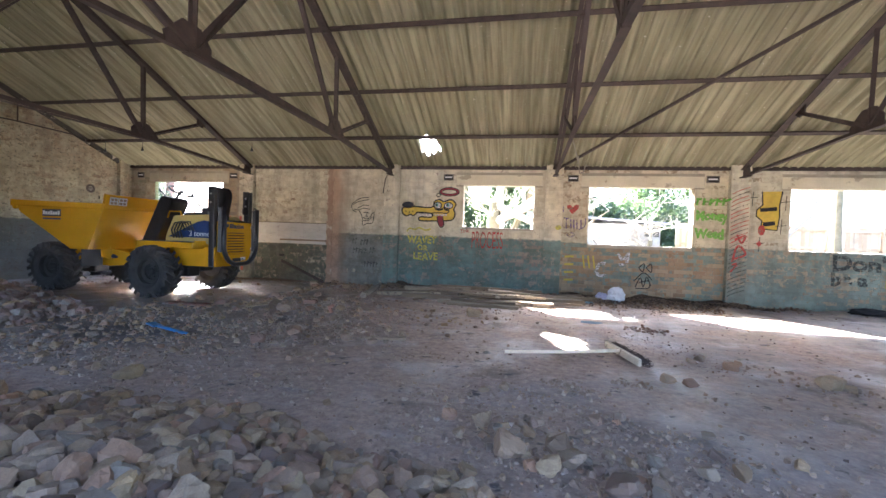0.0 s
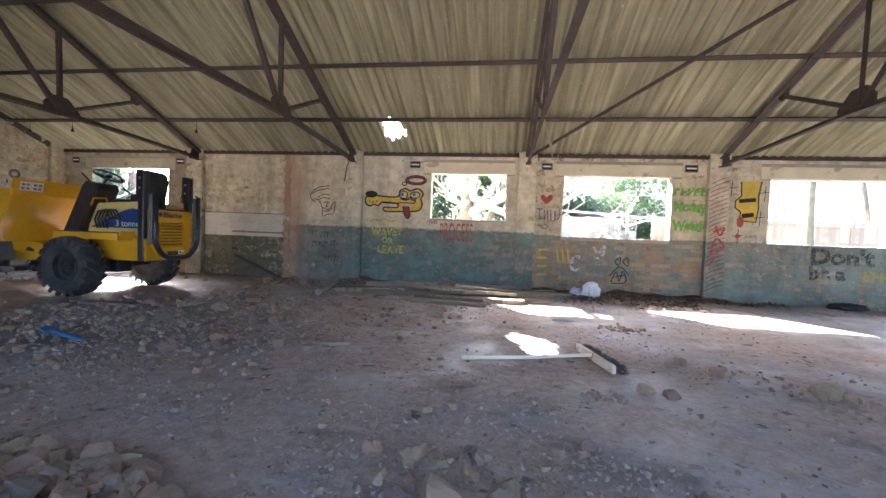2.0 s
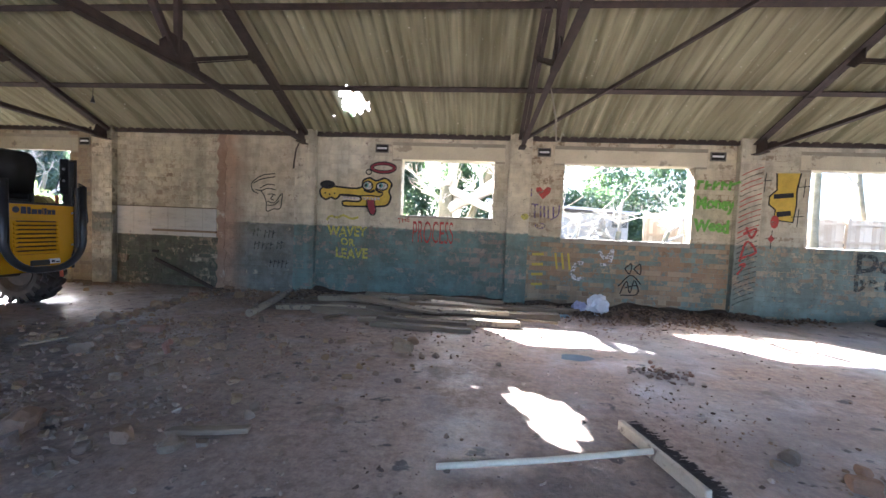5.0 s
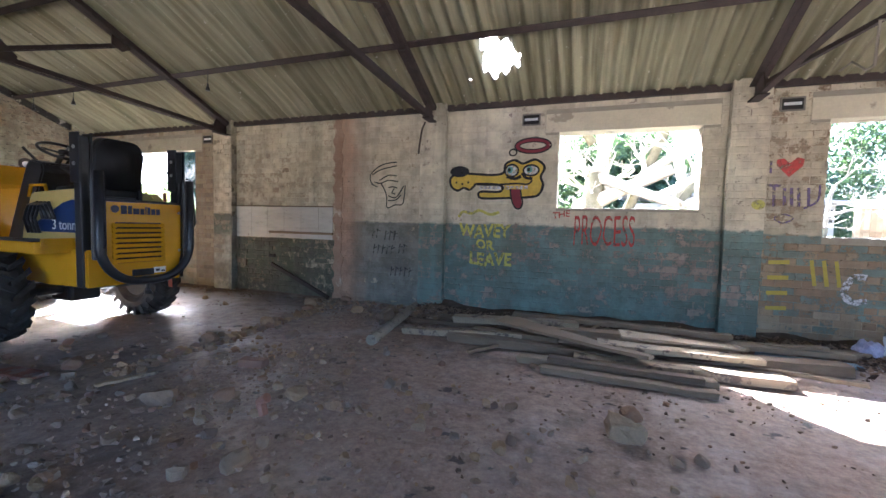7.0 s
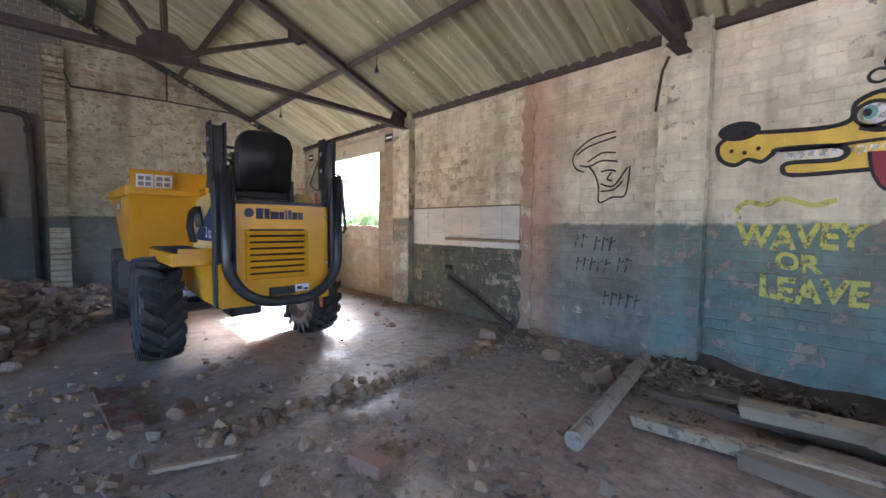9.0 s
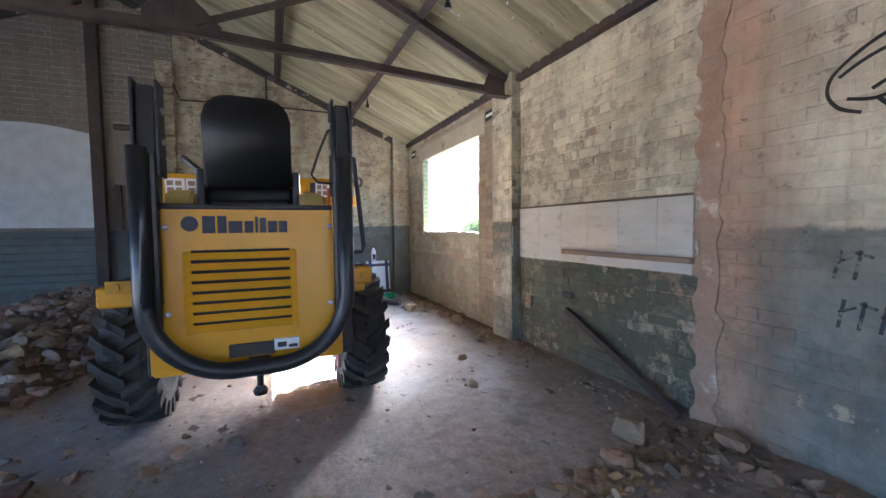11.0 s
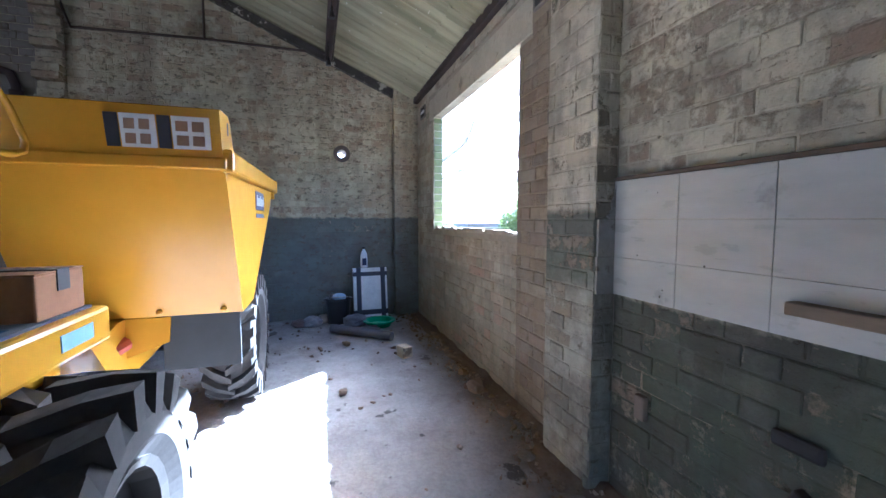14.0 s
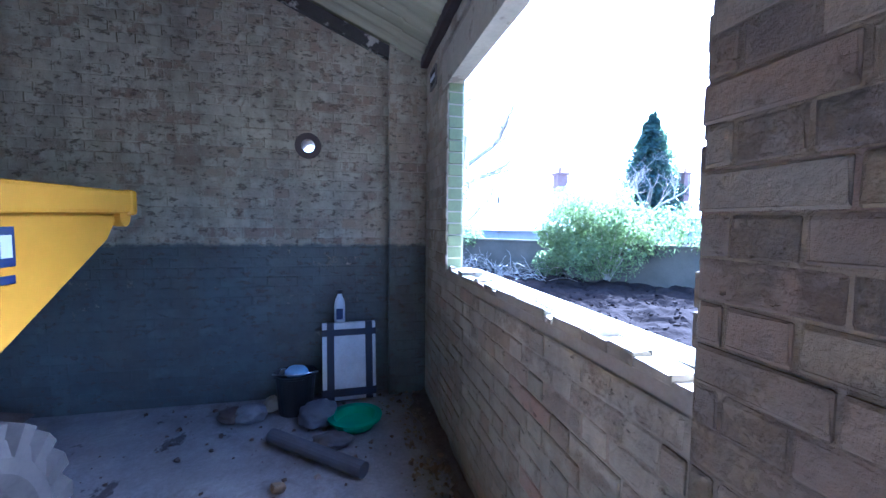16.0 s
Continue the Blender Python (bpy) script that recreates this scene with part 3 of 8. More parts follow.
SILL = plain("bleached broken sill", (0.5, 0.48, 0.43))
rag = 0.06
for k, (a, b, s) in enumerate(WINDOWS):
    # quoins through the whole thickness, lintel and sill
    w = tagged(new("window_%d" % (k + 1)), "glassless window opening with a concrete lintel and broken sill", "window", kind="structure")
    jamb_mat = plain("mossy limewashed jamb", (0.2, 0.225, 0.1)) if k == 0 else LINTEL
    back = 10.48 if k == 0 else 10.61
    for side, x0 in (("left", a), ("right", b)):
        z, row = s, 0
        while z < HEAD - 0.02:
            bm = bmesh.new()
            d = rng.uniform(0.0, 0.012) if k or side == "left" else rng.uniform(0.005, 0.022)
            x1 = x0 - 0.1 if side == "left" else x0 + 0.1
            lo, hi = sorted((x0 + (d if side == "left" else -d), x1))
            box(bm, lo, hi, WALL_Y + 0.012, (back if side == "left" else 10.61) + 0.005, z + 0.004, min(z + 0.072, HEAD), 0.004)
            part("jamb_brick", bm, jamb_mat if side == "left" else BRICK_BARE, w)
            z += 0.076
    bm = bmesh.new()
    box(bm, a - 0.158, b + 0.158, WALL_Y - 0.001, back + 0.002, HEAD, 2.53, 0.004)
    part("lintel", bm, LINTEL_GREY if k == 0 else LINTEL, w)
    bm = bmesh.new()
    n = 34
    for i in range(n):
        x0, x1 = a + (b - a) * i / n, a + (b - a) * (i + 1) / n
        h = rng.uniform(-0.006, 0.008)
        rag = min(0.13, max(0.02, rag + rng.uniform(-0.022, 0.022)))
        box(bm, x0 + 0.0005, x1 - 0.0005, WALL_Y + rag + rng.uniform(0, 0.008), 10.56, s - 0.014, s + 0.006 + h * 0.6, 0.003)
    part("window_sill", bm, SILL, w)
    if k == 0:
        # broken bricks and mortar left along the inner edge
        x = a + 0.03
        while x < b - 0.06:
            long = min(rng.choice((0.05, 0.09, 0.11, 0.16, 0.22)), b - 0.02 - x)
            deep, tall = rng.choice((0.012, 0.03, 0.05, 0.085, 0.12)), rng.uniform(0.012, 0.034)
            bm = bmesh.new()
            box(bm, x, x + long, WALL_Y + 0.001, WALL_Y + deep, s - 0.01, s + tall, 0.004)
            for v in bm.verts:
                v.co += Vector((rng.uniform(-0.004, 0.004), rng.uniform(0, 0.01) if v.co.y > WALL_Y + 0.008 else 0, rng.uniform(-0.008, 0.002) if v.co.z > s else 0))
            part("sill_brick", bm, BRICK_D, w)
            x += long + 0.003

for k, (a, b, mat) in enumerate(PIERS):
    ob = slab("pier", [(a + 0.008, b - 0.008, 10.278, WALL_Y + 0.01, -0.1, 2.72)], "painted brick pier on the long wall")
    brickwork(ob, lambda u, z: Matrix.Translation((u, 10.27, z)), a, b, 0.0, 2.73, mat, near=(a, b, 0, 2.7) if k < 2 else None, half=k)
    brickwork(ob, lambda u, z, b=b: Matrix.Translation((b, u, z)) @ pose(0, 0, 0, 0, 0, 90), 10.272, WALL_Y, 0.0, 2.73, mat, half=k)
    brickwork(ob, lambda u, z, a=a: Matrix.Translation((a, u, z)) @ pose(0, 0, 0, 0, 0, -90), 10.272, WALL_Y, 0.0, 2.73, mat, half=k)

# the gable
bm = bmesh.new()
W0, W1 = GABLE_X - 0.24, GABLE_X - 0.008


def verge_z(y):
    return 2.55 + (roof_z(RIDGE_Y) + 0.02 - 2.55) * (10.61 - y) / (10.61 - RIDGE_Y)


prism(bm, [(REAR_Y - 0.2, -0.3), (9.39, -0.3), (9.39, verge_z(9.39)), (RIDGE_Y, roof_z(RIDGE_Y) + 0.02), (REAR_Y - 0.2, 2.55)], W0, W1, "yz")
prism(bm, [(9.52, -0.3), (10.61, -0.3), (10.61, 2.55), (9.52, verge_z(9.52))], W0, W1, "yz")
prism(bm, [(9.39, -0.3), (9.52, -0.3), (9.52, 1.95), (9.39, 1.95)], W0, W1, "yz")
prism(bm, [(9.39, 2.07), (9.52, 2.07), (9.52, verge_z(9.52)), (9.39, verge_z(9.39))], W0, W1, "yz")
wall_west = tagged(part("wall_west", recalc(bm), BRICK_G), "gable wall of flaking painted brick with a dark dado", "wall", kind="structure")


def facing_west(u, z):
    return Matrix.Translation((GABLE_X, u, z)) @ pose(0, 0, 0, 0, 0, 90)


VENT_HOLE = [(9.39, 9.52, 1.95, 2.07)]
brickwork(wall_west, facing_west, 6.78, 10.38, 0.0, 4.4, BRICK_G, VENT_HOLE, (8.75, 10.07, 0.6, 2.4), roof_z)
brickwork(wall_west, facing_west, REAR_Y, 6.78, 0.0, 4.5, BRICK_SOOT, (), None, roof_z, half=1)
corner = slab("pier", [(GABLE_X - 0.01, -10.098, 10.085, WALL_Y + 0.01, -0.1, 2.8)], "flaking painted brick corner pier")
brickwork(corner, lambda u, z: Matrix.Translation((-10.09, u, z)) @ pose(0, 0, 0, 0, 0, 90), 10.08, WALL_Y, 0.0, 2.8, BRICK_G, near=(10, 10.4, 0, 2.5))
brickwork(corner, lambda u, z: Matrix.Translation((u, 10.08, z)), GABLE_X, -10.09, 0.0, 2.8, BRICK_G)
# round vent through the gable: a lit pipe end
vent = thing("round_vent", (GABLE_X, 9.455, 2.01), "round open flue hole in the gable wall letting daylight in", "vent")
bm = bmesh.new()
revolve(bm, [(0.1, -0.002), (0.1, 0.012), (0.052, 0.012), (0.052, -0.002)], (GABLE_X, 9.455, 2.01), "x", 24, True)
part("collar", recalc(bm), plain("sooty collar", (0.09, 0.07, 0.06)), vent)
bm = bmesh.new()
revolve(bm, [(0.058, -0.25), (0.058, 0.01), (0.05, 0.01), (0.05, -0.25)], (GABLE_X, 9.455, 2.01), "x", 24, True)
part("pipe", recalc(bm), plain("pale clay flue pipe", (0.4, 0.36, 0.32)), vent, "pale clay flue pipe open to the sky")

# stub of the knocked-out cross wall
stub = thing("wall_stub", (-10.0, 6.66, 0), "toothed stub of a demolished brick cross wall", "wall stub")
z = 0.0
while z < 3.6:
    n = 0.11 if int(z / 0.152) % 2 else 0.04
    n += 0.32 if z < 0.45 else 0.12 if z < 0.9 else 0
    bm = bmesh.new()
    box(bm, GABLE_X, GABLE_X + n + rng.uniform(0, 0.03), 6.56, 6.78, z + 0.004, z + 0.072, 0.005)
    part("brick", bm, BRICK_G if z > 1 else BRICK_D, stub)
    z += 0.076

# unseen east gable and rear wall; all openings but the entrance added for light
bm = bmesh.new()
prism(bm, [(REAR_Y - 0.2, 2.3), (10.61, 2.3), (10.61, 2.55), (RIDGE_Y, roof_z(RIDGE_Y) + 0.02), (REAR_Y - 0.2, 2.55)], FAR_X, FAR_X + 0.23, "yz")
box(bm, FAR_X, FAR_X + 0.23, REAR_Y - 0.2, 3.0, -0.3, 2.3)
box(bm, FAR_X, FAR_X + 0.23, 9.2, 10.61, -0.3, 2.3)
tagged(part("wall_east", recalc(bm), BRICK_A), "unseen brick gable wall with an opening added to let light in", "wall", kind="structure")
OPEN = (-1.7, 0.2)
rear, x = [], GABLE_X
# bays at both sides of the entrance opened only to brighten the inside
for a, b, s in [(-6.3, -3.3, -0.3), (OPEN[0], OPEN[1], -0.3), (0.6, 3.3, -0.3)]:
    rear += [(x, a, 1.56, REAR_Y, -0.3, 2.6), (a, b, 1.56, REAR_Y, 2.5, 2.6)]
    if s > 0:
        rear.append((a, b, 1.56, REAR_Y, -0.3, s))
    x = b
rear.append((x, FAR_X, 1.56, REAR_Y, -0.3, 2.6))
tagged(slab("wall_south", rear, "unseen rear brick wall with bays opened to let daylight in", BRICK_A), kind="structure")

# ---------------------------------------------------------------- floor
bm = bmesh.new()
nx, ny = 210, 90
gx = [GABLE_X - 0.1 + (FAR_X + 0.2 - GABLE_X) * i / nx for i in range(nx + 1)]
gy = [1.5 + 9.0 * i / ny for i in range(ny + 1)]


def floor_z(x, y):
    n = noise.noise(Vector((x * 0.6, y * 0.6, 3))) * 0.012 + noise.noise(Vector((x * 2.4, y * 2.4, 7))) * 0.006
    n += 0.07 * math.exp(-((y - 10.3) / 0.35) ** 2) * (0.6 + noise.noise(Vector((x * 1.5, 0, 2)))) * (x > -4.4)
    return n


grid = [[bm.verts.new((a, b, floor_z(a, b))) for a in gx] for b in gy]
for r0, r1 in zip(grid, grid[1:]):
    for i in range(nx):
        bm.faces.new((r0[i], r0[i + 1], r1[i + 1], r1[i]))
tagged(part("floor", bm, FLOOR, smooth=True), "dusty stained concrete floor strewn with debris", "floor", kind="structure")

# ---------------------------------------------------------------- roof
WAVE = 0.1455


def sheet_row(bm, x0, x1, ya, yb, lift, hole=None, fine=None):
    """One row of corrugated sheets from ya (low) to yb (high)."""
    n = int((x1 - x0) / WAVE * 8)
    rows = fine or 2
    for skin in (0.0, 0.008):
        grid = []
        for j in range(rows + 1):
            y = ya + (yb - ya) * j / rows
            grid.append([])
            for i in range(n + 1):
                x = x0 + (x1 - x0) * i / n
                sag = 0.006 * math.sin(x * 1.7 + y) + 0.004 * noise.noise(Vector((x * 0.9, y, 4)))
                grid[-1].append(bm.verts.new((x, y, roof_z(y) + 0.027 + lift + skin + sag + 0.037 * math.sin(2 * math.pi * x / WAVE))))
        for r0, r1 in zip(grid, grid[1:]):
            for i in range(n):
                if hole and hole((r0[i].co + r1[i + 1].co) / 2):
                    continue
                q = (r0[i], r0[i + 1], r1[i + 1], r1[i])
                bm.faces.new(q if skin else q[::-1])


def broken(c):
    a = math.atan2(c.y - 9.73, c.x + 2.13)
    r = 0.205 + 0.035 * math.sin(3 * a + 1) + 0.03 * noise.noise(Vector((c.x * 14, c.y * 14, 1)))
    if math.hypot(c.x + 2.13, (c.y - 9.73) * 0.8) < r:
        return True
    return math.hypot(c.x + 2.51, c.y - 9.95) < 0.022


bm = bmesh.new()
sheet_row(bm, GABLE_X - 0.3, -2.9, 10.66, 8.02, 0.0, None, 3)
sheet_row(bm, -2.9, -1.6, 10.66, 8.02, 0.0, broken, 110)
sheet_row(bm, -1.6, FAR_X + 0.3, 10.66, 8.02, 0.0, None, 3)
sheet_row(bm, GABLE_X - 0.3, FAR_X + 0.3, 8.3, RIDGE_Y - 0.02, 0.014)
sheet_row(bm, GABLE_X - 0.3, FAR_X + 0.3, 1.5, 4.15, 0.0)
sheet_row(bm, GABLE_X - 0.3, FAR_X + 0.3, 3.9, RIDGE_Y + 0.02, 0.014)
sheet_row(bm, GABLE_X - 0.02, FAR_X, 10.5, 10.14, -0.014)
bmesh.ops.delete(bm, geom=[v for v in bm.verts if not v.link_faces], context="VERTS")
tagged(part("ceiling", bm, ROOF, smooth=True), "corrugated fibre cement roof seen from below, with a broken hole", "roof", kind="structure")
bm = bmesh.new()
prism(bm, [(RIDGE_Y - 0.3, roof_z(RIDGE_Y - 0.3) + 0.09), (RIDGE_Y, roof_z(RIDGE_Y) + 0.11), (RIDGE_Y + 0.3, roof_z(RIDGE_Y + 0.3) + 0.09), (RIDGE_Y, roof_z(RIDGE_Y) + 0.08)], GABLE_X - 0.3, FAR_X + 0.3, "yz")
tagged(part("ridge_cap", recalc(bm), ROOF_OLD), "fibre cement ridge cap", "roof", kind="structure")

for y in (9.33, 8.2, 7.08, 6.2, 5.97, 5.09, 3.97, 2.84):
    z = roof_z(y) - 0.045
    up = (0, PITCH if y > RIDGE_Y else -PITCH, 1)
    pu = thing("purlin", (0, y, z), "dark rusty steel angle purlin under the roof sheets", "purlin", "purlins")
    ends = [GABLE_X, -6.57, -3.09, 0.395, 3.81, 7.23, FAR_X]
    for a, b in zip(ends, ends[1:]):
        bm = bmesh.new()
        angle_bar(bm, (a + 0.002, y, z), (b - 0.002, y, z), 0.075, 0.012, up)
        part("purlin_length", bm, STEEL, pu)
for y in (10.36, 1.82):
    bm = bmesh.new()
    box(bm, GABLE_X, FAR_X, y - 0.035, y + 0.045, 2.645, 2.715, 0.004)
    tagged(part("wall_plate", bm, STEEL), "dark wall plate along the eaves", "beam", "eaves plates")


def truss(x):
    t = thing("roof_truss", (x, RIDGE_Y, 2.53), "dark brown riveted steel roof truss on brick piers", "truss", "roof trusses")
    for s in (1, -1):
        def at(y, z):
            return (x, RIDGE_Y + s * (y - RIDGE_Y), z)
        def bar(name, p, q, a, off=0.0):
            bm = bmesh.new()
            p, q = Vector(at(*p)) + Vector((off, 0, 0)), Vector(at(*q)) + Vector((off, 0, 0))
            angle_bar(bm, p, q, a, 0.01)
            part(name, bm, STEEL, t)
        for off in (-0.03, 0.03):
            bar("top_chord", (10.22, 2.655), (RIDGE_Y, 4.46), 0.055, off)
        bar("bottom_chord", (10.2, 2.53), (7.52, 2.67), 0.06)
        if s == 1:
            bm = bmesh.new()
            angle_bar(bm, at(7.52, 2.67), (x, 2 * RIDGE_Y - 7.52, 2.67), 0.07, 0.01)
            part("tie_bar", bm, STEEL, t)
        bar("strut", (7.5, 2.7), (8.72, 3.24), 0.05)
        bar("post", (7.46, 2.7), (7.44, 3.83), 0.05)
        bar("diagonal", (7.44, 2.7), (RIDGE_Y + 0.06, 4.38), 0.055)
        bm = bmesh.new()
        prism(bm, [(at(a, b)[1], b) for a, b in ((7.72, 2.63), (7.74, 2.72), (7.56, 2.9), (7.36, 2.9), (7.24, 2.78), (7.24, 2.63))], x - 0.008, x + 0.008, "yz")
        part("gusset", recalc(bm), STEEL, t)
        bm = bmesh.new()
        box(bm, x - 0.05, x + 0.05, *sorted((at(10.26, 0)[1], at(10.0, 0)[1])), 2.485, 2.5)
        prism(bm, [(at(a, b)[1], b) for a, b in ((10.22, 2.5), (10.22, 2.68), (10.05, 2.74), (9.98, 2.56), (9.98, 2.5))], x - 0.006, x + 0.006, "yz")
        part("shoe", recalc(bm), STEEL, t)
        bm = bmesh.new()
        prism(bm, [(at(a, b)[1], b) for a, b in ((8.84, 3.24), (8.6, 3.36), (8.6, 3.2), (8.72, 3.16))], x - 0.007, x + 0.007, "yz")
        part("gusset", recalc(bm), STEEL, t)
        for y in (9.33, 8.2, 7.08):
            bm = bmesh.new()
            z = roof_z(y) - 0.1
            box(bm, x - 0.035, x + 0.035, *sorted((at(y - 0.05, 0)[1], at(y + 0.05, 0)[1])), z - 0.035, z + 0.045, 0.004)
            part("cleat", bm, STEEL, t)
    return t


first = truss(-6.57)
for x in (-3.09, 0.395, 3.81, 7.23):
    copy_thing(first, Matrix.Translation((x, RIDGE_Y, 2.53)))

# wind brace in the roof plane
bm = bmesh.new()
beam(bm, (0.42, 10.12, 2.6), (3.8, 6.55, 4.18), 0.045, 0.012)
beam(bm, (0.42, 10.12, 2.62), (3.8, 6.55, 4.2), 0.012, 0.045)
tagged(part("wind_brace", bm, STEEL), "dark steel diagonal wind brace under the roof", "brace")

# flaking verge boards under the sheets along the gable
VERGE = surface("flaking dark verge board", (0.035, 0.03, 0.026), (0.07, 0.06, 0.05), 0.85, scale=5, fine=40, relief=0.4, wear=(0.42, 0.38, 0.3), wear_at=0.6)
for s in (1, -1):
    bm = bmesh.new()
    ya, yb = (10.3, RIDGE_Y) if s > 0 else (2 * RIDGE_Y - 10.3, RIDGE_Y)
    beam(bm, (GABLE_X + 0.035, ya, roof_z(ya) - 0.06), (GABLE_X + 0.035, yb, roof_z(yb) - 0.06), 0.06, 0.09)
    tagged(part("verge_board", bm, VERGE), "dark flaking board under the roof along the gable", "board", "verge boards")
# thin conduit with a drop along the gable
bm = bmesh.new()
tube(bm, [(GABLE_X + 0.03, 9.3, 3.16), (GABLE_X + 0.03, 8.03, 3.165), (GABLE_X + 0.03, 6.85, 3.13), (GABLE_X + 0.03, 6.76, 3.4)], 0.014, 8)
tube(bm, [(GABLE_X + 0.03, 8.03, 3.15), (GABLE_X + 0.03, 8.03, 3.68)], 0.012, 8)
tagged(part("conduit", bm, STEEL), "thin dark conduit fixed along the gable wall", "conduit")

# air bricks near the eaves
for x0, x1 in ((0.66, 0.87), (3.25, 3.48), (-1.95, -1.73), (-7.24, -7.03), (-9.9, -9.7)):
    v = thing("air_brick", (x0, WALL_Y, 2.475), "small dark air vent high in the brick wall", "vent", "air vents")
    bm = bmesh.new()
    for a in ((x0, x1, 2.53, 2.545), (x0, x1, 2.405, 2.42), (x0, x0 + 0.015, 2.42, 2.53), (x1 - 0.015, x1, 2.42, 2.53)):
        box(bm, a[0], a[1], WALL_Y - 0.016, WALL_Y - 0.002, a[2], a[3])
    part("surround", bm, plain("vent surround", (0.2, 0.18, 0.15)), v)
    bm = bmesh.new()
    box(bm, x0 + 0.01, x1 - 0.01, WALL_Y - 0.012, WALL_Y - 0.005, 2.41, 2.54)
    part("cavity", bm, plain("dark vent cavity", (0.015, 0.013, 0.012)), v)
    # pale bar: daylight showing through the vent is put into its colour
    bm = bmesh.new()
    box(bm, x0 + 0.03, x1 - 0.03, WALL_Y - 0.018, WALL_Y - 0.013, 2.462, 2.492, 0.002)
    part("louvre", bm, plain("daylight-coloured louvre", (0.7, 0.72, 0.72)), v)

# bare lamp holders on flex
for x, y, drop in ((-5.87, 9.3, 0.2), (-8.6, 9.3, 0.18), (-9.6, 9.3, 0.2)):
    l = thing("lamp_holder", (x, y, roof_z(y) - 0.06), "empty lamp holder hanging on a short flex", "lamp holder", "lamp holders")
    z = roof_z(y) - 0.06
    bm = bmesh.new()
    tube(bm, [(x, y, z), (x + 0.004, y, z - drop / 2), (x, y, z - drop)], 0.004, 6)
    part("flex", bm, BLACK_PAINT, l)
    bm = bmesh.new()
    revolve(bm, [(0.01, 0.0), (0.012, -0.03), (0.022, -0.05), (0.028, -0.09), (0.02, -0.09)], (x, y, z - drop + 0.01), "z", 12)
    part("holder", bm, BLACK_PAINT, l)
# loose cable off a truss
bm = bmesh.new()
tube(bm, [(0.5, 8.3, 2.72), (0.62, 8.6, 2.5), (0.66, 8.9, 2.62), (0.7, 9.0, 2.35), (0.8, 9.3, 2.42), (0.9, 9.7, 2.62), (1.0, 10.1, 2.68)], 0.009, 6)
tube(bm, [(0.44, 8.2, 2.66), (0.47, 8.25, 2.8), (0.52, 8.32, 2.66), (0.6, 8.5, 2.45), (0.58, 8.56, 2.38)], 0.007, 6)
tagged(part("loose_cable", bm, plain("grey cable", (0.3, 0.27, 0.22)), smooth=True), "old grey cable dangling from the roof truss", "cable")
# ---------------------------------------------------------------- the dumper
CY = 7.94
dumper = thing("site_dumper", (-6.9, CY, 0), "yellow articulated site dumper with black fold-down roll bar, parked", "dumper")


LUGS = {}


def tyre_at(x, y, r, w, outer):
    """A wheel whose outside faces outer (+1 or -1 along y)."""
    bm = bmesh.new()
    o = outer
    revolve(bm, [(0.05, o * 0.02), (0.12, o * 0.02), (0.13, o * 0.05), (0.19, o * 0.05), (0.2, o * 0.11), (0.225, o * 0.12), (0.225, -o * 0.12), (0.19, -o * 0.1), (0.05, -o * 0.1)], (x, y, r), "y", 24)
    wheel = part("wheel", recalc(bm), RIM, dumper, "dusty steel wheel rim", smooth=False)
    bm = bmesh.new()
    a, b = r - 0.042, w / 2
    revolve(bm, [(0.222, -b * 0.75), (0.27, -b * 0.97), (a - 0.07, -b), (a - 0.02, -b * 0.86), (a, -b * 0.5), (a + 0.003, 0), (a, b * 0.5), (a - 0.02, b * 0.86), (a - 0.07, b), (0.27, b * 0.97), (0.222, b * 0.75)], (x, y, r), "y", 40, True)
    part("tyre", recalc(bm), RUBBER, wheel, "dusty chunky-treaded rubber tyre")
    for side in (1, -1):
        key = (r, side)
        if key not in LUGS:
            bm = bmesh.new()
            c = []
            for rr0, rr1, h, da, hw in ((a - 0.02, r, -0.012 * side, 0.0, 0.05), (a - 0.02, r - 0.002, side * b * 0.55, 0.15, 0.055), (a - 0.07, r - 0.016, side * b * 1.03, 0.29, 0.068)):
                for rr in (rr0, rr1):
                    for sgn in (-1, 1):
                        ang = da + sgn * hw
                        c.append(bm.verts.new((rr * math.cos(ang), h, rr * math.sin(ang))))
            for q in ((2, 3, 7, 6), (6, 7, 11, 10), (0, 2, 6, 4), (1, 5, 7, 3), (4, 6, 10, 8), (5, 9, 11, 7), (0, 1, 3, 2), (8, 10, 11, 9)):
                bm.faces.new([c[i] for i in q])
            me = bpy.data.meshes.new("tread_lug")
            recalc(bm).to_mesh(me)
            bm.free()
            me.materials.append(RUBBER)
            LUGS[key] = me
        for k in range(20):
            ob = new("tread_lug", LUGS[key])
            ob.parent = wheel
            ob.matrix_basis = Matrix.Translation((x + 6.9, y - CY, r)) @ Matrix.Rotation(-2 * math.pi * (k + (0.5 if side < 0 else 0)) / 20, 4, "Y")
    bm = bmesh.new()
    revolve(bm, [(0.06, o * 0.01), (0.06, o * 0.075), (0.045, o * 0.09)], (x, y, r), "y", 16)
    for k in range(6):
        an = 2 * math.pi * k / 6
        revolve(bm, [(0.013, o * 0.02), (0.013, o * 0.042)], (x + 0.095 * math.cos(an), y, r + 0.095 * math.sin(an)), "y", 6)
    part("hub", recalc(bm), RIM, wheel)


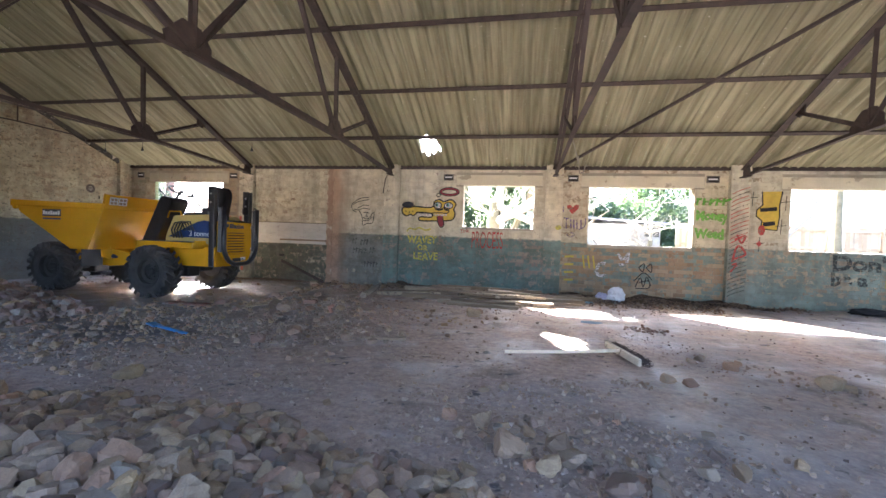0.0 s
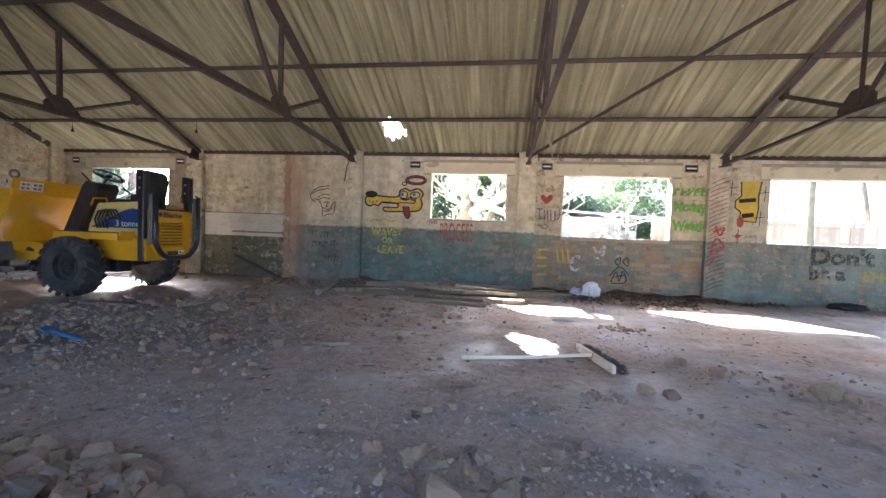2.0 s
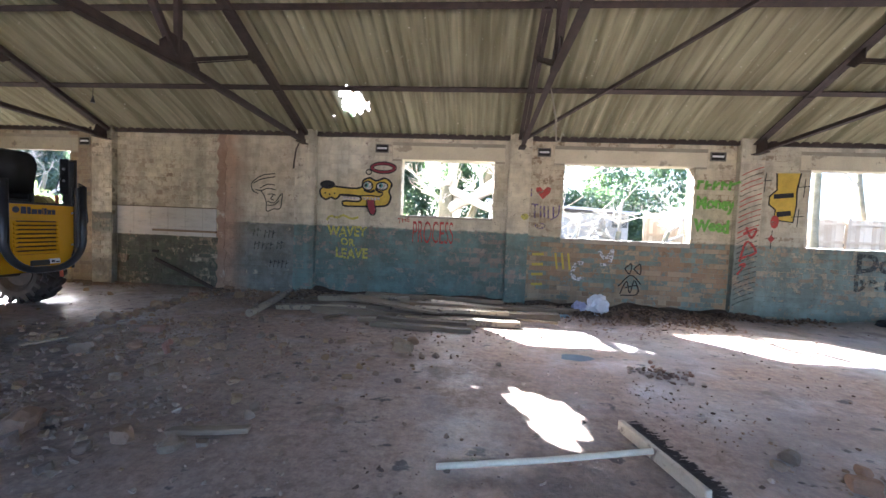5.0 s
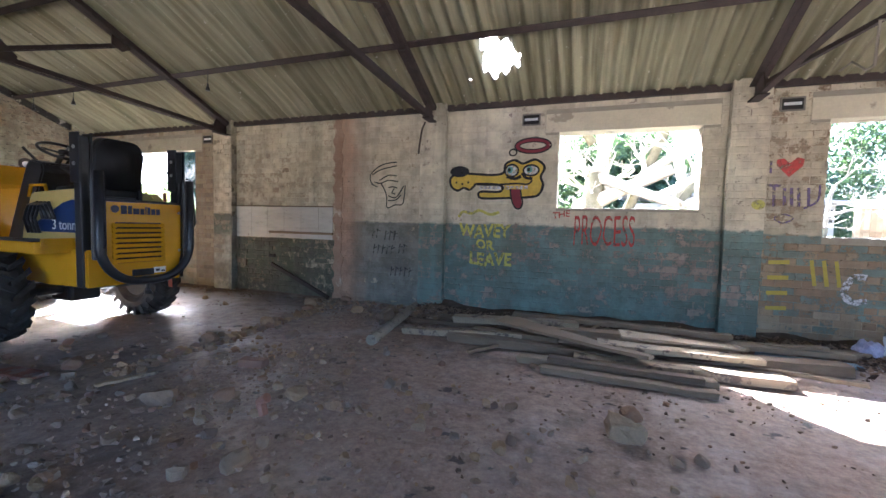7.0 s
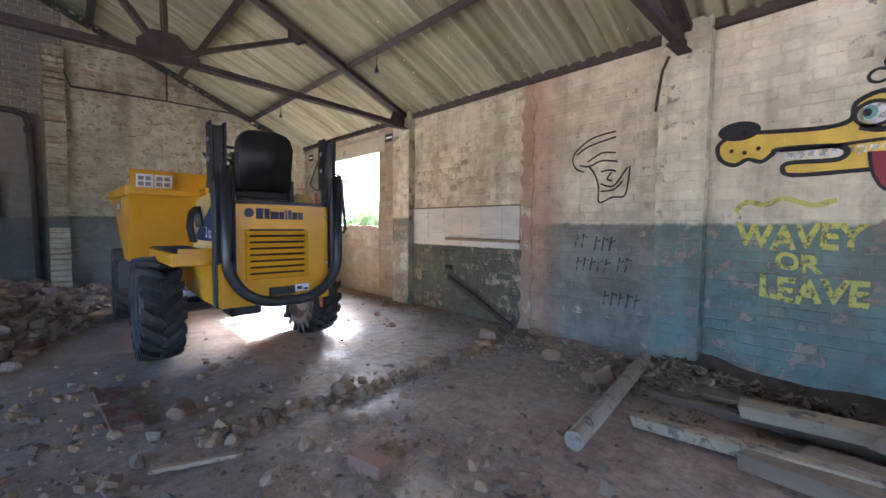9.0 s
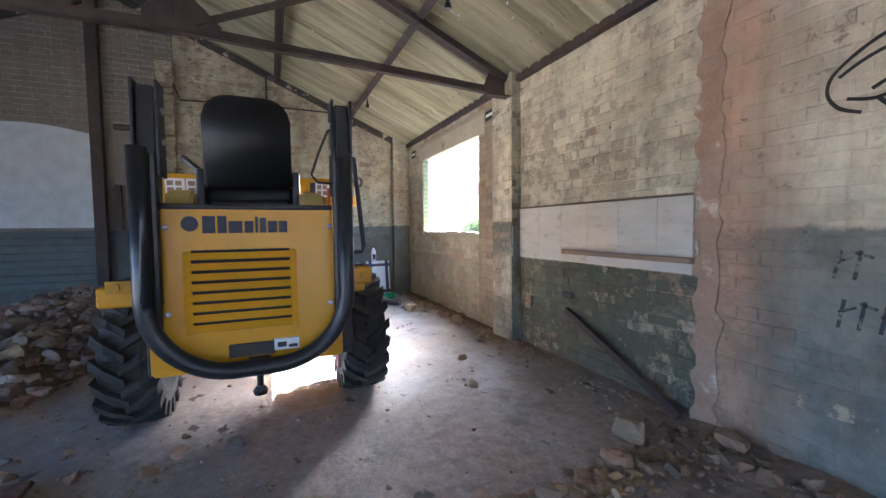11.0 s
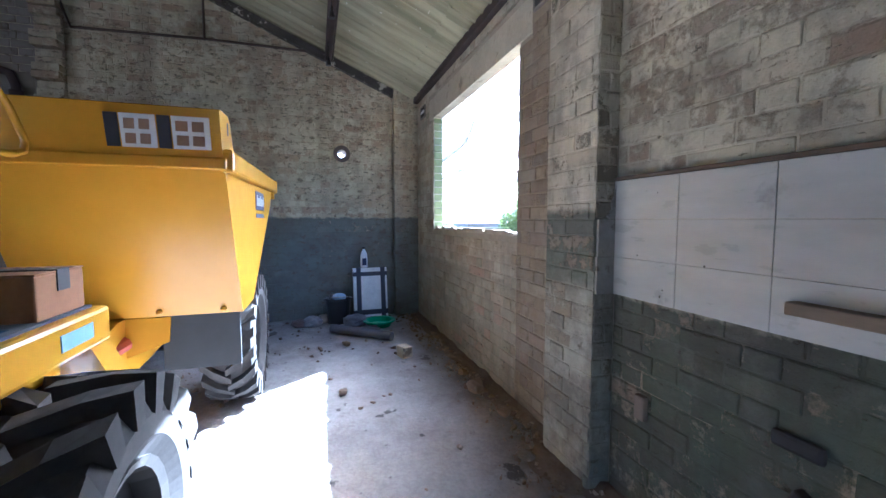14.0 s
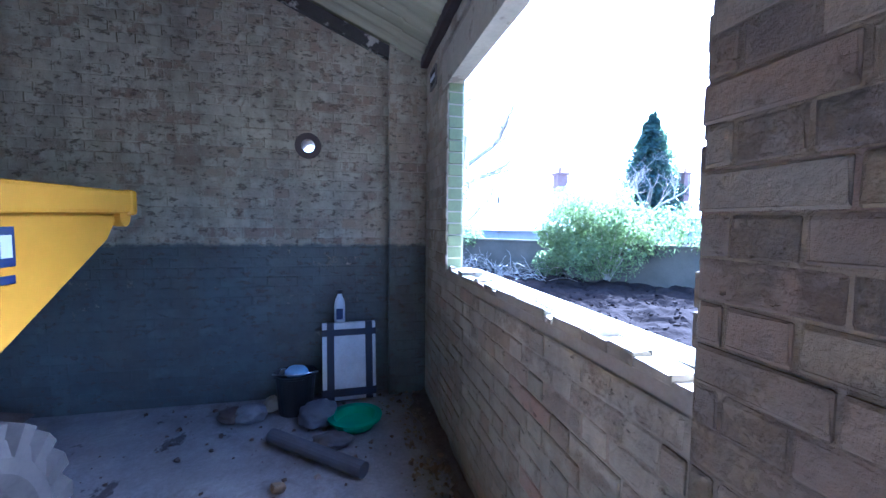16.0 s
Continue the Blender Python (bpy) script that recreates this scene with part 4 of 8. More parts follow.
for x, r in ((-6.12, 0.434), (-8.12, 0.425)):
    tyre_at(x, CY - 0.67, r, 0.29, -1)
    tyre_at(x, CY + 0.68, r, 0.29, 1)
    bm = bmesh.new()
    tube(bm, [(x, CY - 0.56, r), (x, CY + 0.56, r)], 0.07, 12)
    box(bm, x - 0.16, x + 0.16, CY - 0.14, CY + 0.14, r - 0.14, r + 0.14, 0.03)
    part("axle", bm, BLACK_PAINT, dumper, "black oily axle with differential housing")

# rear chassis and bonnet
bm = bmesh.new()
prism(bm, [(-5.19, 0.53), (-5.19, 0.86), (-6.0, 0.86), (-6.75, 0.86), (-6.75, 0.66), (-6.55, 0.56), (-5.7, 0.53)], CY - 0.42, CY + 0.43)
bmesh.ops.bevel(bm, geom=list(bm.edges), offset=0.012, segments=2, affect="EDGES")
part("rear_chassis", recalc(bm), YELLOW, dumper)
bm = bmesh.new()
box(bm, -5.76, -5.155, CY - 0.35, CY + 0.37, 0.86, 1.29, 0.02)
part("bonnet", bm, YELLOW, dumper)
bm = bmesh.new()
box(bm, -5.8, -5.13, CY - 0.36, CY + 0.385, 1.291, 1.316, 0.008)
part("bonnet_lid", bm, BLACK_PAINT, dumper, "black bonnet lid")
PY, PX = CY + 0.02, -5.12
# rounded rear panel with louvres
bm = bmesh.new()
out = [(PY - 0.362, 1.29), (PY - 0.362, 0.82)] + arc(PY - 0.112, 0.82, 0.25, 180, 270) + arc(PY + 0.112, 0.82, 0.25, 270, 360) + [(PY + 0.362, 1.29)]
prism(bm, out, PX - 0.05, PX, "yz")
panel = part("rear_panel", recalc(bm), YELLOW, dumper, "yellow rear grille panel")
GY = PY - 0.048
# near-black sheet behind the louvres stands for the shadow under their hoods
bm = bmesh.new()
box(bm, PX - 0.001, PX + 0.0025, GY - 0.205, GY + 0.205, 0.735, 1.108)
part("grille_gap", bm, plain("grille shade black", (0.012, 0.011, 0.01)), panel)
for k in range(8):
    bm = bmesh.new()
    z = 0.738 + 0.0465 * k
    h = 0.033
    prism(bm, [(PX + 0.001, z), (PX + 0.024, z + 0.003), (PX + 0.002, z + h)], GY - 0.207, GY + 0.207)
    for s in (-1, 1):
        prism(bm, [(PX + 0.001, z - 0.006), (PX + 0.027, z - 0.004), (PX + 0.001, z + h + 0.006)], *sorted((GY + s * 0.207, GY + s * 0.235)))
    part("louvre", recalc(bm), YELLOW, panel)
bm = bmesh.new()
box(bm, PX - 0.001, PX + 0.014, PY - 0.118, PY + 0.08, 0.606, 0.668, 0.004)
for d in (-0.09, -0.04, 0.02, 0.06):
    revolve(bm, [(0.014, 0.013), (0.014, 0.019)], (PX, PY + d, 0.637), "x", 10)
part("number_plate_bracket", bm, plain("dusty black bracket", (0.05, 0.045, 0.04)), panel)
bm = bmesh.new()
box(bm, PX + 0.001, PX + 0.018, PY + 0.076, PY + 0.189, 0.622, 0.675, 0.002)
part("warning_sticker", bm, DECAL, panel, "small pale warning sticker")
bm = bmesh.new()
box(bm, PX + 0.018, PX + 0.0195, PY + 0.09, PY + 0.13, 0.635, 0.66)
box(bm, PX + 0.018, PX + 0.0195, PY + 0.14, PY + 0.18, 0.63, 0.645)
part("sticker_mark", bm, DECAL_DARK, panel)
# maker's mark as a disc and plain bars
bm = bmesh.new()
revolve(bm, [(0.034, 0.0), (0.034, 0.003)], (PX, PY - 0.253, 1.226), "x", 20)
part("maker_disc", bm, DECAL_DARK, panel)
y = PY - 0.205
for wdt, hgt in ((0.06, 0.078), (0.045, 0.078), (0.065, 0.055), (0.045, 0.055), (0.02, 0.075), (0.035, 0.07), (0.047, 0.055), (0.045, 0.055)):
    bm = bmesh.new()
    box(bm, PX + 0.0005, PX + 0.003, y, y + wdt - 0.008, 1.183, 1.183 + hgt)
    part("maker_bar", bm, DECAL_DARK, panel)
    y += wdt
for yy in (PY - 0.345, PY + 0.345):
    for z in (1.21, 0.83):
        bm = bmesh.new()
        revolve(bm, [(0.012, 0), (0.012, 0.006), (0.006, 0.01)], (PX, yy, z), "x", 10)
        part("bolt", bm, CHROME, panel)

# decks over the rear wheels
for s in (-1, 1):
    y0, y1 = sorted((CY + s * 0.36, CY + s * (0.67 if s < 0 else 0.64)))
    bm = bmesh.new()
    rise = -0.012 if s > 0 else -0.055
    box(bm, -6.46, -5.4, y0, y1, 0.885 + rise, 0.985 + rise, 0.012)
    deck = part("deck", bm, YELLOW, dumper, "yellow mudguard deck")
    bm = bmesh.new()
    ym = (y0 + y1) / 2
    for ya, yb in ((y0 + 0.02, ym - 0.012), (ym + 0.012, y1 - 0.03)):
        bm = bmesh.new()
        box(bm, -6.43, -5.5, ya, yb, 0.984 + rise, 0.992 + rise)
        part("grip_mat", bm, GRIP, deck, "black grip tread on the deck")
    bm = bmesh.new()
    box(bm, -6.3, -5.41, *sorted((CY + s * 0.42, CY + s * 0.6)), 0.83, 0.886, 0.01)
    part("mudguard_lip", bm, YELLOW, deck)
    bm = bmesh.new()
    box(bm, -5.402, -5.392, CY + s * 0.51 - 0.12, CY + s * 0.51 + 0.12, 0.897, 0.96, 0.003)
    for d in (-0.08, 0.08):
        revolve(bm, [(0.02, 0), (0.02, 0.01)], (-5.392, CY + s * 0.51 + d, 0.928), "x", 12)
    part("light_bracket", bm, YELLOW, deck)
    bm = bmesh.new()
    prism(bm, [(-6.36, 0.9), (-6.46, 0.9), (-6.72, 0.6), (-6.64, 0.56)], *sorted((CY + s * 0.3, CY + s * 0.62)))
    part("step", recalc(bm), YELLOW, dumper)

bm = bmesh.new()
box(bm, -6.36, -6.22, CY + 0.64, CY + 0.642, 0.905, 0.945)
part("sticker", bm, plain("pale blue sticker", (0.25, 0.42, 0.62), 0.5), deck, "pale blue sticker on the deck edge")

# roll bar folded down behind the bonnet
for s in (-1, 1):
    y = CY + (0.452 if s > 0 else -0.4)
    bm = bmesh.new()
    box(bm, -5.31, -5.215, y - 0.036, y + 0.036, 0.53, 1.84, 0.01)
    post = part("roll_bar_post", bm, BLACK_PAINT, dumper, "black roll bar post")
    for d in (-0.03, 0.03):
        bm = bmesh.new()
        box(bm, -5.325, -5.2, y + d * 1.55 - 0.007, y + d * 1.55 + 0.007, 1.44, 1.865, 0.006)
        part("hinge_plate", bm, BLACK_PAINT, post)
    for z in (1.6, 1.74):
        bm = bmesh.new()
        tube(bm, [(-5.26, y - 0.062, z), (-5.26, y + 0.062, z)], 0.016, 10)
        part("pivot_pin", bm, CHROME, post)
bm = bmesh.new()
loop = [(PY - 0.418, 1.54), (PY - 0.418, 0.9)] + arc(PY - 0.085, 0.9, 0.333, 180, 270, 12) + arc(PY + 0.08, 0.9, 0.333, 270, 360, 12) + [(PY + 0.413, 1.54)]
tube(bm, [(PX + 0.07, a, b) for a, b in loop], 0.038, 14)
part("roll_bar", bm, BLACK_PAINT, dumper, "black tubular roll bar folded down", smooth=True)
for s in (-1, 1):
    for dx, dy in ((0.05, 0.045), (0.0, 0.01), (-0.045, 0.02)):
        bm = bmesh.new()
        tube(bm, [(PX + dx, PY + s * (0.418 - dy), 1.52), (PX + dx, PY + s * (0.418 - dy), 0.78)], 0.017, 8)
        part("roll_bar_stay", bm, BLACK_PAINT, dumper)
# lever with a black rod beside the roll bar
bm = bmesh.new()
tube(bm, [(-5.12, CY + 0.45, 1.57), (-5.1, CY + 0.49, 1.55), (-5.09, CY + 0.53, 1.11), (-5.1, CY + 0.52, 1.08), (-5.1, CY + 0.46, 1.08)], 0.012, 8)
part("locking_lever", bm, BLACK_PAINT, dumper)
bm = bmesh.new()
tube(bm, [(-5.25, CY + 0.42, 1.72), (-5.25, CY + 0.385, 1.71), (-5.26, CY + 0.34, 1.6), (-5.26, CY + 0.3, 1.48), (-5.25, CY + 0.33, 1.44), (-5.23, CY + 0.43, 1.43)], 0.007, 6)
part("cable", bm, BLACK_PAINT, dumper)
bm = bmesh.new()
box(bm, -5.3, -5.06, CY - 0.02, CY + 0.08, 0.53, 0.6, 0.01)
tube(bm, [(-5.1, CY + 0.03, 0.55), (-5.1, CY + 0.03, 0.45)], 0.015, 10)
revolve(bm, [(0.03, 0), (0.034, 0.02), (0.02, 0.04)], (-5.1, CY + 0.03, 0.425), "z", 12)
part("tow_hitch", bm, BLACK_PAINT, dumper)

# seat
bm = bmesh.new()
sx, prof = 0.215, []
out = [(CY - sx, 1.42)] + [(CY - sx + 0.005, 1.7)] + arc(CY - 0.095, 1.78, 0.115, 180, 95, 5) + arc(CY + 0.095, 1.78, 0.115, 85, 0, 5) + [(CY + sx - 0.005, 1.7), (CY + sx, 1.42)]
prism(bm, out, -5.56, -5.44, "yz")
bmesh.ops.bevel(bm, geom=list(bm.edges), offset=0.025, segments=3, affect="EDGES", clamp_overlap=True)
bmesh.ops.rotate(bm, verts=bm.verts, cent=(-5.5, CY, 1.42), matrix=Matrix.Rotation(radians(8), 3, "Y"))
seat = part("seat", recalc(bm), VINYL, dumper, "black vinyl operator seat", smooth=True)
bm = bmesh.new()
box(bm, -6.0, -5.5, CY - 0.225, CY + 0.225, 1.33, 1.44, 0.035)
part("cushion", bm, VINYL, seat, smooth=True)
bm = bmesh.new()
box(bm, -5.95, -5.47, CY - 0.19, CY + 0.19, 1.27, 1.35, 0.01)
part("seat_base", bm, BLACK_PAINT, seat)
for s in (-1, 1):
    bm = bmesh.new()
    box(bm, -5.62, -5.48, CY + s * 0.235 - 0.02, CY + s * 0.235 + 0.02, 1.3, 1.52, 0.012)
    part("bracket", bm, BLACK_PAINT, seat)
bm = bmesh.new()
tube(bm, [(-5.62, CY - 0.25, 1.52), (-5.66, CY - 0.34, 1.6)], 0.016, 8)
part("armrest", bm, BLACK_PAINT, seat)
bm = bmesh.new()
tube(bm, [(-5.55, CY + 0.24, 1.36), (-5.5, CY + 0.3, 1.4), (-5.46, CY + 0.36, 1.33)], 0.018, 8)
part("seat_belt", bm, plain("faded orange belt", (0.5, 0.18, 0.06)), seat, "faded orange seat belt")

# steering console and wheel
bm = bmesh.new()
prism(bm, [(-6.92, 0.9), (-6.62, 0.9), (-6.28, 1.6), (-6.3, 1.68), (-6.5, 1.72), (-6.56, 1.66)], CY - 0.17, CY + 0.2)
bmesh.ops.bevel(bm, geom=list(bm.edges), offset=0.015, segments=2, affect="EDGES")
console = part("steering_console", recalc(bm), BLACK_PAINT, dumper, "black sloping dashboard column")
bm = bmesh.new()
tube(bm, [(-6.4, CY, 1.66), (-6.27, CY, 1.8)], 0.025, 10)
part("steering_column", bm, BLACK_PAINT, console)
bm = bmesh.new()
ring = [(0.2 * math.cos(2 * math.pi * k / 28), 0.2 * math.sin(2 * math.pi * k / 28)) for k in range(29)]
tilt = Matrix.Translation((-6.26, CY, 1.81)) @ pose(0, 0, 0, 0, 28, 0)
tube(bm, [tilt @ Vector((a, b, 0)) for a, b in ring], 0.015, 8, False)
for k in range(3):
    a = 2 * math.pi * k / 3 + 0.4
    tube(bm, [tilt @ Vector((0, 0, -0.02)), tilt @ Vector((0.18 * math.cos(a), 0.18 * math.sin(a), 0))], 0.011, 6)
revolve(bm, [(0.045, -0.03), (0.045, 0.01), (0.03, 0.02)], (-6.26, CY, 1.81), "z", 14)
tube(bm, [tilt @ Vector((0.17, 0.06, 0)), tilt @ Vector((0.175, 0.06, 0.06))], 0.02, 8)
part("steering_wheel", bm, BLACK_PAINT, console, "black steering wheel with a spinner knob", smooth=True)
for y0 in (-0.12, 0.12):
    bm = bmesh.new()
    tube(bm, [(-6.46, CY + y0, 1.7), (-6.5, CY + y0 * 1.6, 1.8), (-6.52, CY + y0 * 1.7, 1.83)], 0.013, 8)
    part("lever", bm, BLACK_PAINT, console)
bm = bmesh.new()
tube(bm, [(-5.87, CY + 0.28, 1.34), (-5.89, CY + 0.28, 1.4), (-5.95, CY + 0.28, 1.47), (-6.06, CY + 0.28, 1.515), (-6.18, CY + 0.27, 1.51), (-6.235, CY + 0.27, 1.47), (-6.24, CY + 0.27, 1.42), (-6.2, CY + 0.27, 1.34)], 0.014, 8)
part("grab_handle", bm, YELLOW, dumper, "yellow grab handle", smooth=True)
bm = bmesh.new()
tube(bm, [(-6.5, CY + 0.19, 1.69), (-6.58, CY + 0.21, 1.72), (-6.68, CY + 0.21, 1.71), (-6.8, CY + 0.21, 1.67), (-6.88, CY + 0.21, 1.6), (-6.95, CY + 0.21, 1.5), (-6.94, CY + 0.21, 1.46), (-6.88, CY + 0.21, 1.44), (-6.66, CY + 0.19, 1.44)], 0.012, 8)
part("grab_handle", bm, YELLOW, dumper, "yellow grab handle", smooth=True)
bm = bmesh.new()
tube(bm, [(-5.95, CY - 0.3, 1.33), (-5.98, CY - 0.3, 1.44), (-6.2, CY - 0.3, 1.44), (-6.24, CY - 0.3, 1.33)], 0.015, 8)
part("grab_handle", bm, YELLOW, dumper, "yellow grab handle", smooth=True)
# side tanks with blue covers
for s in (-1, 1):
    bm = bmesh.new()
    prism(bm, [(-6.23, 0.9), (-5.27, 0.9), (-5.27, 1.285), (-5.4, 1.4), (-6.06, 1.365), (-6.2, 1.05)], *sorted((CY + s * 0.25, CY + s * 0.37)))
    bmesh.ops.bevel(bm, geom=list(bm.edges), offset=0.015, segments=2, affect="EDGES")
    tank = part("fuel_tank", recalc(bm), TANK, dumper, "pale yellow side tank panel")
    bm = bmesh.new()
    prism(bm, [(-6.19, 1.005), (-5.3, 1.005), (-5.3, 1.27), (-5.42, 1.385), (-5.52, 1.33)] if s > 0 else [(-6.16, 1.005), (-5.3, 1.005), (-5.3, 1.275), (-5.45, 1.3), (-5.58, 1.27)], *sorted((CY + s * 0.368, CY + s * 0.376)))
    part("blue_cover", recalc(bm), BLUE_PLASTIC, tank, "dark blue lettered side cover")
    txt = bpy.data.curves.new("capacity", "FONT")
    txt.body, txt.size, txt.extrude = "3 tonne", 0.13, 0.001
    tob = new("capacity_text", txt)
    dg = bpy.context.evaluated_depsgraph_get()
    me = bpy.data.meshes.new_from_object(tob.evaluated_get(dg))
    bpy.data.objects.remove(tob)
    mt = Matrix.Translation((-5.74 if s < 0 else -5.42, CY + s * 0.378, 1.03)) @ pose(0, 0, 0, 90, 0, 0 if s < 0 else 180)
    me.transform(mt)
    bm = bmesh.new()
    bm.from_mesh(me)
    bmesh.ops.remove_doubles(bm, verts=bm.verts, dist=1e-5)
    islands("capacity_letter", bm, DECAL, tank)
for k in range(4):
    bm = bmesh.new()
    x = -5.98 + 0.055 * k
    tube(bm, [(x, CY - 0.43, 0.99), (x - 0.03, CY - 0.45, 1.12), (x + 0.02, CY - 0.44, 1.24), (x + 0.14, CY - 0.43, 1.27), (x + 0.22, CY - 0.43, 1.12)], 0.013, 8)
    part("hydraulic_hose", bm, BLACK_PAINT, dumper, smooth=True)
bm = bmesh.new()
beam(bm, (-5.33, CY + 0.425, 0.42), (-5.36, CY + 0.395, 1.42), 0.045, 0.012, (0, 1, 0), 0.003)
box(bm, -5.39, -5.31, CY + 0.4, CY + 0.44, 0.78, 0.85, 0.006)
part("lashing_strap", bm, RED_PAINT, dumper, "faded red lashing strap with a buckle")
# articulation joint and front frame
bm = bmesh.new()
box(bm, -7.0, -6.7, CY - 0.12, CY + 0.12, 0.42, 0.7, 0.02)
tube(bm, [(-6.98, CY, 0.36), (-6.98, CY, 0.76)], 0.06, 14)
part("pivot", bm, BLACK_PAINT, dumper)
bm = bmesh.new()
prism(bm, [(-6.92, 0.48), (-6.92, 0.68), (-7.3, 0.735), (-8.3, 0.735), (-8.3, 0.5), (-7.4, 0.44)], CY - 0.32, CY + 0.32)
bmesh.ops.bevel(bm, geom=list(bm.edges), offset=0.015, segments=2, affect="EDGES")
part("front_chassis", recalc(bm), YELLOW, dumper)
for s in (-1, 1):
    bm = bmesh.new()
    prism(bm, [(CY + s * 0.16, 0.5), (CY + s * 0.2, 0.5), (CY + s * 0.5, 0.61), (CY + s * 0.51, 0.735), (CY + s * 0.16, 0.735)], -7.375, -7.36, "yz")
    part("cross_plate", recalc(bm), YELLOW, dumper)
    bm = bmesh.new()
    box(bm, -7.385, -7.372, *sorted((CY + s * 0.47, CY + s * 0.82)), 0.46, 0.745, 0.003)
    part("mud_flap", bm, plain("grey rubber flap", (0.05, 0.055, 0.06)), dumper, "grey rubber mud flap")
    bm = bmesh.new()
    tube(bm, [(-6.95, CY + s * 0.2, 0.55), (-7.35, CY + s * 0.32, 0.62)], 0.035, 10)
    part("steering_ram", bm, RED_PAINT if s > 0 else BLACK_PAINT, dumper)

# skip
SY = CY + 0.05
bm = bmesh.new()
th = 0.012
SIDE = [(-7.04, 1.44), (-7.36, 0.74), (-7.72, 0.74), (-8.8, 1.34), (-8.93, 1.5)]
for s in (-1, 1):
    prism(bm, SIDE, *sorted((SY + s * 0.775, SY + s * (0.775 + th))))
prism(bm, [(-7.04, 1.44), (-7.36, 0.74), (-7.36 - th, 0.75), (-7.04 - th, 1.45)], SY - 0.775, SY + 0.775)
prism(bm, [(-7.36, 0.74), (-7.72, 0.74), (-8.88, 1.42), (-8.88, 1.44), (-7.71, 0.755), (-7.36, 0.755)], SY - 0.775, SY + 0.775)
skip = part("skip", recalc(bm), YELLOW, dumper, "yellow tipping skip, glossy with light scuffs")
for s in (-1, 1):
    bm = bmesh.new()
    beam(bm, (-7.03, SY + s * 0.797, 1.465), (-8.95, SY + s * 0.802, 1.5), 0.055, 0.1, bevel=0.016)
    part("skip_rim", bm, YELLOW, skip)
    bm = bmesh.new()
    reach = 1.0 if s > 0 else 0.25
    prism(bm, [(-7.03, 1.44), (-6.985, 1.66), (-7.0, 1.67), (-7.0 - 0.15 * reach, 1.68), (-7.0 - 0.19 * reach, 1.66), (-7.0 - 0.27 * reach, 1.54), (-7.0 - 0.27 * reach, 1.44)], *sorted((SY + s * 0.77, SY + s * 0.785)))
    ear = part("corner_gusset", recalc(bm), YELLOW, skip)
    bm = bmesh.new()
    prism(bm, arc(-7.14, 1.635, 0.011, 0, 180, 5) + arc(-7.14, 1.6, 0.011, 180, 360, 5), *sorted((SY + s * 0.784, SY + s * 0.787)))
    part("slot", recalc(bm), plain("dark slot", (0.02, 0.015, 0.01)), ear)
    bm = bmesh.new()
    box(bm, -8.965, -8.9, SY + s * 0.8 - 0.034, SY + s * 0.8 + 0.034, 1.44, 1.555, 0.016)
    revolve(bm, [(0.045, -0.02), (0.045, 0.02)], (-8.9, SY + s * 0.79, 1.435), "y", 12)
    part("tip_lug", bm, YELLOW, skip)
    # blue maker's plate with plain bars
    bm = bmesh.new()
    y = SY + s * 0.789
    box(bm, -8.31, -7.92, min(y, y + s * 0.003), max(y, y + s * 0.003), 1.278, 1.398)
    plate = part("maker_plate", bm, DECAL_BLUE if s > 0 else DECAL_DARK, skip, "dark maker's plate with pale bars")
    bm = bmesh.new()
    y = SY + s * 0.793
    for k in range(7):
        bm = bmesh.new()
        x = -8.295 + 0.052 * k
        box(bm, x, x + 0.041, min(y, y + s * 0.002), max(y, y + s * 0.002), 1.305, 1.357 + 0.016 * (k % 3 == 0))
        part("plate_bar", bm, DECAL, plate)
    bm = bmesh.new()
    y = SY + s * 0.789
    box(bm, -8.305, -7.92, min(y, y + s * 0.003), max(y, y + s * 0.003), 1.226, 1.252)
    part("plate_stripe", bm, DECAL_BLUE, skip)
bm = bmesh.new()
prism(bm, [(-7.03, 1.43), (-6.985, 1.665), (-6.997, 1.67), (-7.045, 1.44)], SY - 0.775, SY + 0.775)
beam(bm, (-7.025, SY - 0.8, 1.45), (-7.025, SY + 0.8, 1.45), 0.03, 0.05, bevel=0.008)
NOTICE = plain("notice ink", (0.3, 0.2, 0.14))
headboard = part("headboard", recalc(bm), YELLOW, skip)
for k, (y0, y1, mat) in enumerate(((SY + 0.39, SY + 0.435, DECAL_DARK), (SY + 0.44, SY + 0.56, DECAL), (SY + 0.565, SY + 0.61, DECAL_DARK), (SY + 0.615, SY + 0.75, DECAL), (SY - 0.74, SY - 0.6, DECAL), (SY - 0.59, SY - 0.44, DECAL))):
    bm = bmesh.new()
    prism(bm, [(-6.992, 1.5), (-6.966, 1.625), (-6.969, 1.626), (-6.995, 1.501)], y0, y1)
    sticker = part("safety_sticker", recalc(bm), mat, headboard, "safety notice sticker")
    if mat is DECAL:
        n = 3 if y1 - y0 > 0.18 else 2
        for i in range(n):
            for j in range(2):
                ya = y0 + 0.015 + (y1 - y0 - 0.02) * i / n
                z = 1.512 + 0.055 * j
                x = -6.99 + (z - 1.5) * 0.208 + 0.006
                bm = bmesh.new()
                box(bm, x, x + 0.002, ya, ya + (y1 - y0) / n - 0.025, z, z + 0.04)
                part("notice_mark", bm, NOTICE, sticker)
for k in range(6):
    bm = bmesh.new()
    revolve(bm, [(0.014, 0.0), (0.014, 0.012), (0.007, 0.016)], (-7.345, SY - 0.7 + 0.28 * k, 0.765), "x", 8)
    part("bolt", bm, YELLOW, skip)

# things left on the deck
carton = thing("carton", (-6.31, CY + 0.445, 0.98), "small brown carton with dark tape lying on the dumper deck", "box")
bm = bmesh.new()
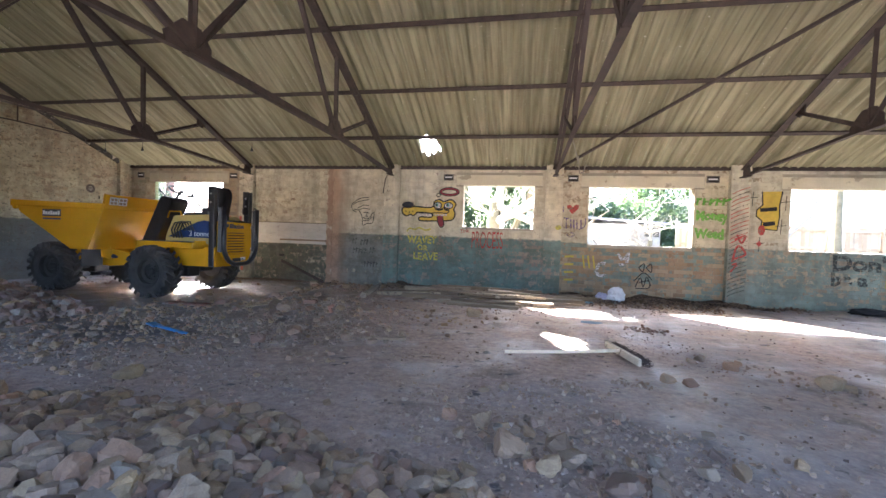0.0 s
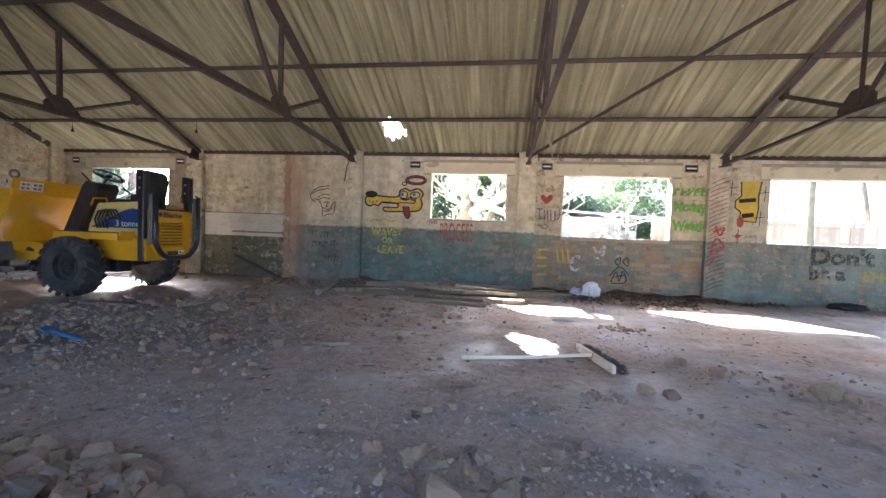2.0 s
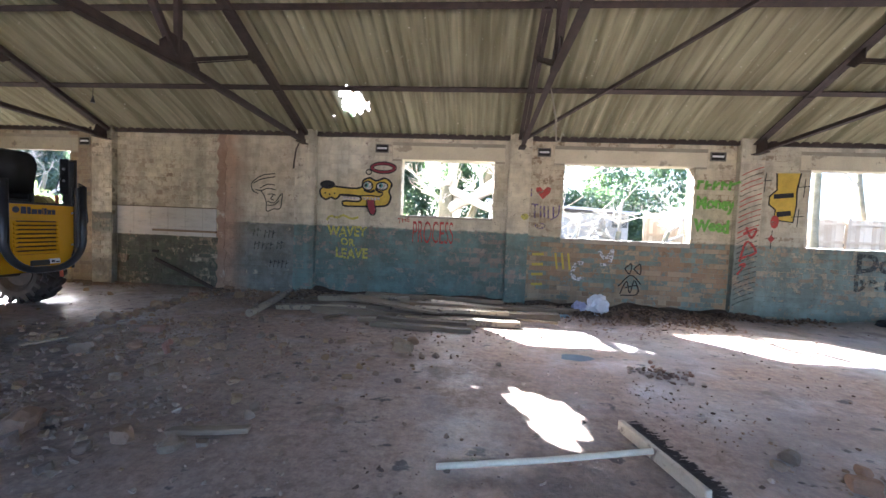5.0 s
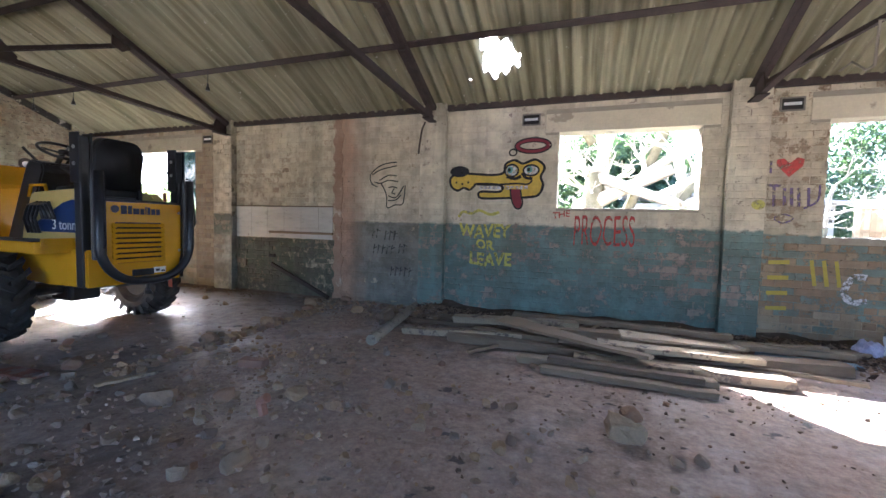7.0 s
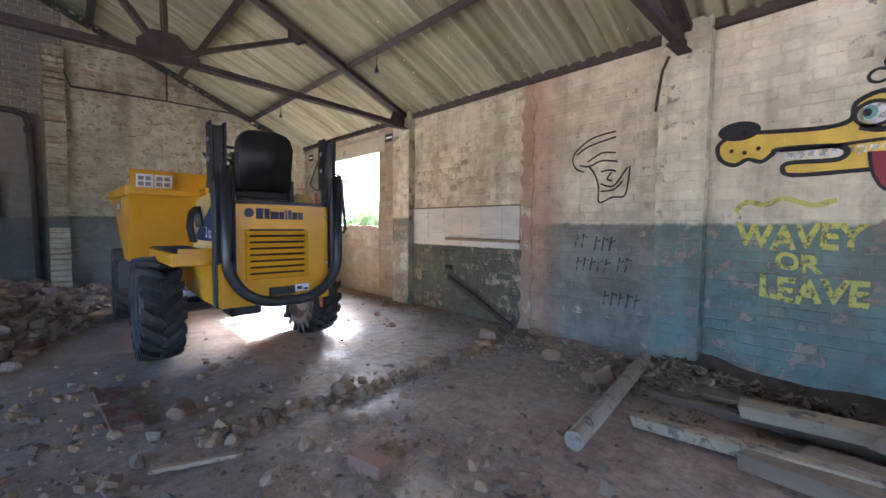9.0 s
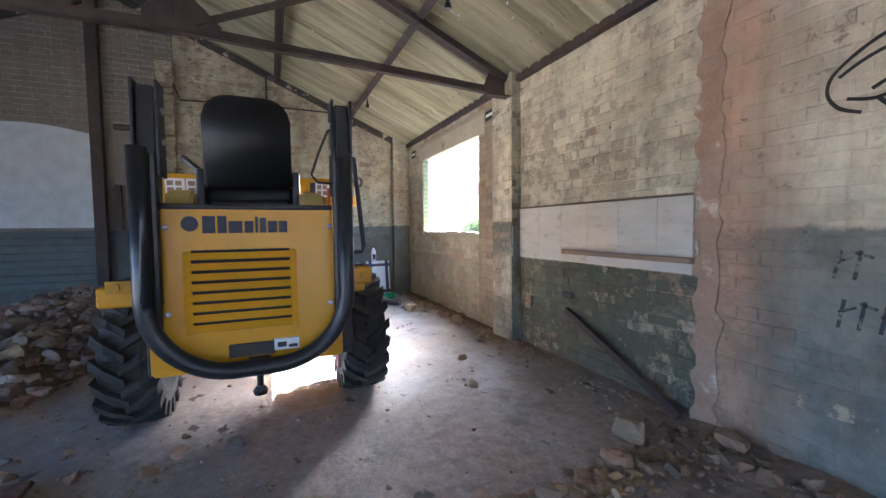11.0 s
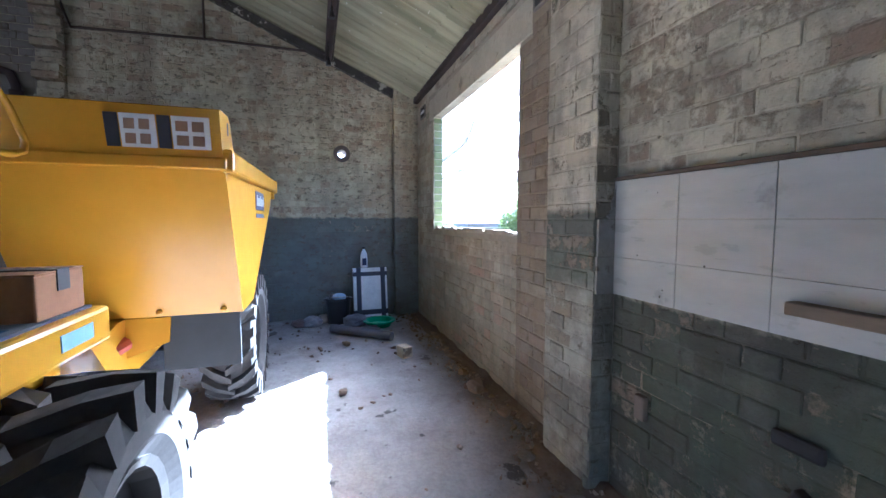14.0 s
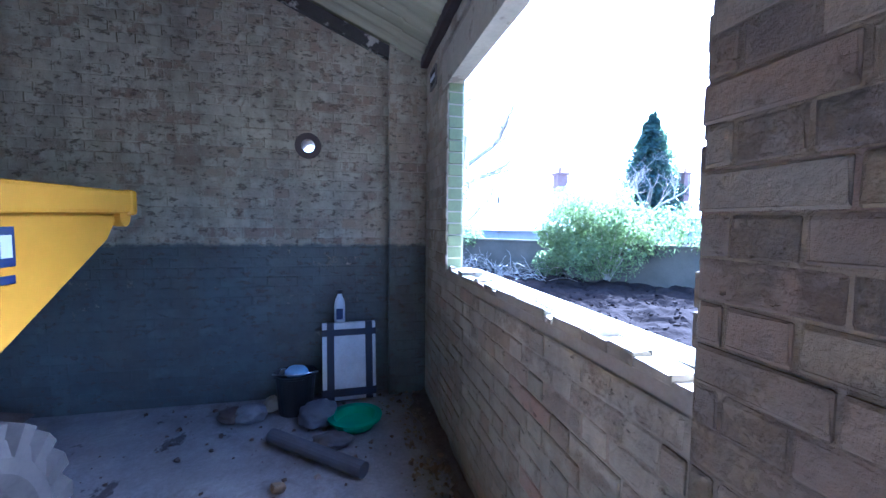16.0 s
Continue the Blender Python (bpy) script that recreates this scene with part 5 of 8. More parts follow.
box(bm, -6.42, -6.22, CY + 0.35, CY + 0.6, 0.978, 1.086, 0.005)
part("body", bm, BOX_BROWN, carton)
for y0, y1 in ((CY + 0.349, CY + 0.473), (CY + 0.477, CY + 0.601)):
    bm = bmesh.new()
    box(bm, -6.421, -6.219, y0, y1, 1.086, 1.09, 0.001)
    part("flap", bm, BOX_BROWN, carton)
bm = bmesh.new()
box(bm, -6.35, -6.3, CY + 0.348, CY + 0.602, 1.09, 1.093)
box(bm, -6.35, -6.3, CY + 0.6, CY + 0.603, 1.04, 1.093)
part("tape", bm, DECAL_DARK, carton, "dark packing tape")
bm = bmesh.new()
pts = [[bm.verts.new((-6.16 + 0.025 * i, CY + 0.41 + 0.022 * j, 0.981 + 0.05 * max(0, noise.noise(Vector((i * 0.5, j * 0.5, 9))) + 0.35) * math.sin(math.pi * i / 10) * math.sin(math.pi * j / 8))) for i in range(11)] for j in range(9)]
for r0, r1 in zip(pts, pts[1:]):
    for i in range(10):
        bm.faces.new((r0[i], r0[i + 1], r1[i + 1], r1[i]))
rag = part("rag", bm, plain("dark blue cloth", (0.03, 0.05, 0.08), 0.95), smooth=True)
tagged(rag, "crumpled dark blue rag on the dumper deck", "cloth")
# ---------------------------------------------------------------- wall fittings
# band of glazed tiles beside the pier
tiles = thing("tile_band", (-5.53, WALL_Y, 1.14), "band of grubby white wall tiles with chipped edges", "tiles")
for i in range(6):
    for j in range(3):
        x0, x1 = -6.518 + 0.318 * i, -6.518 + 0.318 * (i + 1)
        bm = bmesh.new()
        box(bm, x0 + 0.001, min(x1, -4.68) - 0.001, WALL_Y - 0.017 - rng.uniform(0, 0.0015), WALL_Y - 0.005, 0.896 + 0.16 * j + 0.0008, 0.896 + 0.16 * (j + 1) - 0.0008, 0.001)
        part("tile", bm, TILE, tiles)
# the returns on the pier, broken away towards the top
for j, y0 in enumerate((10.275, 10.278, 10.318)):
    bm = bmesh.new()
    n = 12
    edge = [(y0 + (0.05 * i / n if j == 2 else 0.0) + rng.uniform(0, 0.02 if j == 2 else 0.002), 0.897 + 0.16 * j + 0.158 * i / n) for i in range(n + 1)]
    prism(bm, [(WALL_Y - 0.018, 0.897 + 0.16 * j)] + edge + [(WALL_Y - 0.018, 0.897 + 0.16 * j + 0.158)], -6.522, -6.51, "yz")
    # these side faces take the tile copy with shade in its tone
    part("tile", recalc(bm), TILE_SHADED, tiles, "tile coloured darker for the shade on its side")
# nail holes and chips
for k in range(11):
    x, z = rng.uniform(-6.4, -4.75), rng.uniform(0.92, 1.35)
    bm = bmesh.new()
    revolve(bm, [(rng.uniform(0.002, 0.0045), 0.0), (0.0015, -0.0012)], (x, WALL_Y - 0.0187, z), "y", 7)
    part("chip", bm, DIRT, tiles)
bm = bmesh.new()
box(bm, -6.515, -4.68, WALL_Y - 0.022, WALL_Y - 0.004, 1.377, 1.392, 0.003)
part("trim_strip", bm, WOOD_OLD, tiles)
bm = bmesh.new()
box(bm, -5.82, -4.66, WALL_Y - 0.062, WALL_Y - 0.018, 0.965, 1.0, 0.004)
tagged(part("batten", bm, WOOD_OLD), "grey timber batten fixed across the tile band", "batten")
bm = bmesh.new()
beam(bm, (-5.79, WALL_Y - 0.03, 0.48), (-4.68, WALL_Y - 0.1, 0.04), 0.035, 0.055, bevel=0.006)
tagged(part("leaning_bar", bm, STEEL), "dark rusty bar leaning against the green wall", "bar")
bm = bmesh.new()
box(bm, -5.86, -5.73, WALL_Y - 0.026, WALL_Y - 0.003, 0.585, 0.635, 0.012)
tagged(part("wall_bracket", bm, plain("dark rusty bracket", (0.035, 0.03, 0.028))), "small dark rusty bracket on the wall", "bracket")
bm = bmesh.new()
box(bm, -6.36, -6.31, WALL_Y - 0.03, WALL_Y - 0.003, 0.42, 0.52, 0.006)
tagged(part("socket_box", bm, plain("brown socket box", (0.2, 0.15, 0.11))), "small metal socket box on the wall", "socket")

# red plaster scar of the missing partition
bm = bmesh.new()
n = 46
L = [(-4.67 + 0.03 * noise.noise(Vector((0, i * 0.7, 1))) + 0.035 * (i % 4 > 1), 0.02 + 2.62 * i / n) for i in range(n + 1)]
R = [(-4.53 + 0.05 * noise.noise(Vector((5, i * 0.35, 1))) + 0.05 * noise.noise(Vector((5, i * 1.3, 1))), 0.02 + 2.62 * i / n) for i in range(n + 1)]
for i in range(n):
    quads(bm, [(L[i][0], WALL_Y - 0.03, L[i][1]), (R[i][0], WALL_Y - 0.009, R[i][1]), (R[i + 1][0], WALL_Y - 0.009, R[i + 1][1]), (L[i + 1][0], WALL_Y - 0.03, L[i + 1][1]),
               (L[i][0], WALL_Y + 0.005, L[i][1]), (R[i][0], WALL_Y + 0.005, R[i][1]), (R[i + 1][0], WALL_Y + 0.005, R[i + 1][1]), (L[i + 1][0], WALL_Y + 0.005, L[i + 1][1])], CUBE)
tagged(part("plaster_scar", recalc(bm), PLASTER_RED), "rust-red plaster strip where a partition stood", "plaster", kind="structure")
# steel gate post leaning by the wide window; pale blue stands for bright light
gate = thing("gate_post", (6.85, 10.2, 0), "leaning steel gate post with black brackets, pale blue for a strip of light", "post")
bm = bmesh.new()
beam(bm, (7.0, 10.2, 0.0), (6.7, 10.31, 2.3), 0.07, 0.05, (0, 1, 0), 0.006)
part("post", bm, plain("pale blue light strip", (0.3, 0.5, 0.52), 0.4), gate)
for z in (2.05, 1.0):
    bm = bmesh.new()
    xx, yy = 7.0 - 0.1304 * z, 10.2 + 0.0478 * z
    box(bm, xx - 0.06, xx + 0.17, yy - 0.035, yy + 0.03, z - 0.05, z + 0.06, 0.008)
    part("bracket", bm, BLACK_PAINT, gate)
bm = bmesh.new()
tube(bm, [(6.72, 10.2, 2.27), (6.78, 10.14, 2.34), (6.88, 10.14, 2.35), (6.95, 10.18, 2.3)], 0.03, 8)
part("hook", bm, BLACK_PAINT, gate)
# loose cable tail by the truss foot
bm = bmesh.new()
tube(bm, [(-3.2, 10.26, 2.5), (-3.24, 10.25, 2.4), (-3.27, 10.25, 2.2), (-3.3, 10.3, 2.1)], 0.012, 6)
tagged(part("cable_tail", bm, STEEL), "dark cable tail below the truss foot", "cable")

# pipes and panel on the sooty part of the gable
X = GABLE_X + 0.06
bm = bmesh.new()
tube(bm, [(X, 6.05, 2.66), (X, 6.25, 2.66), (X, 6.36, 2.62), (X, 6.4, 2.5), (X, 6.42, 1.8), (X, 6.44, 0.2)], 0.04, 10)
revolve(bm, [(0.055, -0.04), (0.055, 0.04)], (X, 6.4, 2.42), "z", 12)
tagged(part("drain_pipe", bm, STEEL, smooth=True), "dark cast iron pipe with an elbow on the gable", "pipe")
bm = bmesh.new()
box(bm, X - 0.05, X + 0.02, 6.02, 6.1, 1.2, 1.85, 0.01)
tagged(part("wall_duct", bm, STEEL), "short dark duct on the gable wall", "duct")
bm = bmesh.new()
box(bm, GABLE_X, X + 0.05, 5.78, 5.92, 0.0, roof_z(5.85) - 0.05, 0.01)
tagged(part("timber_post", bm, STEEL), "dark timber post against the gable wall", "post")
board = thing("boarded_window", (GABLE_X, 5.0, 1.95), "pale boarded window with an arched head", "window")
bm = bmesh.new()
prism(bm, [(4.3, 1.25), (5.76, 1.25), (5.76, 2.55)] + [(5.76 - 0.146 * i, 2.55 + 0.1 * math.sin(math.pi * i / 10)) for i in range(1, 10)] + [(4.3, 2.55)], GABLE_X + 0.002, GABLE_X + 0.02, "yz")
part("board", recalc(bm), plain("weathered pale board", (0.5, 0.53, 0.55)), board)
bm = bmesh.new()
for k in range(8):
    box(bm, GABLE_X, GABLE_X + 0.03, 4.2, 5.76, 0.42 + 0.1 * k, 0.5 + 0.1 * k, 0.006)
tagged(part("boarding", bm, plain("grey-green boards", (0.11, 0.13, 0.13))), "grey-green horizontal boarding below the boarded window", "boarding")

# ---------------------------------------------------------------- paint on the walls
def spray(name, colour, thin=0.4):
    """Sprayed paint, worn thin in specks."""
    return surface(name, tuple(c * 0.75 for c in colour), tuple(min(1, c * 1.15) for c in colour), 0.7, scale=9, fine=70, relief=0.05, thin=thin)


INK = spray("black spray paint", (0.012, 0.012, 0.014), 0.28)
INK_SOFT = spray("thin grey-black spray paint", (0.04, 0.045, 0.05), 0.48)
SPRAY_YELLOW = surface("yellow spray paint", (0.38, 0.36, 0.11), (0.6, 0.54, 0.09), 0.7, scale=14, fine=60, relief=0.1, thin=0.4)
SPRAY_ORANGE = spray("egg yellow paint", (0.64, 0.45, 0.06), 0.25)
SPRAY_RED = spray("red spray paint", (0.45, 0.06, 0.05), 0.4)
SPRAY_GREEN = spray("lime spray paint", (0.2, 0.48, 0.07), 0.4)
SPRAY_WHITE = spray("white spray paint", (0.66, 0.66, 0.7), 0.47)
SPRAY_PURPLE = spray("purple spray paint", (0.16, 0.11, 0.24), 0.45)
SPRAY_WINE = plain("wine red paint", (0.22, 0.02, 0.035), 0.6)


def paint_y(x):
    return (10.27 if any(a < x < b for a, b, m in PIERS) else WALL_Y) - 0.0095


def stroke(bm, pts, w, lift=0.0, on=None):
    """A sprayed line on the wall through (x, z) points."""
    pts = [Vector((a, b)) for a, b in pts]
    rows = []
    for i, p in enumerate(pts):
        d = (pts[min(i + 1, len(pts) - 1)] - pts[max(i - 1, 0)]).normalized()
        s = Vector((-d.y, d.x)) * w / 2 * (1 + 0.2 * noise.noise(Vector((p.x * 20, p.y * 20, 0))))
        y = (on if on is not None else paint_y(p.x)) - lift
        rows.append([bm.verts.new((q.x, y, q.y)) for q in (p - s, p + s)])
    for a, b in zip(rows, rows[1:]):
        bm.faces.new((a[0], b[0], b[1], a[1]))


def smooth_line(pts, n=6):
    """Points along a soft curve through pts."""
    out = []
    for i in range(len(pts) - 1):
        p0, p1, p2, p3 = (Vector(pts[max(0, min(len(pts) - 1, i + k))]) for k in (-1, 0, 1, 2))
        for k in range(n):
            t = k / n
            q = 0.5 * (2 * p1 + (p2 - p0) * t + (2 * p0 - 5 * p1 + 4 * p2 - p3) * t * t + (3 * p1 - p0 - 3 * p2 + p3) * t ** 3)
            out.append((q.x, q.y))
    return out + [tuple(pts[-1])]


def blob(bm, outline, lift=0.0, on=None):
    y = (on if on is not None else paint_y(outline[0][0])) - lift
    bm.faces.new([bm.verts.new((a, y, b)) for a, b in outline][::-1])


def oval(cx, cz, rx, rz, n=24, turn=0.0):
    c, s = math.cos(turn), math.sin(turn)
    return [(cx + rx * math.cos(2 * math.pi * k / n) * c - rz * math.sin(2 * math.pi * k / n) * s, cz + rx * math.cos(2 * math.pi * k / n) * s + rz * math.sin(2 * math.pi * k / n) * c) for k in range(n)]


def graffiti(label):
    return thing("graffiti", (0, WALL_Y, 1.5), label, "graffiti", "wall graffiti")


def sprayed(bm, material, label):
    islands("stroke", bm, material, graffiti(label))


def lettering(text, x, z, size, material, label, squash=1.0, weight=0.006):
    c = bpy.data.curves.new("lettering", "FONT")
    c.body, c.size, c.offset = text, size, weight
    tob = new("lettering", c)
    me = bpy.data.meshes.new_from_object(tob.evaluated_get(bpy.context.evaluated_depsgraph_get()))
    bpy.data.objects.remove(tob)
    y = paint_y(x) - 0.001
    bm = bmesh.new()
    bm.from_mesh(me)
    bmesh.ops.remove_doubles(bm, verts=bm.verts, dist=1e-5)
    for v in bm.verts:
        a, b = v.co.x * squash, v.co.y
        a += 0.014 * noise.noise(Vector((a * 9 + x, b * 7, 1)))
        b += 0.03 * noise.noise(Vector((a * 5 + x, b * 3, 5)))
        v.co = (a + x, y, b + z)
    islands("letter", bm, material, graffiti(label))


# long-nosed yellow shape with a dark end, kept to plain forms
g = graffiti("bold yellow and black cartoon-like shape sprayed on the wall")
BODY = [(-2.59, 1.83), (-2.29, 1.81), (-2.16, 1.84), (-2.14, 1.94), (-2.03, 1.99), (-1.92, 1.945), (-1.77, 1.99), (-1.66, 1.9), (-1.7, 1.78), (-1.67, 1.68), (-1.72, 1.56), (-1.85, 1.53), (-2.1, 1.52), (-2.42, 1.515), (-2.48, 1.56), (-2.44, 1.6), (-2.2, 1.6), (-2.2, 1.68), (-2.5, 1.7), (-2.54, 1.67), (-2.6, 1.625), (-2.68, 1.65), (-2.76, 1.615), (-2.85, 1.67), (-2.86, 1.78), (-2.74, 1.84)]
bm = bmesh.new()
blob(bm, smooth_line(BODY, 4))
part("yellow_shape", bm, SPRAY_ORANGE, g)
bm = bmesh.new()
stroke(bm, smooth_line(BODY + BODY[:1], 5), 0.03, 0.002)
stroke(bm, smooth_line([(-2.5, 1.69), (-2.3, 1.685), (-2.0, 1.7), (-1.86, 1.69), (-1.8, 1.74)], 5), 0.022, 0.002)
blob(bm, oval(-2.74, 1.86, 0.13, 0.07), 0.003)
for x, z in ((-2.78, 1.72), (-2.7, 1.7), (-2.62, 1.72)):
    blob(bm, oval(x, z, 0.014, 0.016, 10), 0.003)
islands("black_outline", bm, INK, g)
bm = bmesh.new()
for k in range(11):
    x = -2.47 + 0.057 * k
    blob(bm, [(x, 1.625 + 0.006 * (k % 3)), (x + 0.046, 1.628), (x + 0.044, 1.675), (x + 0.003, 1.672)], 0.0015)
blob(bm, oval(-2.06, 1.86, 0.08, 0.07), 0.003)
blob(bm, oval(-1.82, 1.86, 0.09, 0.06), 0.003)
islands("white_patch", bm, SPRAY_WHITE, g)
bm = bmesh.new()
stroke(bm, oval(-2.06, 1.86, 0.085, 0.075) + [(-1.975, 1.86)], 0.022, 0.004)
stroke(bm, oval(-1.82, 1.86, 0.095, 0.065) + [(-1.725, 1.86)], 0.022, 0.004)
stroke(bm, smooth_line([(-2.12, 1.79), (-2.02, 1.76), (-1.94, 1.79)]), 0.04, 0.004)
stroke(bm, smooth_line([(-1.93, 1.83), (-1.88, 1.77), (-1.8, 1.76)]), 0.035, 0.004)
blob(bm, oval(-2.09, 1.87, 0.02, 0.024), 0.006)
blob(bm, oval(-1.85, 1.87, 0.02, 0.022), 0.006)
islands("black_ring", bm, INK, g)
bm = bmesh.new()
blob(bm, oval(-2.08, 1.87, 0.036, 0.042), 0.005)
blob(bm, oval(-1.84, 1.87, 0.036, 0.04), 0.005)
islands("teal_disc", bm, spray("teal spray paint", (0.15, 0.34, 0.34), 0.3), g)
bm = bmesh.new()
blob(bm, smooth_line([(-2.07, 1.63), (-2.04, 1.5), (-2.0, 1.41), (-1.94, 1.4), (-1.92, 1.46), (-1.94, 1.55), (-1.95, 1.63)]), 0.004)
islands("red_drop", bm, SPRAY_WINE, g)
bm = bmesh.new()
stroke(bm, smooth_line([(-2.07, 1.63), (-2.05, 1.5), (-2.0, 1.4), (-1.94, 1.39), (-1.91, 1.46), (-1.93, 1.55), (-1.94, 1.63)]), 0.018, 0.005)
part("drop_outline", bm, INK, g)
bm = bmesh.new()
stroke(bm, oval(-1.81, 2.16, 0.19, 0.07) + [(-1.62, 2.16)], 0.05, 0.002)
part("purple_ring", bm, SPRAY_WINE, g)
bm = bmesh.new()
stroke(bm, oval(-1.81, 2.16, 0.22, 0.095) + [(-1.59, 2.16)], 0.016, 0.003)
stroke(bm, oval(-1.81, 2.16, 0.16, 0.045) + [(-1.65, 2.16)], 0.012, 0.003)
stroke(bm, oval(-2.05, 2.085, 0.045, 0.04) + [(-2.005, 2.085)], 0.018, 0.002)
islands("small_ring", bm, INK, g)

# yellow block shape with dark crosses, kept plain
g = graffiti("yellow painted block with black marks and a red drop")
bm = bmesh.new()
blob(bm, [(4.22, 2.25), (4.24, 2.0), (4.14, 1.9), (4.14, 1.78), (4.24, 1.7), (4.22, 1.55), (4.5, 1.52), (4.53, 1.78), (4.52, 2.0), (4.56, 2.26)])
part("yellow_shape", bm, SPRAY_ORANGE, g)
bm = bmesh.new()
stroke(bm, [(4.22, 2.25), (4.24, 2.0), (4.14, 1.9), (4.14, 1.78), (4.24, 1.7), (4.22, 1.55), (4.5, 1.52), (4.53, 1.78), (4.52, 2.0), (4.56, 2.26)], 0.022, 0.002)
stroke(bm, [(4.2, 1.9), (4.48, 1.93)], 0.07, 0.002)
stroke(bm, [(4.26, 1.63), (4.46, 1.66)], 0.08, 0.002)
for cx, cz in ((4.06, 2.12), (4.62, 2.05), (4.56, 1.6), (4.21, 1.26)):
    stroke(bm, [(cx - 0.09, cz), (cx + 0.09, cz + 0.02)], 0.012, 0.002)
    stroke(bm, [(cx, cz - 0.15), (cx + 0.01, cz + 0.13)], 0.012, 0.002)
islands("black_mark", bm, INK, g)
bm = bmesh.new()
blob(bm, oval(4.24, 1.52, 0.06, 0.1), 0.004)
blob(bm, [(4.16, 1.26), (4.21, 1.2), (4.26, 1.26), (4.21, 1.32)], 0.004)
islands("red_drop", bm, SPRAY_RED, g)

# black curved outline
g = graffiti("black looping line drawing on cream brick")
bm = bmesh.new()
for line in ([(-3.65, 2.01), (-3.87, 1.98), (-4.03, 1.88), (-4.07, 1.79), (-4.03, 1.71), (-3.95, 1.67)], [(-3.65, 1.96), (-3.9, 1.91), (-4.03, 1.84)], [(-3.65, 1.82), (-3.78, 1.83), (-3.92, 1.76)], [(-3.63, 1.74), (-3.78, 1.76), (-3.9, 1.72), (-4.0, 1.74)],
             [(-3.9, 1.72), (-3.84, 1.64), (-3.8, 1.52), (-3.79, 1.38), (-3.67, 1.42), (-3.56, 1.43), (-3.53, 1.55), (-3.52, 1.69)], [(-3.78, 1.55), (-3.7, 1.52), (-3.64, 1.54), (-3.54, 1.68)], [(-3.78, 1.66), (-3.7, 1.67), (-3.64, 1.65)], [(-3.68, 1.65), (-3.72, 1.59), (-3.67, 1.57)], [(-3.78, 1.48), (-3.66, 1.49), (-3.58, 1.56)]):
    stroke(bm, smooth_line(line), 0.016)
islands("black_line", bm, INK, g)

lettering("WAVEY", -2.72, 1.02, 0.235, SPRAY_YELLOW, "yellow sprayed capital letters on teal paint", 0.82, 0.008)
lettering("OR", -2.5, 0.87, 0.17, SPRAY_YELLOW, "yellow sprayed capital letters on teal paint", 1.0)
lettering("LEAVE", -2.58, 0.66, 0.23, SPRAY_YELLOW, "yellow sprayed capital letters on teal paint", 0.88, 0.008)
bm = bmesh.new()
stroke(bm, smooth_line([(-2.74, 1.27), (-2.68, 1.34), (-2.56, 1.32), (-2.46, 1.36), (-2.32, 1.31), (-2.2, 1.34)]), 0.035)
sprayed(bm, SPRAY_YELLOW, "yellow sprayed squiggle over the letters")
lettering("THE", -1.54, 1.29, 0.11, SPRAY_RED, "small red sprayed capital letters", 1.0, 0.002)
lettering("PROCESS", -1.3, 0.96, 0.52, SPRAY_RED, "tall thin red sprayed letters", 0.325, -0.003)
lettering("I", 0.56, 1.76, 0.2, SPRAY_PURPLE, "purple sprayed capital letter on brick", 1.0, 0.0)
bm = bmesh.new()
blob(bm, [(0.78, 1.74), (0.67, 1.86), (0.67, 1.92), (0.73, 1.93), (0.78, 1.88), (0.84, 1.94), (0.9, 1.92), (0.89, 1.85)])
sprayed(bm, SPRAY_RED, "red painted heart on cream brick")
bm = bmesh.new()
for x in (0.66, 0.75, 0.81, 0.87, 0.95):
    stroke(bm, [(x, 1.66 - 0.03 * (x > 0.7)), (x + 0.01, 1.44)], 0.028)
stroke(bm, [(0.6, 1.66), (0.72, 1.65)], 0.025)
stroke(bm, smooth_line([(1.04, 1.66), (1.03, 1.5), (0.92, 1.42)]), 0.02)
stroke(bm, smooth_line([(0.68, 1.32), (0.76, 1.36), (0.84, 1.32), (0.76, 1.27), (0.68, 1.31)]), 0.016)
sprayed(bm, SPRAY_PURPLE, "purple sprayed strokes under a heart")
bm = bmesh.new()
blob(bm, oval(0.5, 1.45, 0.06, 0.05))
sprayed(bm, SPRAY_YELLOW, "small yellow paint dab on the pier")
bm = bmesh.new()
for i in range(5):
    x, z = 3.1 + 0.115 * i, 2.04
    stroke(bm, [(x, z - 0.07), (x + 0.02, z + 0.07)], 0.045)
    stroke(bm, [(x - 0.01, z + 0.05 * (1 - i % 3)), (x + 0.09, z + 0.05 * (1 - i % 2))], 0.045)
sprayed(bm, SPRAY_GREEN, "row of blurred lime green spray")
lettering("Money", 3.09, 1.69, 0.24, SPRAY_GREEN, "lime green sprayed letters on cream paint", 0.85, 0.014)
lettering("Weed", 3.09, 1.34, 0.24, SPRAY_GREEN, "lime green sprayed letters on cream paint", 0.85, 0.014)
bm = bmesh.new()
bm2 = bmesh.new()
for k in range(26):
    z = 0.28 + 0.078 * k
    stroke(bm2 if k > 12 and k % 3 else bm, smooth_line([(3.66, z - 0.05), (3.78, z + 0.02), (3.96, z + 0.09)], 3), 0.013)
sprayed(bm, INK_SOFT, "dark slanting spray hatching on the pier")
sprayed(bm2, SPRAY_RED, "red slanting spray hatching on the pier")
bm = bmesh.new()
for line in ([(3.72, 0.9), (3.8, 1.2), (3.94, 1.05), (3.74, 0.95)], [(3.74, 1.32), (3.92, 1.4), (3.86, 1.26), (3.78, 1.42)], [(3.7, 0.7), (3.8, 0.86), (3.72, 0.84)]):
    stroke(bm, smooth_line(line), 0.035)
sprayed(bm, SPRAY_RED, "red scribble on the pier")
lettering("Don't", 5.42, 0.82, 0.38, INK_SOFT, "large soft black sprayed letters", 1.15, 0.014)
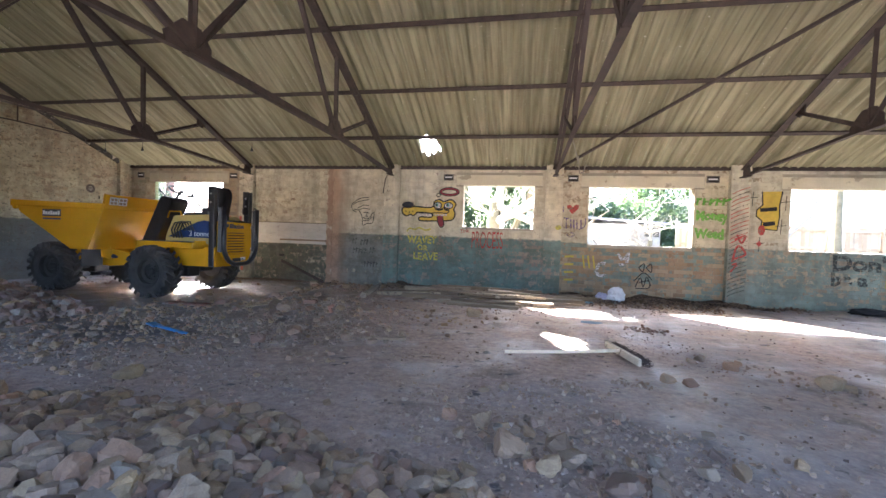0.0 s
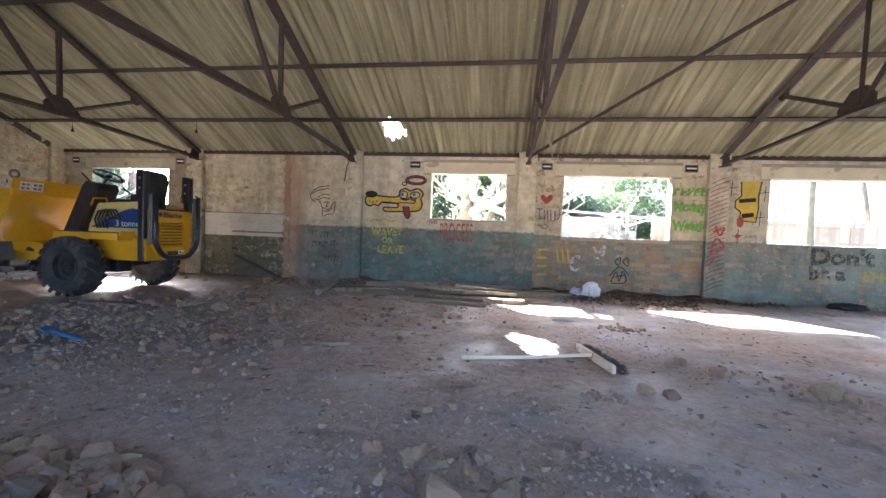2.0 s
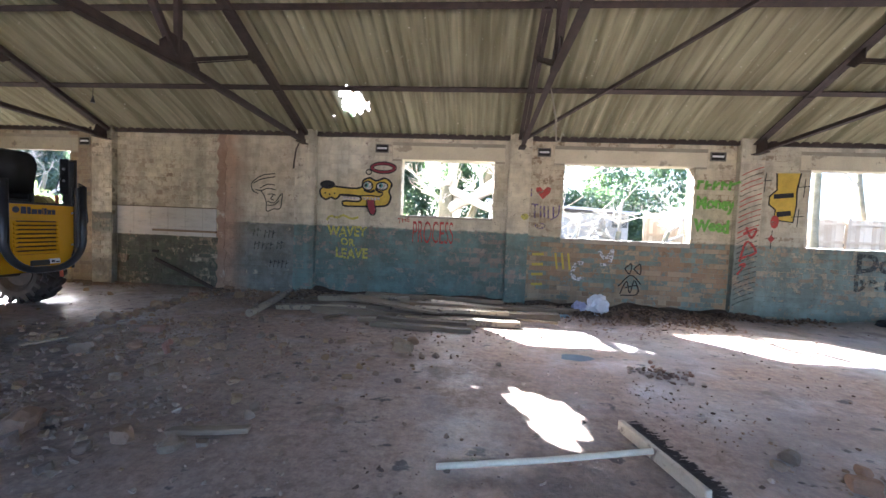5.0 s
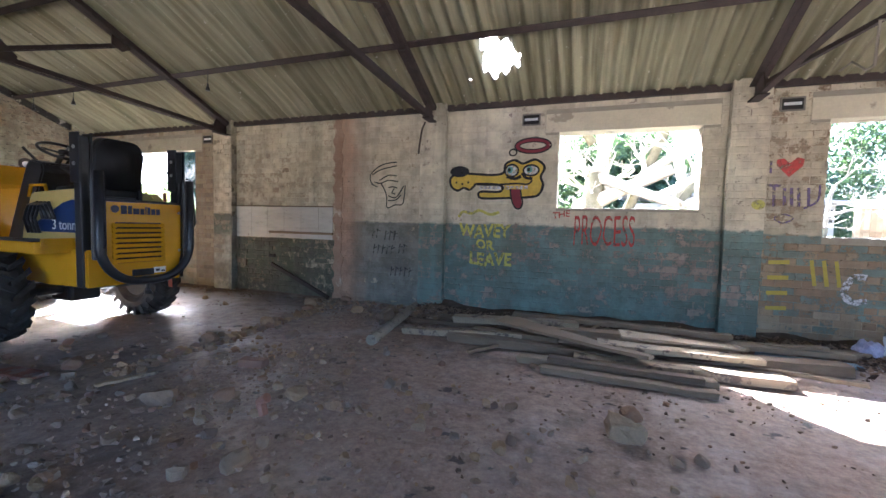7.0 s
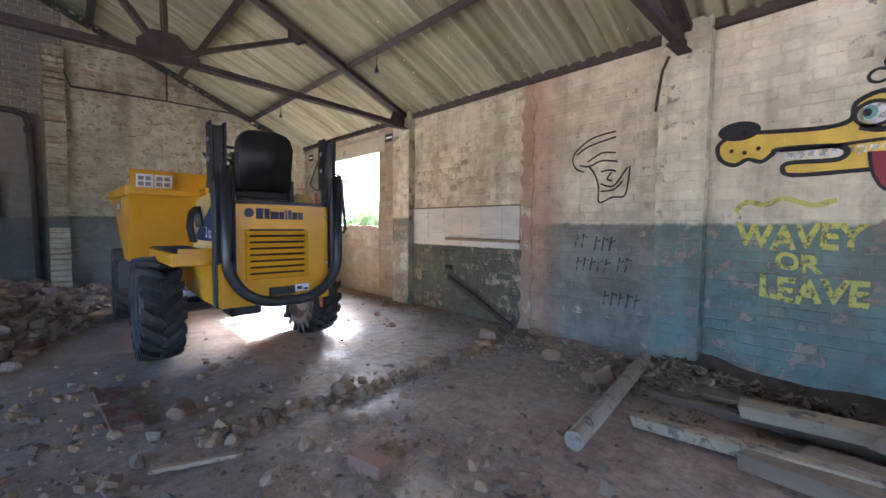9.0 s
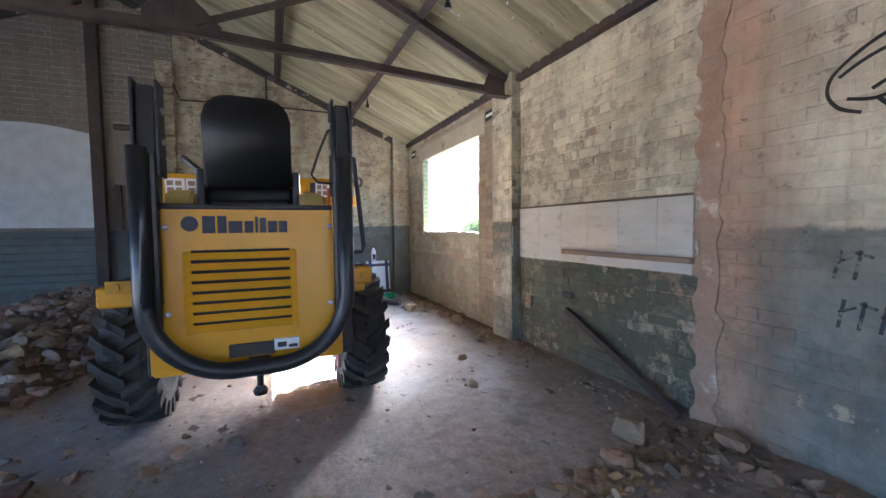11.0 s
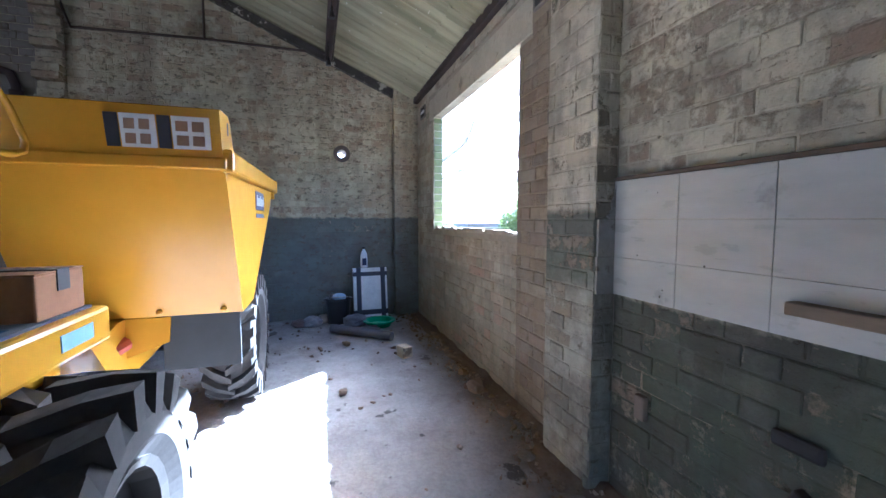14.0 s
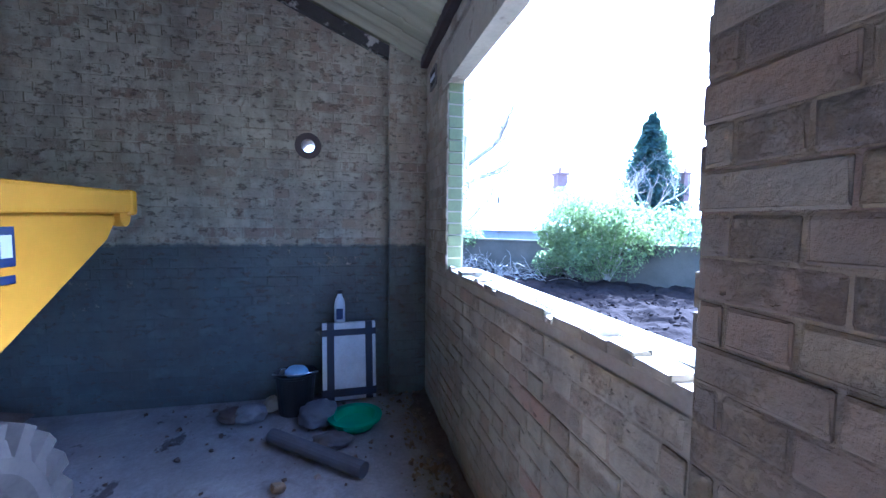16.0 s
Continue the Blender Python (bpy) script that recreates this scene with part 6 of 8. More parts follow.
lettering("be a", 5.42, 0.55, 0.3, INK_SOFT, "large soft black sprayed letters", 1.15, 0.014)
bm = bmesh.new()
for i in range(5):
    stroke(bm, [(6.3 + 0.13 * i, 0.52), (6.31 + 0.13 * i, 0.72)], 0.05)
    stroke(bm, [(6.28 + 0.13 * i, 0.62), (6.4 + 0.13 * i, 0.63)], 0.04)
sprayed(bm, plain("dull ochre paint", (0.36, 0.3, 0.1)), "dull yellow faded letters like bars")
bm = bmesh.new()
stroke(bm, smooth_line([(1.47, 0.75), (1.36, 0.74), (1.3, 0.6), (1.36, 0.5), (1.48, 0.52)]), 0.06)
stroke(bm, smooth_line([(1.7, 0.96), (1.8, 0.84), (1.9, 0.98), (1.86, 0.78), (1.72, 0.74)]), 0.05)
sprayed(bm, SPRAY_WHITE, "white sprayed loops on the worn wall")
bm = bmesh.new()
for line in ([(2.05, 0.3), (2.14, 0.5), (2.2, 0.32), (2.26, 0.52), (2.34, 0.34)], [(2.1, 0.7), (2.2, 0.78), (2.18, 0.62), (2.1, 0.7)], [(2.24, 0.7), (2.33, 0.78), (2.34, 0.62), (2.24, 0.7)], [(2.02, 0.42), (2.2, 0.6), (2.36, 0.46)], [(2.06, 0.28), (2.3, 0.3), (2.3, 0.44), (2.12, 0.4)]):
    stroke(bm, smooth_line(line), 0.018)
sprayed(bm, INK, "black tangled tag on the worn wall")
bm = bmesh.new()
for i, z in enumerate((0.86, 0.7, 0.54, 0.38)):
    stroke(bm, [(0.66, z), (0.84, z + 0.01)], 0.04)
for i in range(3):
    stroke(bm, [(1.02 + 0.1 * i, 0.9), (1.06 + 0.1 * i, 0.64)], 0.035)
sprayed(bm, plain("mustard spray paint", (0.45, 0.36, 0.06)), "mustard yellow sprayed bars")
bm = bmesh.new()
for i, (x, z, w) in enumerate(((-4.02, 1.02, 0.12), (-3.82, 1.0, 0.2), (-4.0, 0.8, 0.3), (-3.6, 0.82, 0.12), (-3.72, 0.5, 0.3))):
    for k in range(int(w / 0.06)):
        stroke(bm, [(x + 0.07 * k, z - 0.07), (x + 0.02 + 0.07 * k, z + 0.06)], 0.016)
        stroke(bm, [(x + 0.07 * k, z + 0.05 * (k % 2)), (x + 0.06 + 0.07 * k, z + 0.03)], 0.014)
sprayed(bm, INK_SOFT, "faint dark scrawl on slate paint")

# ---------------------------------------------------------------- rubble
HULLS, ROUND, STONE_MESH = [], [], []


def rough_block(seed, cuts):
    """A lump broken on several sides, with rounded corners."""
    r = random.Random(seed)
    bm = bmesh.new()
    bmesh.ops.create_cube(bm, size=1.0)
    bmesh.ops.subdivide_edges(bm, edges=list(bm.edges), cuts=cuts, use_grid_fill=True)
    e = Vector((r.uniform(0.85, 1.0), r.uniform(0.62, 0.9), r.uniform(0.5, 0.75)))
    round_off = r.uniform(0.35, 0.62)
    planes = [(Vector((r.uniform(-1, 1), r.uniform(-1, 1), r.uniform(-1, 1))).normalized(), r.uniform(0.32, 0.46)) for _ in range(6)]
    off = Vector((seed * 1.7, seed * 0.9, seed))
    for v in bm.verts:
        p = v.co.lerp(v.co.normalized() * 0.56, round_off)
        p *= 1 + 0.2 * noise.noise(p * 2.2 + off)
        for n, d in planes:
            over = p.dot(n) - d
            if over > 0:
                p -= n * over * 0.85
        p += Vector((r.uniform(-1, 1), r.uniform(-1, 1), r.uniform(-1, 1))) * 0.018
        v.co = Vector((p.x * e.x, p.y * e.y, p.z * e.z))
    return recalc(bm)


for k in range(16):
    r = random.Random(100 + k)
    bm = bmesh.new()
    e = (r.uniform(0.8, 1.0), r.uniform(0.65, 0.9), r.uniform(0.45, 0.7))
    for _ in range(11 + k % 4):
        v = Vector((r.uniform(-1, 1), r.uniform(-1, 1), r.uniform(-1, 1)))
        v = v / max(abs(v.x), abs(v.y), abs(v.z)) * r.uniform(0.78, 1) if k % 2 else v.normalized()
        bm.verts.new((v.x * e[0] * 0.5, v.y * e[1] * 0.5, v.z * e[2] * 0.5))
    res = bmesh.ops.convex_hull(bm, input=bm.verts)
    bmesh.ops.delete(bm, geom=[g for g in res["geom_interior"] if isinstance(g, bmesh.types.BMVert)], context="VERTS")
    recalc(bm)
    bm.verts.index_update()
    HULLS.append(([v.co.copy() for v in bm.verts], [tuple(v.index for v in f.verts) for f in bm.faces]))
    bm.free()
    bm = rough_block(200 + k, 2)
    bm.verts.index_update()
    ROUND.append(([v.co.copy() for v in bm.verts], [tuple(v.index for v in f.verts) for f in bm.faces]))
    bm.free()
    bm = rough_block(300 + k, 3)
    me = bpy.data.meshes.new("stone")
    bm.to_mesh(me)
    bm.free()
    me.materials.append(STONE)
    STONE_MESH.append(me)


def heap(name, spots, material, label, category, shapes=HULLS):
    """Many loose pieces (x, y, z, size) as one object."""
    verts, faces = [], []
    for x, y, z, s in spots:
        v, f = shapes[rng.randrange(len(shapes))]
        m = Matrix.Translation((x, y, z)) @ Euler((rng.uniform(-0.5, 0.5), rng.uniform(-0.5, 0.5), rng.uniform(0, 6.3))).to_matrix().to_4x4() @ Matrix.Scale(s, 4)
        n = len(verts)
        verts += [m @ p for p in v]
        faces += [tuple(i + n for i in g) for g in f]
    ob = from_lists(name, verts, faces, material)
    return tagged(ob, label, category, kind="stuff")


def stone(x, y, z, s, label="rough pale stone block lying in dust", k=None):
    k = rng.randrange(len(STONE_MESH)) if k is None else k
    ob = new("stone", STONE_MESH[k])
    ob.matrix_basis = Matrix.Translation((x, y, z)) @ Euler((rng.uniform(-0.4, 0.4), rng.uniform(-0.4, 0.4), rng.uniform(0, 6.3))).to_matrix().to_4x4() @ Matrix.Scale(s, 4)
    return tagged(ob, label, "stone", "loose stones")


def mound_a(x, y):
    edge = 3.86 - 0.3 * max(0.0, x + 1.6) - 0.12 * max(0, x + 1) ** 2 + 0.25 * noise.noise(Vector((x * 1.3, 0, 8)))
    return max(0.0, min(0.3, (edge - y) * 0.28)) * max(0, min(1, (-0.1 - x) * 1.6)) * max(0, min(1, (x + 4.9 + 0.6 * noise.noise(Vector((y * 1.2, 3, 1)))) * 0.9)) * max(0, min(1, (y - 1.95) * 2))


def mound_b(x, y):
    d = (y - 6.95) * 0.9 + (x + 7.8) * 0.38
    h = max(0.0, min(1.0, -d * 0.55)) * 0.5
    return h * (0.75 + 0.35 * noise.noise(Vector((x * 1.2, y * 1.2, 3)))) * max(0, min(1, (y - 4.3) * 0.8)) * max(0, min(1, (-5.6 - x) * 1.2))


for fn, x0, x1, y0, y1, nm in ((mound_a, -5.0, 0.1, 1.9, 4.6, "stony mound under loose rubble"), (mound_b, -10.18, -5.6, 4.3, 7.6, "brick dust mound under broken bricks")):
    bm = bmesh.new()
    n = 60
    g = [[bm.verts.new((x0 + (x1 - x0) * i / n, y0 + (y1 - y0) * j / n, -0.02 + 0.92 * fn(x0 + (x1 - x0) * i / n, y0 + (y1 - y0) * j / n) + 0.01 * noise.noise(Vector((i * 0.9, j * 0.9, 2))))) for i in range(n + 1)] for j in range(n + 1)]
    for r0, r1 in zip(g, g[1:]):
        for i in range(n):
            if max(v.co.z for v in (r0[i], r0[i + 1], r1[i + 1], r1[i])) > -0.01:
                bm.faces.new((r0[i], r0[i + 1], r1[i + 1], r1[i]))
    bmesh.ops.delete(bm, geom=[v for v in bm.verts if not v.link_faces], context="VERTS")
    tagged(part("rubble_mound", bm, DUST, smooth=True), nm, "rubble", kind="stuff")

spots, count = [], 0
while len(spots) < 2900:
    x, y = rng.uniform(-4.9, 0.0), rng.uniform(2.2, 4.2)
    h = mound_a(x, y)
    if h <= 0.004:
        continue
    s = rng.choice((0.05, 0.06, 0.075, 0.09, 0.1, 0.115)) * rng.uniform(0.75, 1.2)
    if rng.random() < 0.05:
        s = rng.uniform(0.11, 0.16)
    if count < 150 and s > 0.085 and y > 2.45:
        stone(x, y, h + s * 0.3, s * 1.15, "rough dusty stone in a rubble heap")
        count += 1
    else:
        spots.append((x, y, h + s * 0.1, s))
heap("rubble_heap", spots, STONE, "heap of broken stone and brick near the entrance", "rubble", ROUND)
spots, count = [], 0
while len(spots) < 1700:
    x, y = rng.uniform(-10.1, -5.7), rng.uniform(4.4, 7.3)
    h = mound_b(x, y)
    if h <= 0.004 or (y > 7.0 and -8.7 < x < -5.6):
        continue
    s = rng.choice((0.05, 0.08, 0.11, 0.15)) * rng.uniform(0.7, 1.2)
    spots.append((x, y, h + s * 0.15, s))
heap("rubble_heap", spots, CLAY, "heap of broken brick and mortar by the gable", "rubble", ROUND + HULLS)
for k in range(50):
    x, y = rng.uniform(-9.9, -6.0), rng.uniform(4.8, 7.0)
    h = mound_b(x, y)
    if h > 0.02:
        stone(x, y, h + 0.04, rng.uniform(0.12, 0.24), "broken brick end in a rubble heap")

# scattered fragments
spots = []
while len(spots) < 9500:
    x, y = rng.uniform(-9.8, 8.0), rng.uniform(2.6, 10.2)
    d = noise.noise(Vector((x * 0.55, y * 0.75, 11))) + 0.5 * noise.noise(Vector((x * 1.7, y * 1.7, 13)))
    d += 0.35 * math.exp(-((x + 3.3) / 1.4) ** 2) + 0.25 * math.exp(-((x + 0.2) / 1.2) ** 2 - ((y - 3.9) / 0.9) ** 2) - 0.4 * (x < -5 and y > 7) - 0.15 * (x > 2.5)
    d -= 0.45 * (x > -2.6 and y > 4.8)
    if rng.random() > max(0.015, (d - 0.05) * 2.2):
        continue
    s = 0.007 + 0.045 * rng.random() ** 2.8 + (0.035 if rng.random() < 0.025 else 0)
    spots.append((x, y, floor_z(x, y) + s * 0.12, s))
# gravelly streaks and patches
for x0, y0, x1, y1, wide, count, big in ((-0.35, 4.85, 0.75, 4.2, 0.1, 300, 0.03), (0.05, 5.1, 0.35, 4.85, 0.07, 150, 0.045), (0.2, 4.3, 0.95, 3.9, 0.2, 330, 0.04), (-0.5, 4.2, 0.3, 3.7, 0.22, 200, 0.05), (0.4, 3.9, 1.2, 3.6, 0.2, 230, 0.04), (0.9, 7.0, 1.7, 6.3, 0.22, 130, 0.018),
                                         (0.45, 7.4, 1.3, 7.0, 0.18, 90, 0.018), (1.5, 6.1, 2.2, 5.8, 0.14, 70, 0.035), (2.2, 5.7, 2.6, 5.5, 0.1, 60, 0.06), (0.6, 5.25, 0.8, 5.2, 0.06, 60, 0.05), (-3.2, 5.5, -2.0, 6.2, 0.35, 380, 0.06), (-5.4, 5.6, -3.4, 6.1, 0.4, 450, 0.06), (-2.9, 7.2, -1.4, 7.3, 0.3, 160, 0.05),
                                         (-1.4, 5.0, 0.0, 5.5, 0.4, 120, 0.03), (1.0, 4.4, 3.0, 5.2, 0.5, 260, 0.04), (-1.2, 8.3, 0.6, 8.6, 0.2, 170, 0.04), (1.0, 8.9, 3.4, 9.5, 0.25, 220, 0.03)):
    for k in range(count):
        t = rng.random()
        x, y = x0 + (x1 - x0) * t + rng.gauss(0, wide), y0 + (y1 - y0) * t + rng.gauss(0, wide)
        s = 0.01 + big * rng.random() ** 2.2
        spots.append((x, y, floor_z(x, y) + s * 0.18, s))
heap("debris", spots, CHIPS, "small stone and mortar fragments scattered over the floor", "debris")
# dark crumbs and flakes of dirt
crumbs = []
while len(crumbs) < 900:
    x, y = rng.uniform(-6, 3.0), rng.uniform(3.0, 10.0)
    d = noise.noise(Vector((x * 0.9, y * 1.1, 21))) + 0.6 * noise.noise(Vector((x * 2.6, y * 2.6, 23)))
    if rng.random() > max(0.04, d * 1.3):
        continue
    s = 0.008 + 0.035 * rng.random() ** 3
    crumbs.append((x, y, floor_z(x, y) + s * 0.05, s))
for k in range(120):
    x, y = -10.1 + 1.9 * rng.random() ** 1.6, rng.uniform(8.3, 10.2)
    s = 0.012 + 0.05 * rng.random() ** 3
    crumbs.append((x, y, floor_z(x, y) + s * 0.05, s))
heap("dirt_crumbs", crumbs, DIRT, "dark crumbs of damp dirt and leaf scraps on the floor", "dirt")
# broad scatter of larger fragments
spots = []
for cx, cy, sx, sy, count in ((-3.3, 6.4, 0.9, 0.9, 330), (-4.7, 5.2, 0.9, 0.7, 520), (-2.1, 7.2, 0.7, 0.6, 150), (-5.2, 6.6, 0.5, 0.7, 160), (-3.4, 8.2, 0.6, 0.6, 140), (-0.1, 3.9, 0.5, 0.3, 170), (-3.7, 10.0, 0.5, 0.25, 120)):
    for k in range(count):
        x, y = rng.gauss(cx, sx), min(10.2, rng.gauss(cy, sy))
        s = 0.02 + 0.075 * rng.random() ** 2.8
        spots.append((x, y, floor_z(x, y) + s * 0.15, s))
heap("rubble_scatter", spots, STONE, "scatter of broken stone and brick over the floor", "rubble", ROUND)
# line of stones where the partition stood
spots = []
for k in range(520):
    y = rng.uniform(7.2, 10.3)
    x = -4.4 - 0.04 * math.sin(y * 2.1) + rng.gauss(0, 0.045 if y < 9.3 else 0.08)
    s = rng.choice((0.03, 0.05, 0.07, 0.09)) * rng.uniform(0.7, 1.2)
    spots.append((x, y, floor_z(x, y) + s * 0.1, s))
heap("rubble_line", spots, STONE, "line of broken stone along the missing partition", "rubble", HULLS + ROUND)
for k in range(16):
    stone(-4.4 + rng.gauss(0, 0.05), rng.uniform(7.6, 10.25), 0.015, rng.uniform(0.08, 0.14), "pale stone along the line of the missing partition")
for x, y, s in ((-0.27, 3.88, 0.2), (-0.014, 3.93, 0.17), (0.05, 3.83, 0.16), (-0.07, 3.74, 0.14), (0.26, 3.62, 0.2), (-0.45, 4.18, 0.15), (-0.64, 4.21, 0.12), (2.36, 5.64, 0.21), (2.47, 5.56, 0.1), (0.89, 3.92, 0.11), (1.25, 4.1, 0.1), (-2.87, 5.43, 0.18), (-2.08, 5.79, 0.15), (-2.72, 5.8, 0.2), (-2.6, 5.66, 0.12), (-3.14, 4.24, 0.17),
                (-1.04, 6.3, 0.07), (-0.33, 4.82, 0.11), (1.77, 5.96, 0.14), (1.47, 6.1, 0.1), (-1.53, 7.28, 0.09), (-1.62, 7.16, 0.07), (-2.67, 6.69, 0.15), (-3.88, 8.53, 0.15), (-4.53, 8.16, 0.13), (-4.44, 8.08, 0.2), (-4.44, 8.81, 0.17), (-4.68, 9.88, 0.2), (-4.36, 10.25, 0.16), (-4.5, 9.6, 0.17), (-4.4, 9.1, 0.13),
                (-1.75, 5.75, 0.12), (-2.58, 7.36, 0.11), (-0.9, 7.7, 0.22), (-0.85, 7.95, 0.14), (-0.55, 7.55, 0.08), (-2.9, 7.4, 0.16), (-3.3, 7.2, 0.14), (-2.0, 7.35, 0.1), (-3.6, 7.0, 0.2), (-4.8, 7.2, 0.16), (-3.4, 9.6, 0.22), (-3.15, 9.3, 0.14), (-3.9, 9.8, 0.18), (-7.7, 10.2, 0.17), (-7.3, 10.25, 0.09), (-8.0, 10.22, 0.1), (-6.85, 10.15, 0.1), (-9.0, 9.4, 0.09), (-7.9, 9.3, 0.08), (-6.3, 9.6, 0.1), (-5.7, 9.4, 0.09), (3.1, 5.6, 0.1), (1.6, 6.2, 0.12), (1.9, 6.1, 0.09)):
    stone(x, y, floor_z(x, y) + s * 0.2, s)
for k, (x, y, s) in enumerate(((1.03, 5.39, 0.14), (1.18, 5.33, 0.14))):
    stone(x, y, floor_z(x, y) + 0.03, s, "buff lump of broken brick on the dusty floor", (3, 9)[k])
for x, y, turn, lab in ((-8.55, 9.87, 20, "buff"), (-3.6, 7.75, 12, "red")):
    bm = bmesh.new()
    half = lab == "buff"
    box(bm, -0.06 if half else -0.1, 0.06 if half else 0.11, -0.05, 0.05, 0, 0.1 if half else 0.065, 0.01)
    for v in bm.verts:
        v.co += Vector((rng.uniform(-0.004, 0.004), rng.uniform(-0.004, 0.004), 0))
    ob = part("brick", bm, WOOD_PALE if half and y > 7 else CLAY)
    ob.matrix_basis = pose(x, y, floor_z(x, y) - 0.003, 0, 0, turn)
    tagged(ob, "loose %s brick lying on the dusty floor" % lab, "brick", "loose bricks")

# leaves and dirt along the wall foot
verts, faces = [], []
for k in range(5200):
    x = rng.uniform(0.6, 4.0) if k % 2 else rng.uniform(-3.2, 5) if k % 4 else rng.uniform(-3.1, 0.6)
    y = 10.26 - abs(rng.gauss(0, 0.34 if 1 < x < 3.4 else 0.28 if x < 0.6 else 0.1))
    s = rng.uniform(0.02, 0.05)
    m = pose(x, y, floor_z(x, y) + rng.uniform(0.004, 0.05) * (1 if y > 9.9 else 0.5), rng.uniform(-40, 40), rng.uniform(-40, 40), rng.uniform(0, 360))
    n = len(verts)
    verts += [m @ Vector(p) for p in ((-s, 0, 0.2 * s), (0, -s * 0.55, 0), (s, 0, 0.25 * s), (0, s * 0.55, 0))]
    faces += [(n, n + 1, n + 2), (n, n + 2, n + 3)]
tagged(from_lists("leaf_litter", verts, faces, LEAF), "drift of dead brown leaves along the wall", "leaves", kind="stuff")
bm = bmesh.new()
n = 120
g = []
for j in range(7):
    g.append([])
    for i in range(n + 1):
        x = -3.2 + 7.2 * i / n
        w = 0.13 + 0.15 * math.exp(-((x - 2.4) / 1.0) ** 2) + 0.42 * math.exp(-((x + 1.4) / 1.3) ** 4) + 0.1 * noise.noise(Vector((x * 2, 0, 5)))
        y = 10.375 - w * j / 6
        h = (0.07 + 0.05 * noise.noise(Vector((x * 3, j, 6)))) * (1 - j / 6) ** 0.7
        g[-1].append(bm.verts.new((x, y, floor_z(x, y) + h - 0.004 * (j == 6) * 3)))
for r0, r1 in zip(g, g[1:]):
    for i in range(n):
        bm.faces.new((r0[i], r1[i], r1[i + 1], r0[i + 1]))
tagged(part("dirt_drift", bm, DIRT, smooth=True), "drift of dark dirt along the wall foot", "dirt", kind="stuff")

bm = bmesh.new()
n, g = 110, []
for j in range(6):
    g.append([])
    for i in range(n + 1):
        x = GABLE_X + (-4.5 - GABLE_X) * i / n
        w = 0.13 + 0.09 * noise.noise(Vector((x * 2.3, 4, 5))) + 0.05 * noise.noise(Vector((x * 7, 4, 5)))
        y = 10.375 - w * j / 5 - (0.1 if -6.9 < x < -6.525 else 0)
        g[-1].append(bm.verts.new((x, y, floor_z(x, y) + (0.035 + 0.03 * noise.noise(Vector((x * 5, j, 16)))) * (1 - j / 5) ** 0.8 - 0.01 * (j == 5))))
for r0, r1 in zip(g, g[1:]):
    for i in range(n):
        bm.faces.new((r0[i], r1[i], r1[i + 1], r0[i + 1]))
tagged(part("dirt_drift", bm, DUST, smooth=True), "thin drift of brown mortar dust along the wall foot", "dirt", kind="stuff")
crumbs = []
for k in range(1500):
    x = rng.uniform(-10.1, -4.6)
    y = 10.36 - abs(rng.gauss(0, 0.14)) - (0.1 if -6.9 < x < -6.525 else 0)
    s = 0.008 + 0.035 * rng.random() ** 3
    crumbs.append((x, y, floor_z(x, y) + 0.01 + s * 0.1, s))
heap("mortar_crumbs", crumbs, CHIPS, "brown mortar crumbs along the foot of the wall", "rubble")

# ---------------------------------------------------------------- timber
def plank(p, q, w, h, material, label, twist=0.0):
    p, q = Vector(p), Vector(q)
    bm = bmesh.new()
    n = 10
    d = (q - p).normalized()
    s = d.cross(Vector((0, 0, 1))).normalized()
    rows = []
    r = rng.random() * 9
    for i in range(n + 1):
        c = p.lerp(q, i / n) + Vector((0, 0, 0.01 * noise.noise(Vector((i * 0.4, r, 0)))))
        a = radians(twist) * (i / n - 0.5)
        sw, u = s * math.cos(a) + Vector((0, 0, math.sin(a))), Vector((0, 0, math.cos(a))) - s * math.sin(a)
        ww = 0.95 * w * (1 + 0.07 * noise.noise(Vector((i * 0.9, r, 4))))
        rows.append([bm.verts.new(c + sw * x * ww / 2 + u * z * h * 0.5 + d * (rng.uniform(-0.02, 0.02) if i in (0, n) else 0)) for x, z in ((-1, -1), (1, -1), (1, 1), (-1, 1))])
    for a, b in zip(rows, rows[1:]):
        for k in range(4):
            bm.faces.new((a[k], b[k], b[(k + 1) % 4], a[(k + 1) % 4]))
    bm.faces.new(rows[0])
    bm.faces.new(rows[-1][::-1])
    bmesh.ops.bevel(recalc(bm), geom=[e for e in bm.edges if e.calc_face_angle(0) > 0.8], offset=0.003, segments=1, affect="EDGES")
    return tagged(part("plank", bm, material), label, "plank", "heap of old planks")


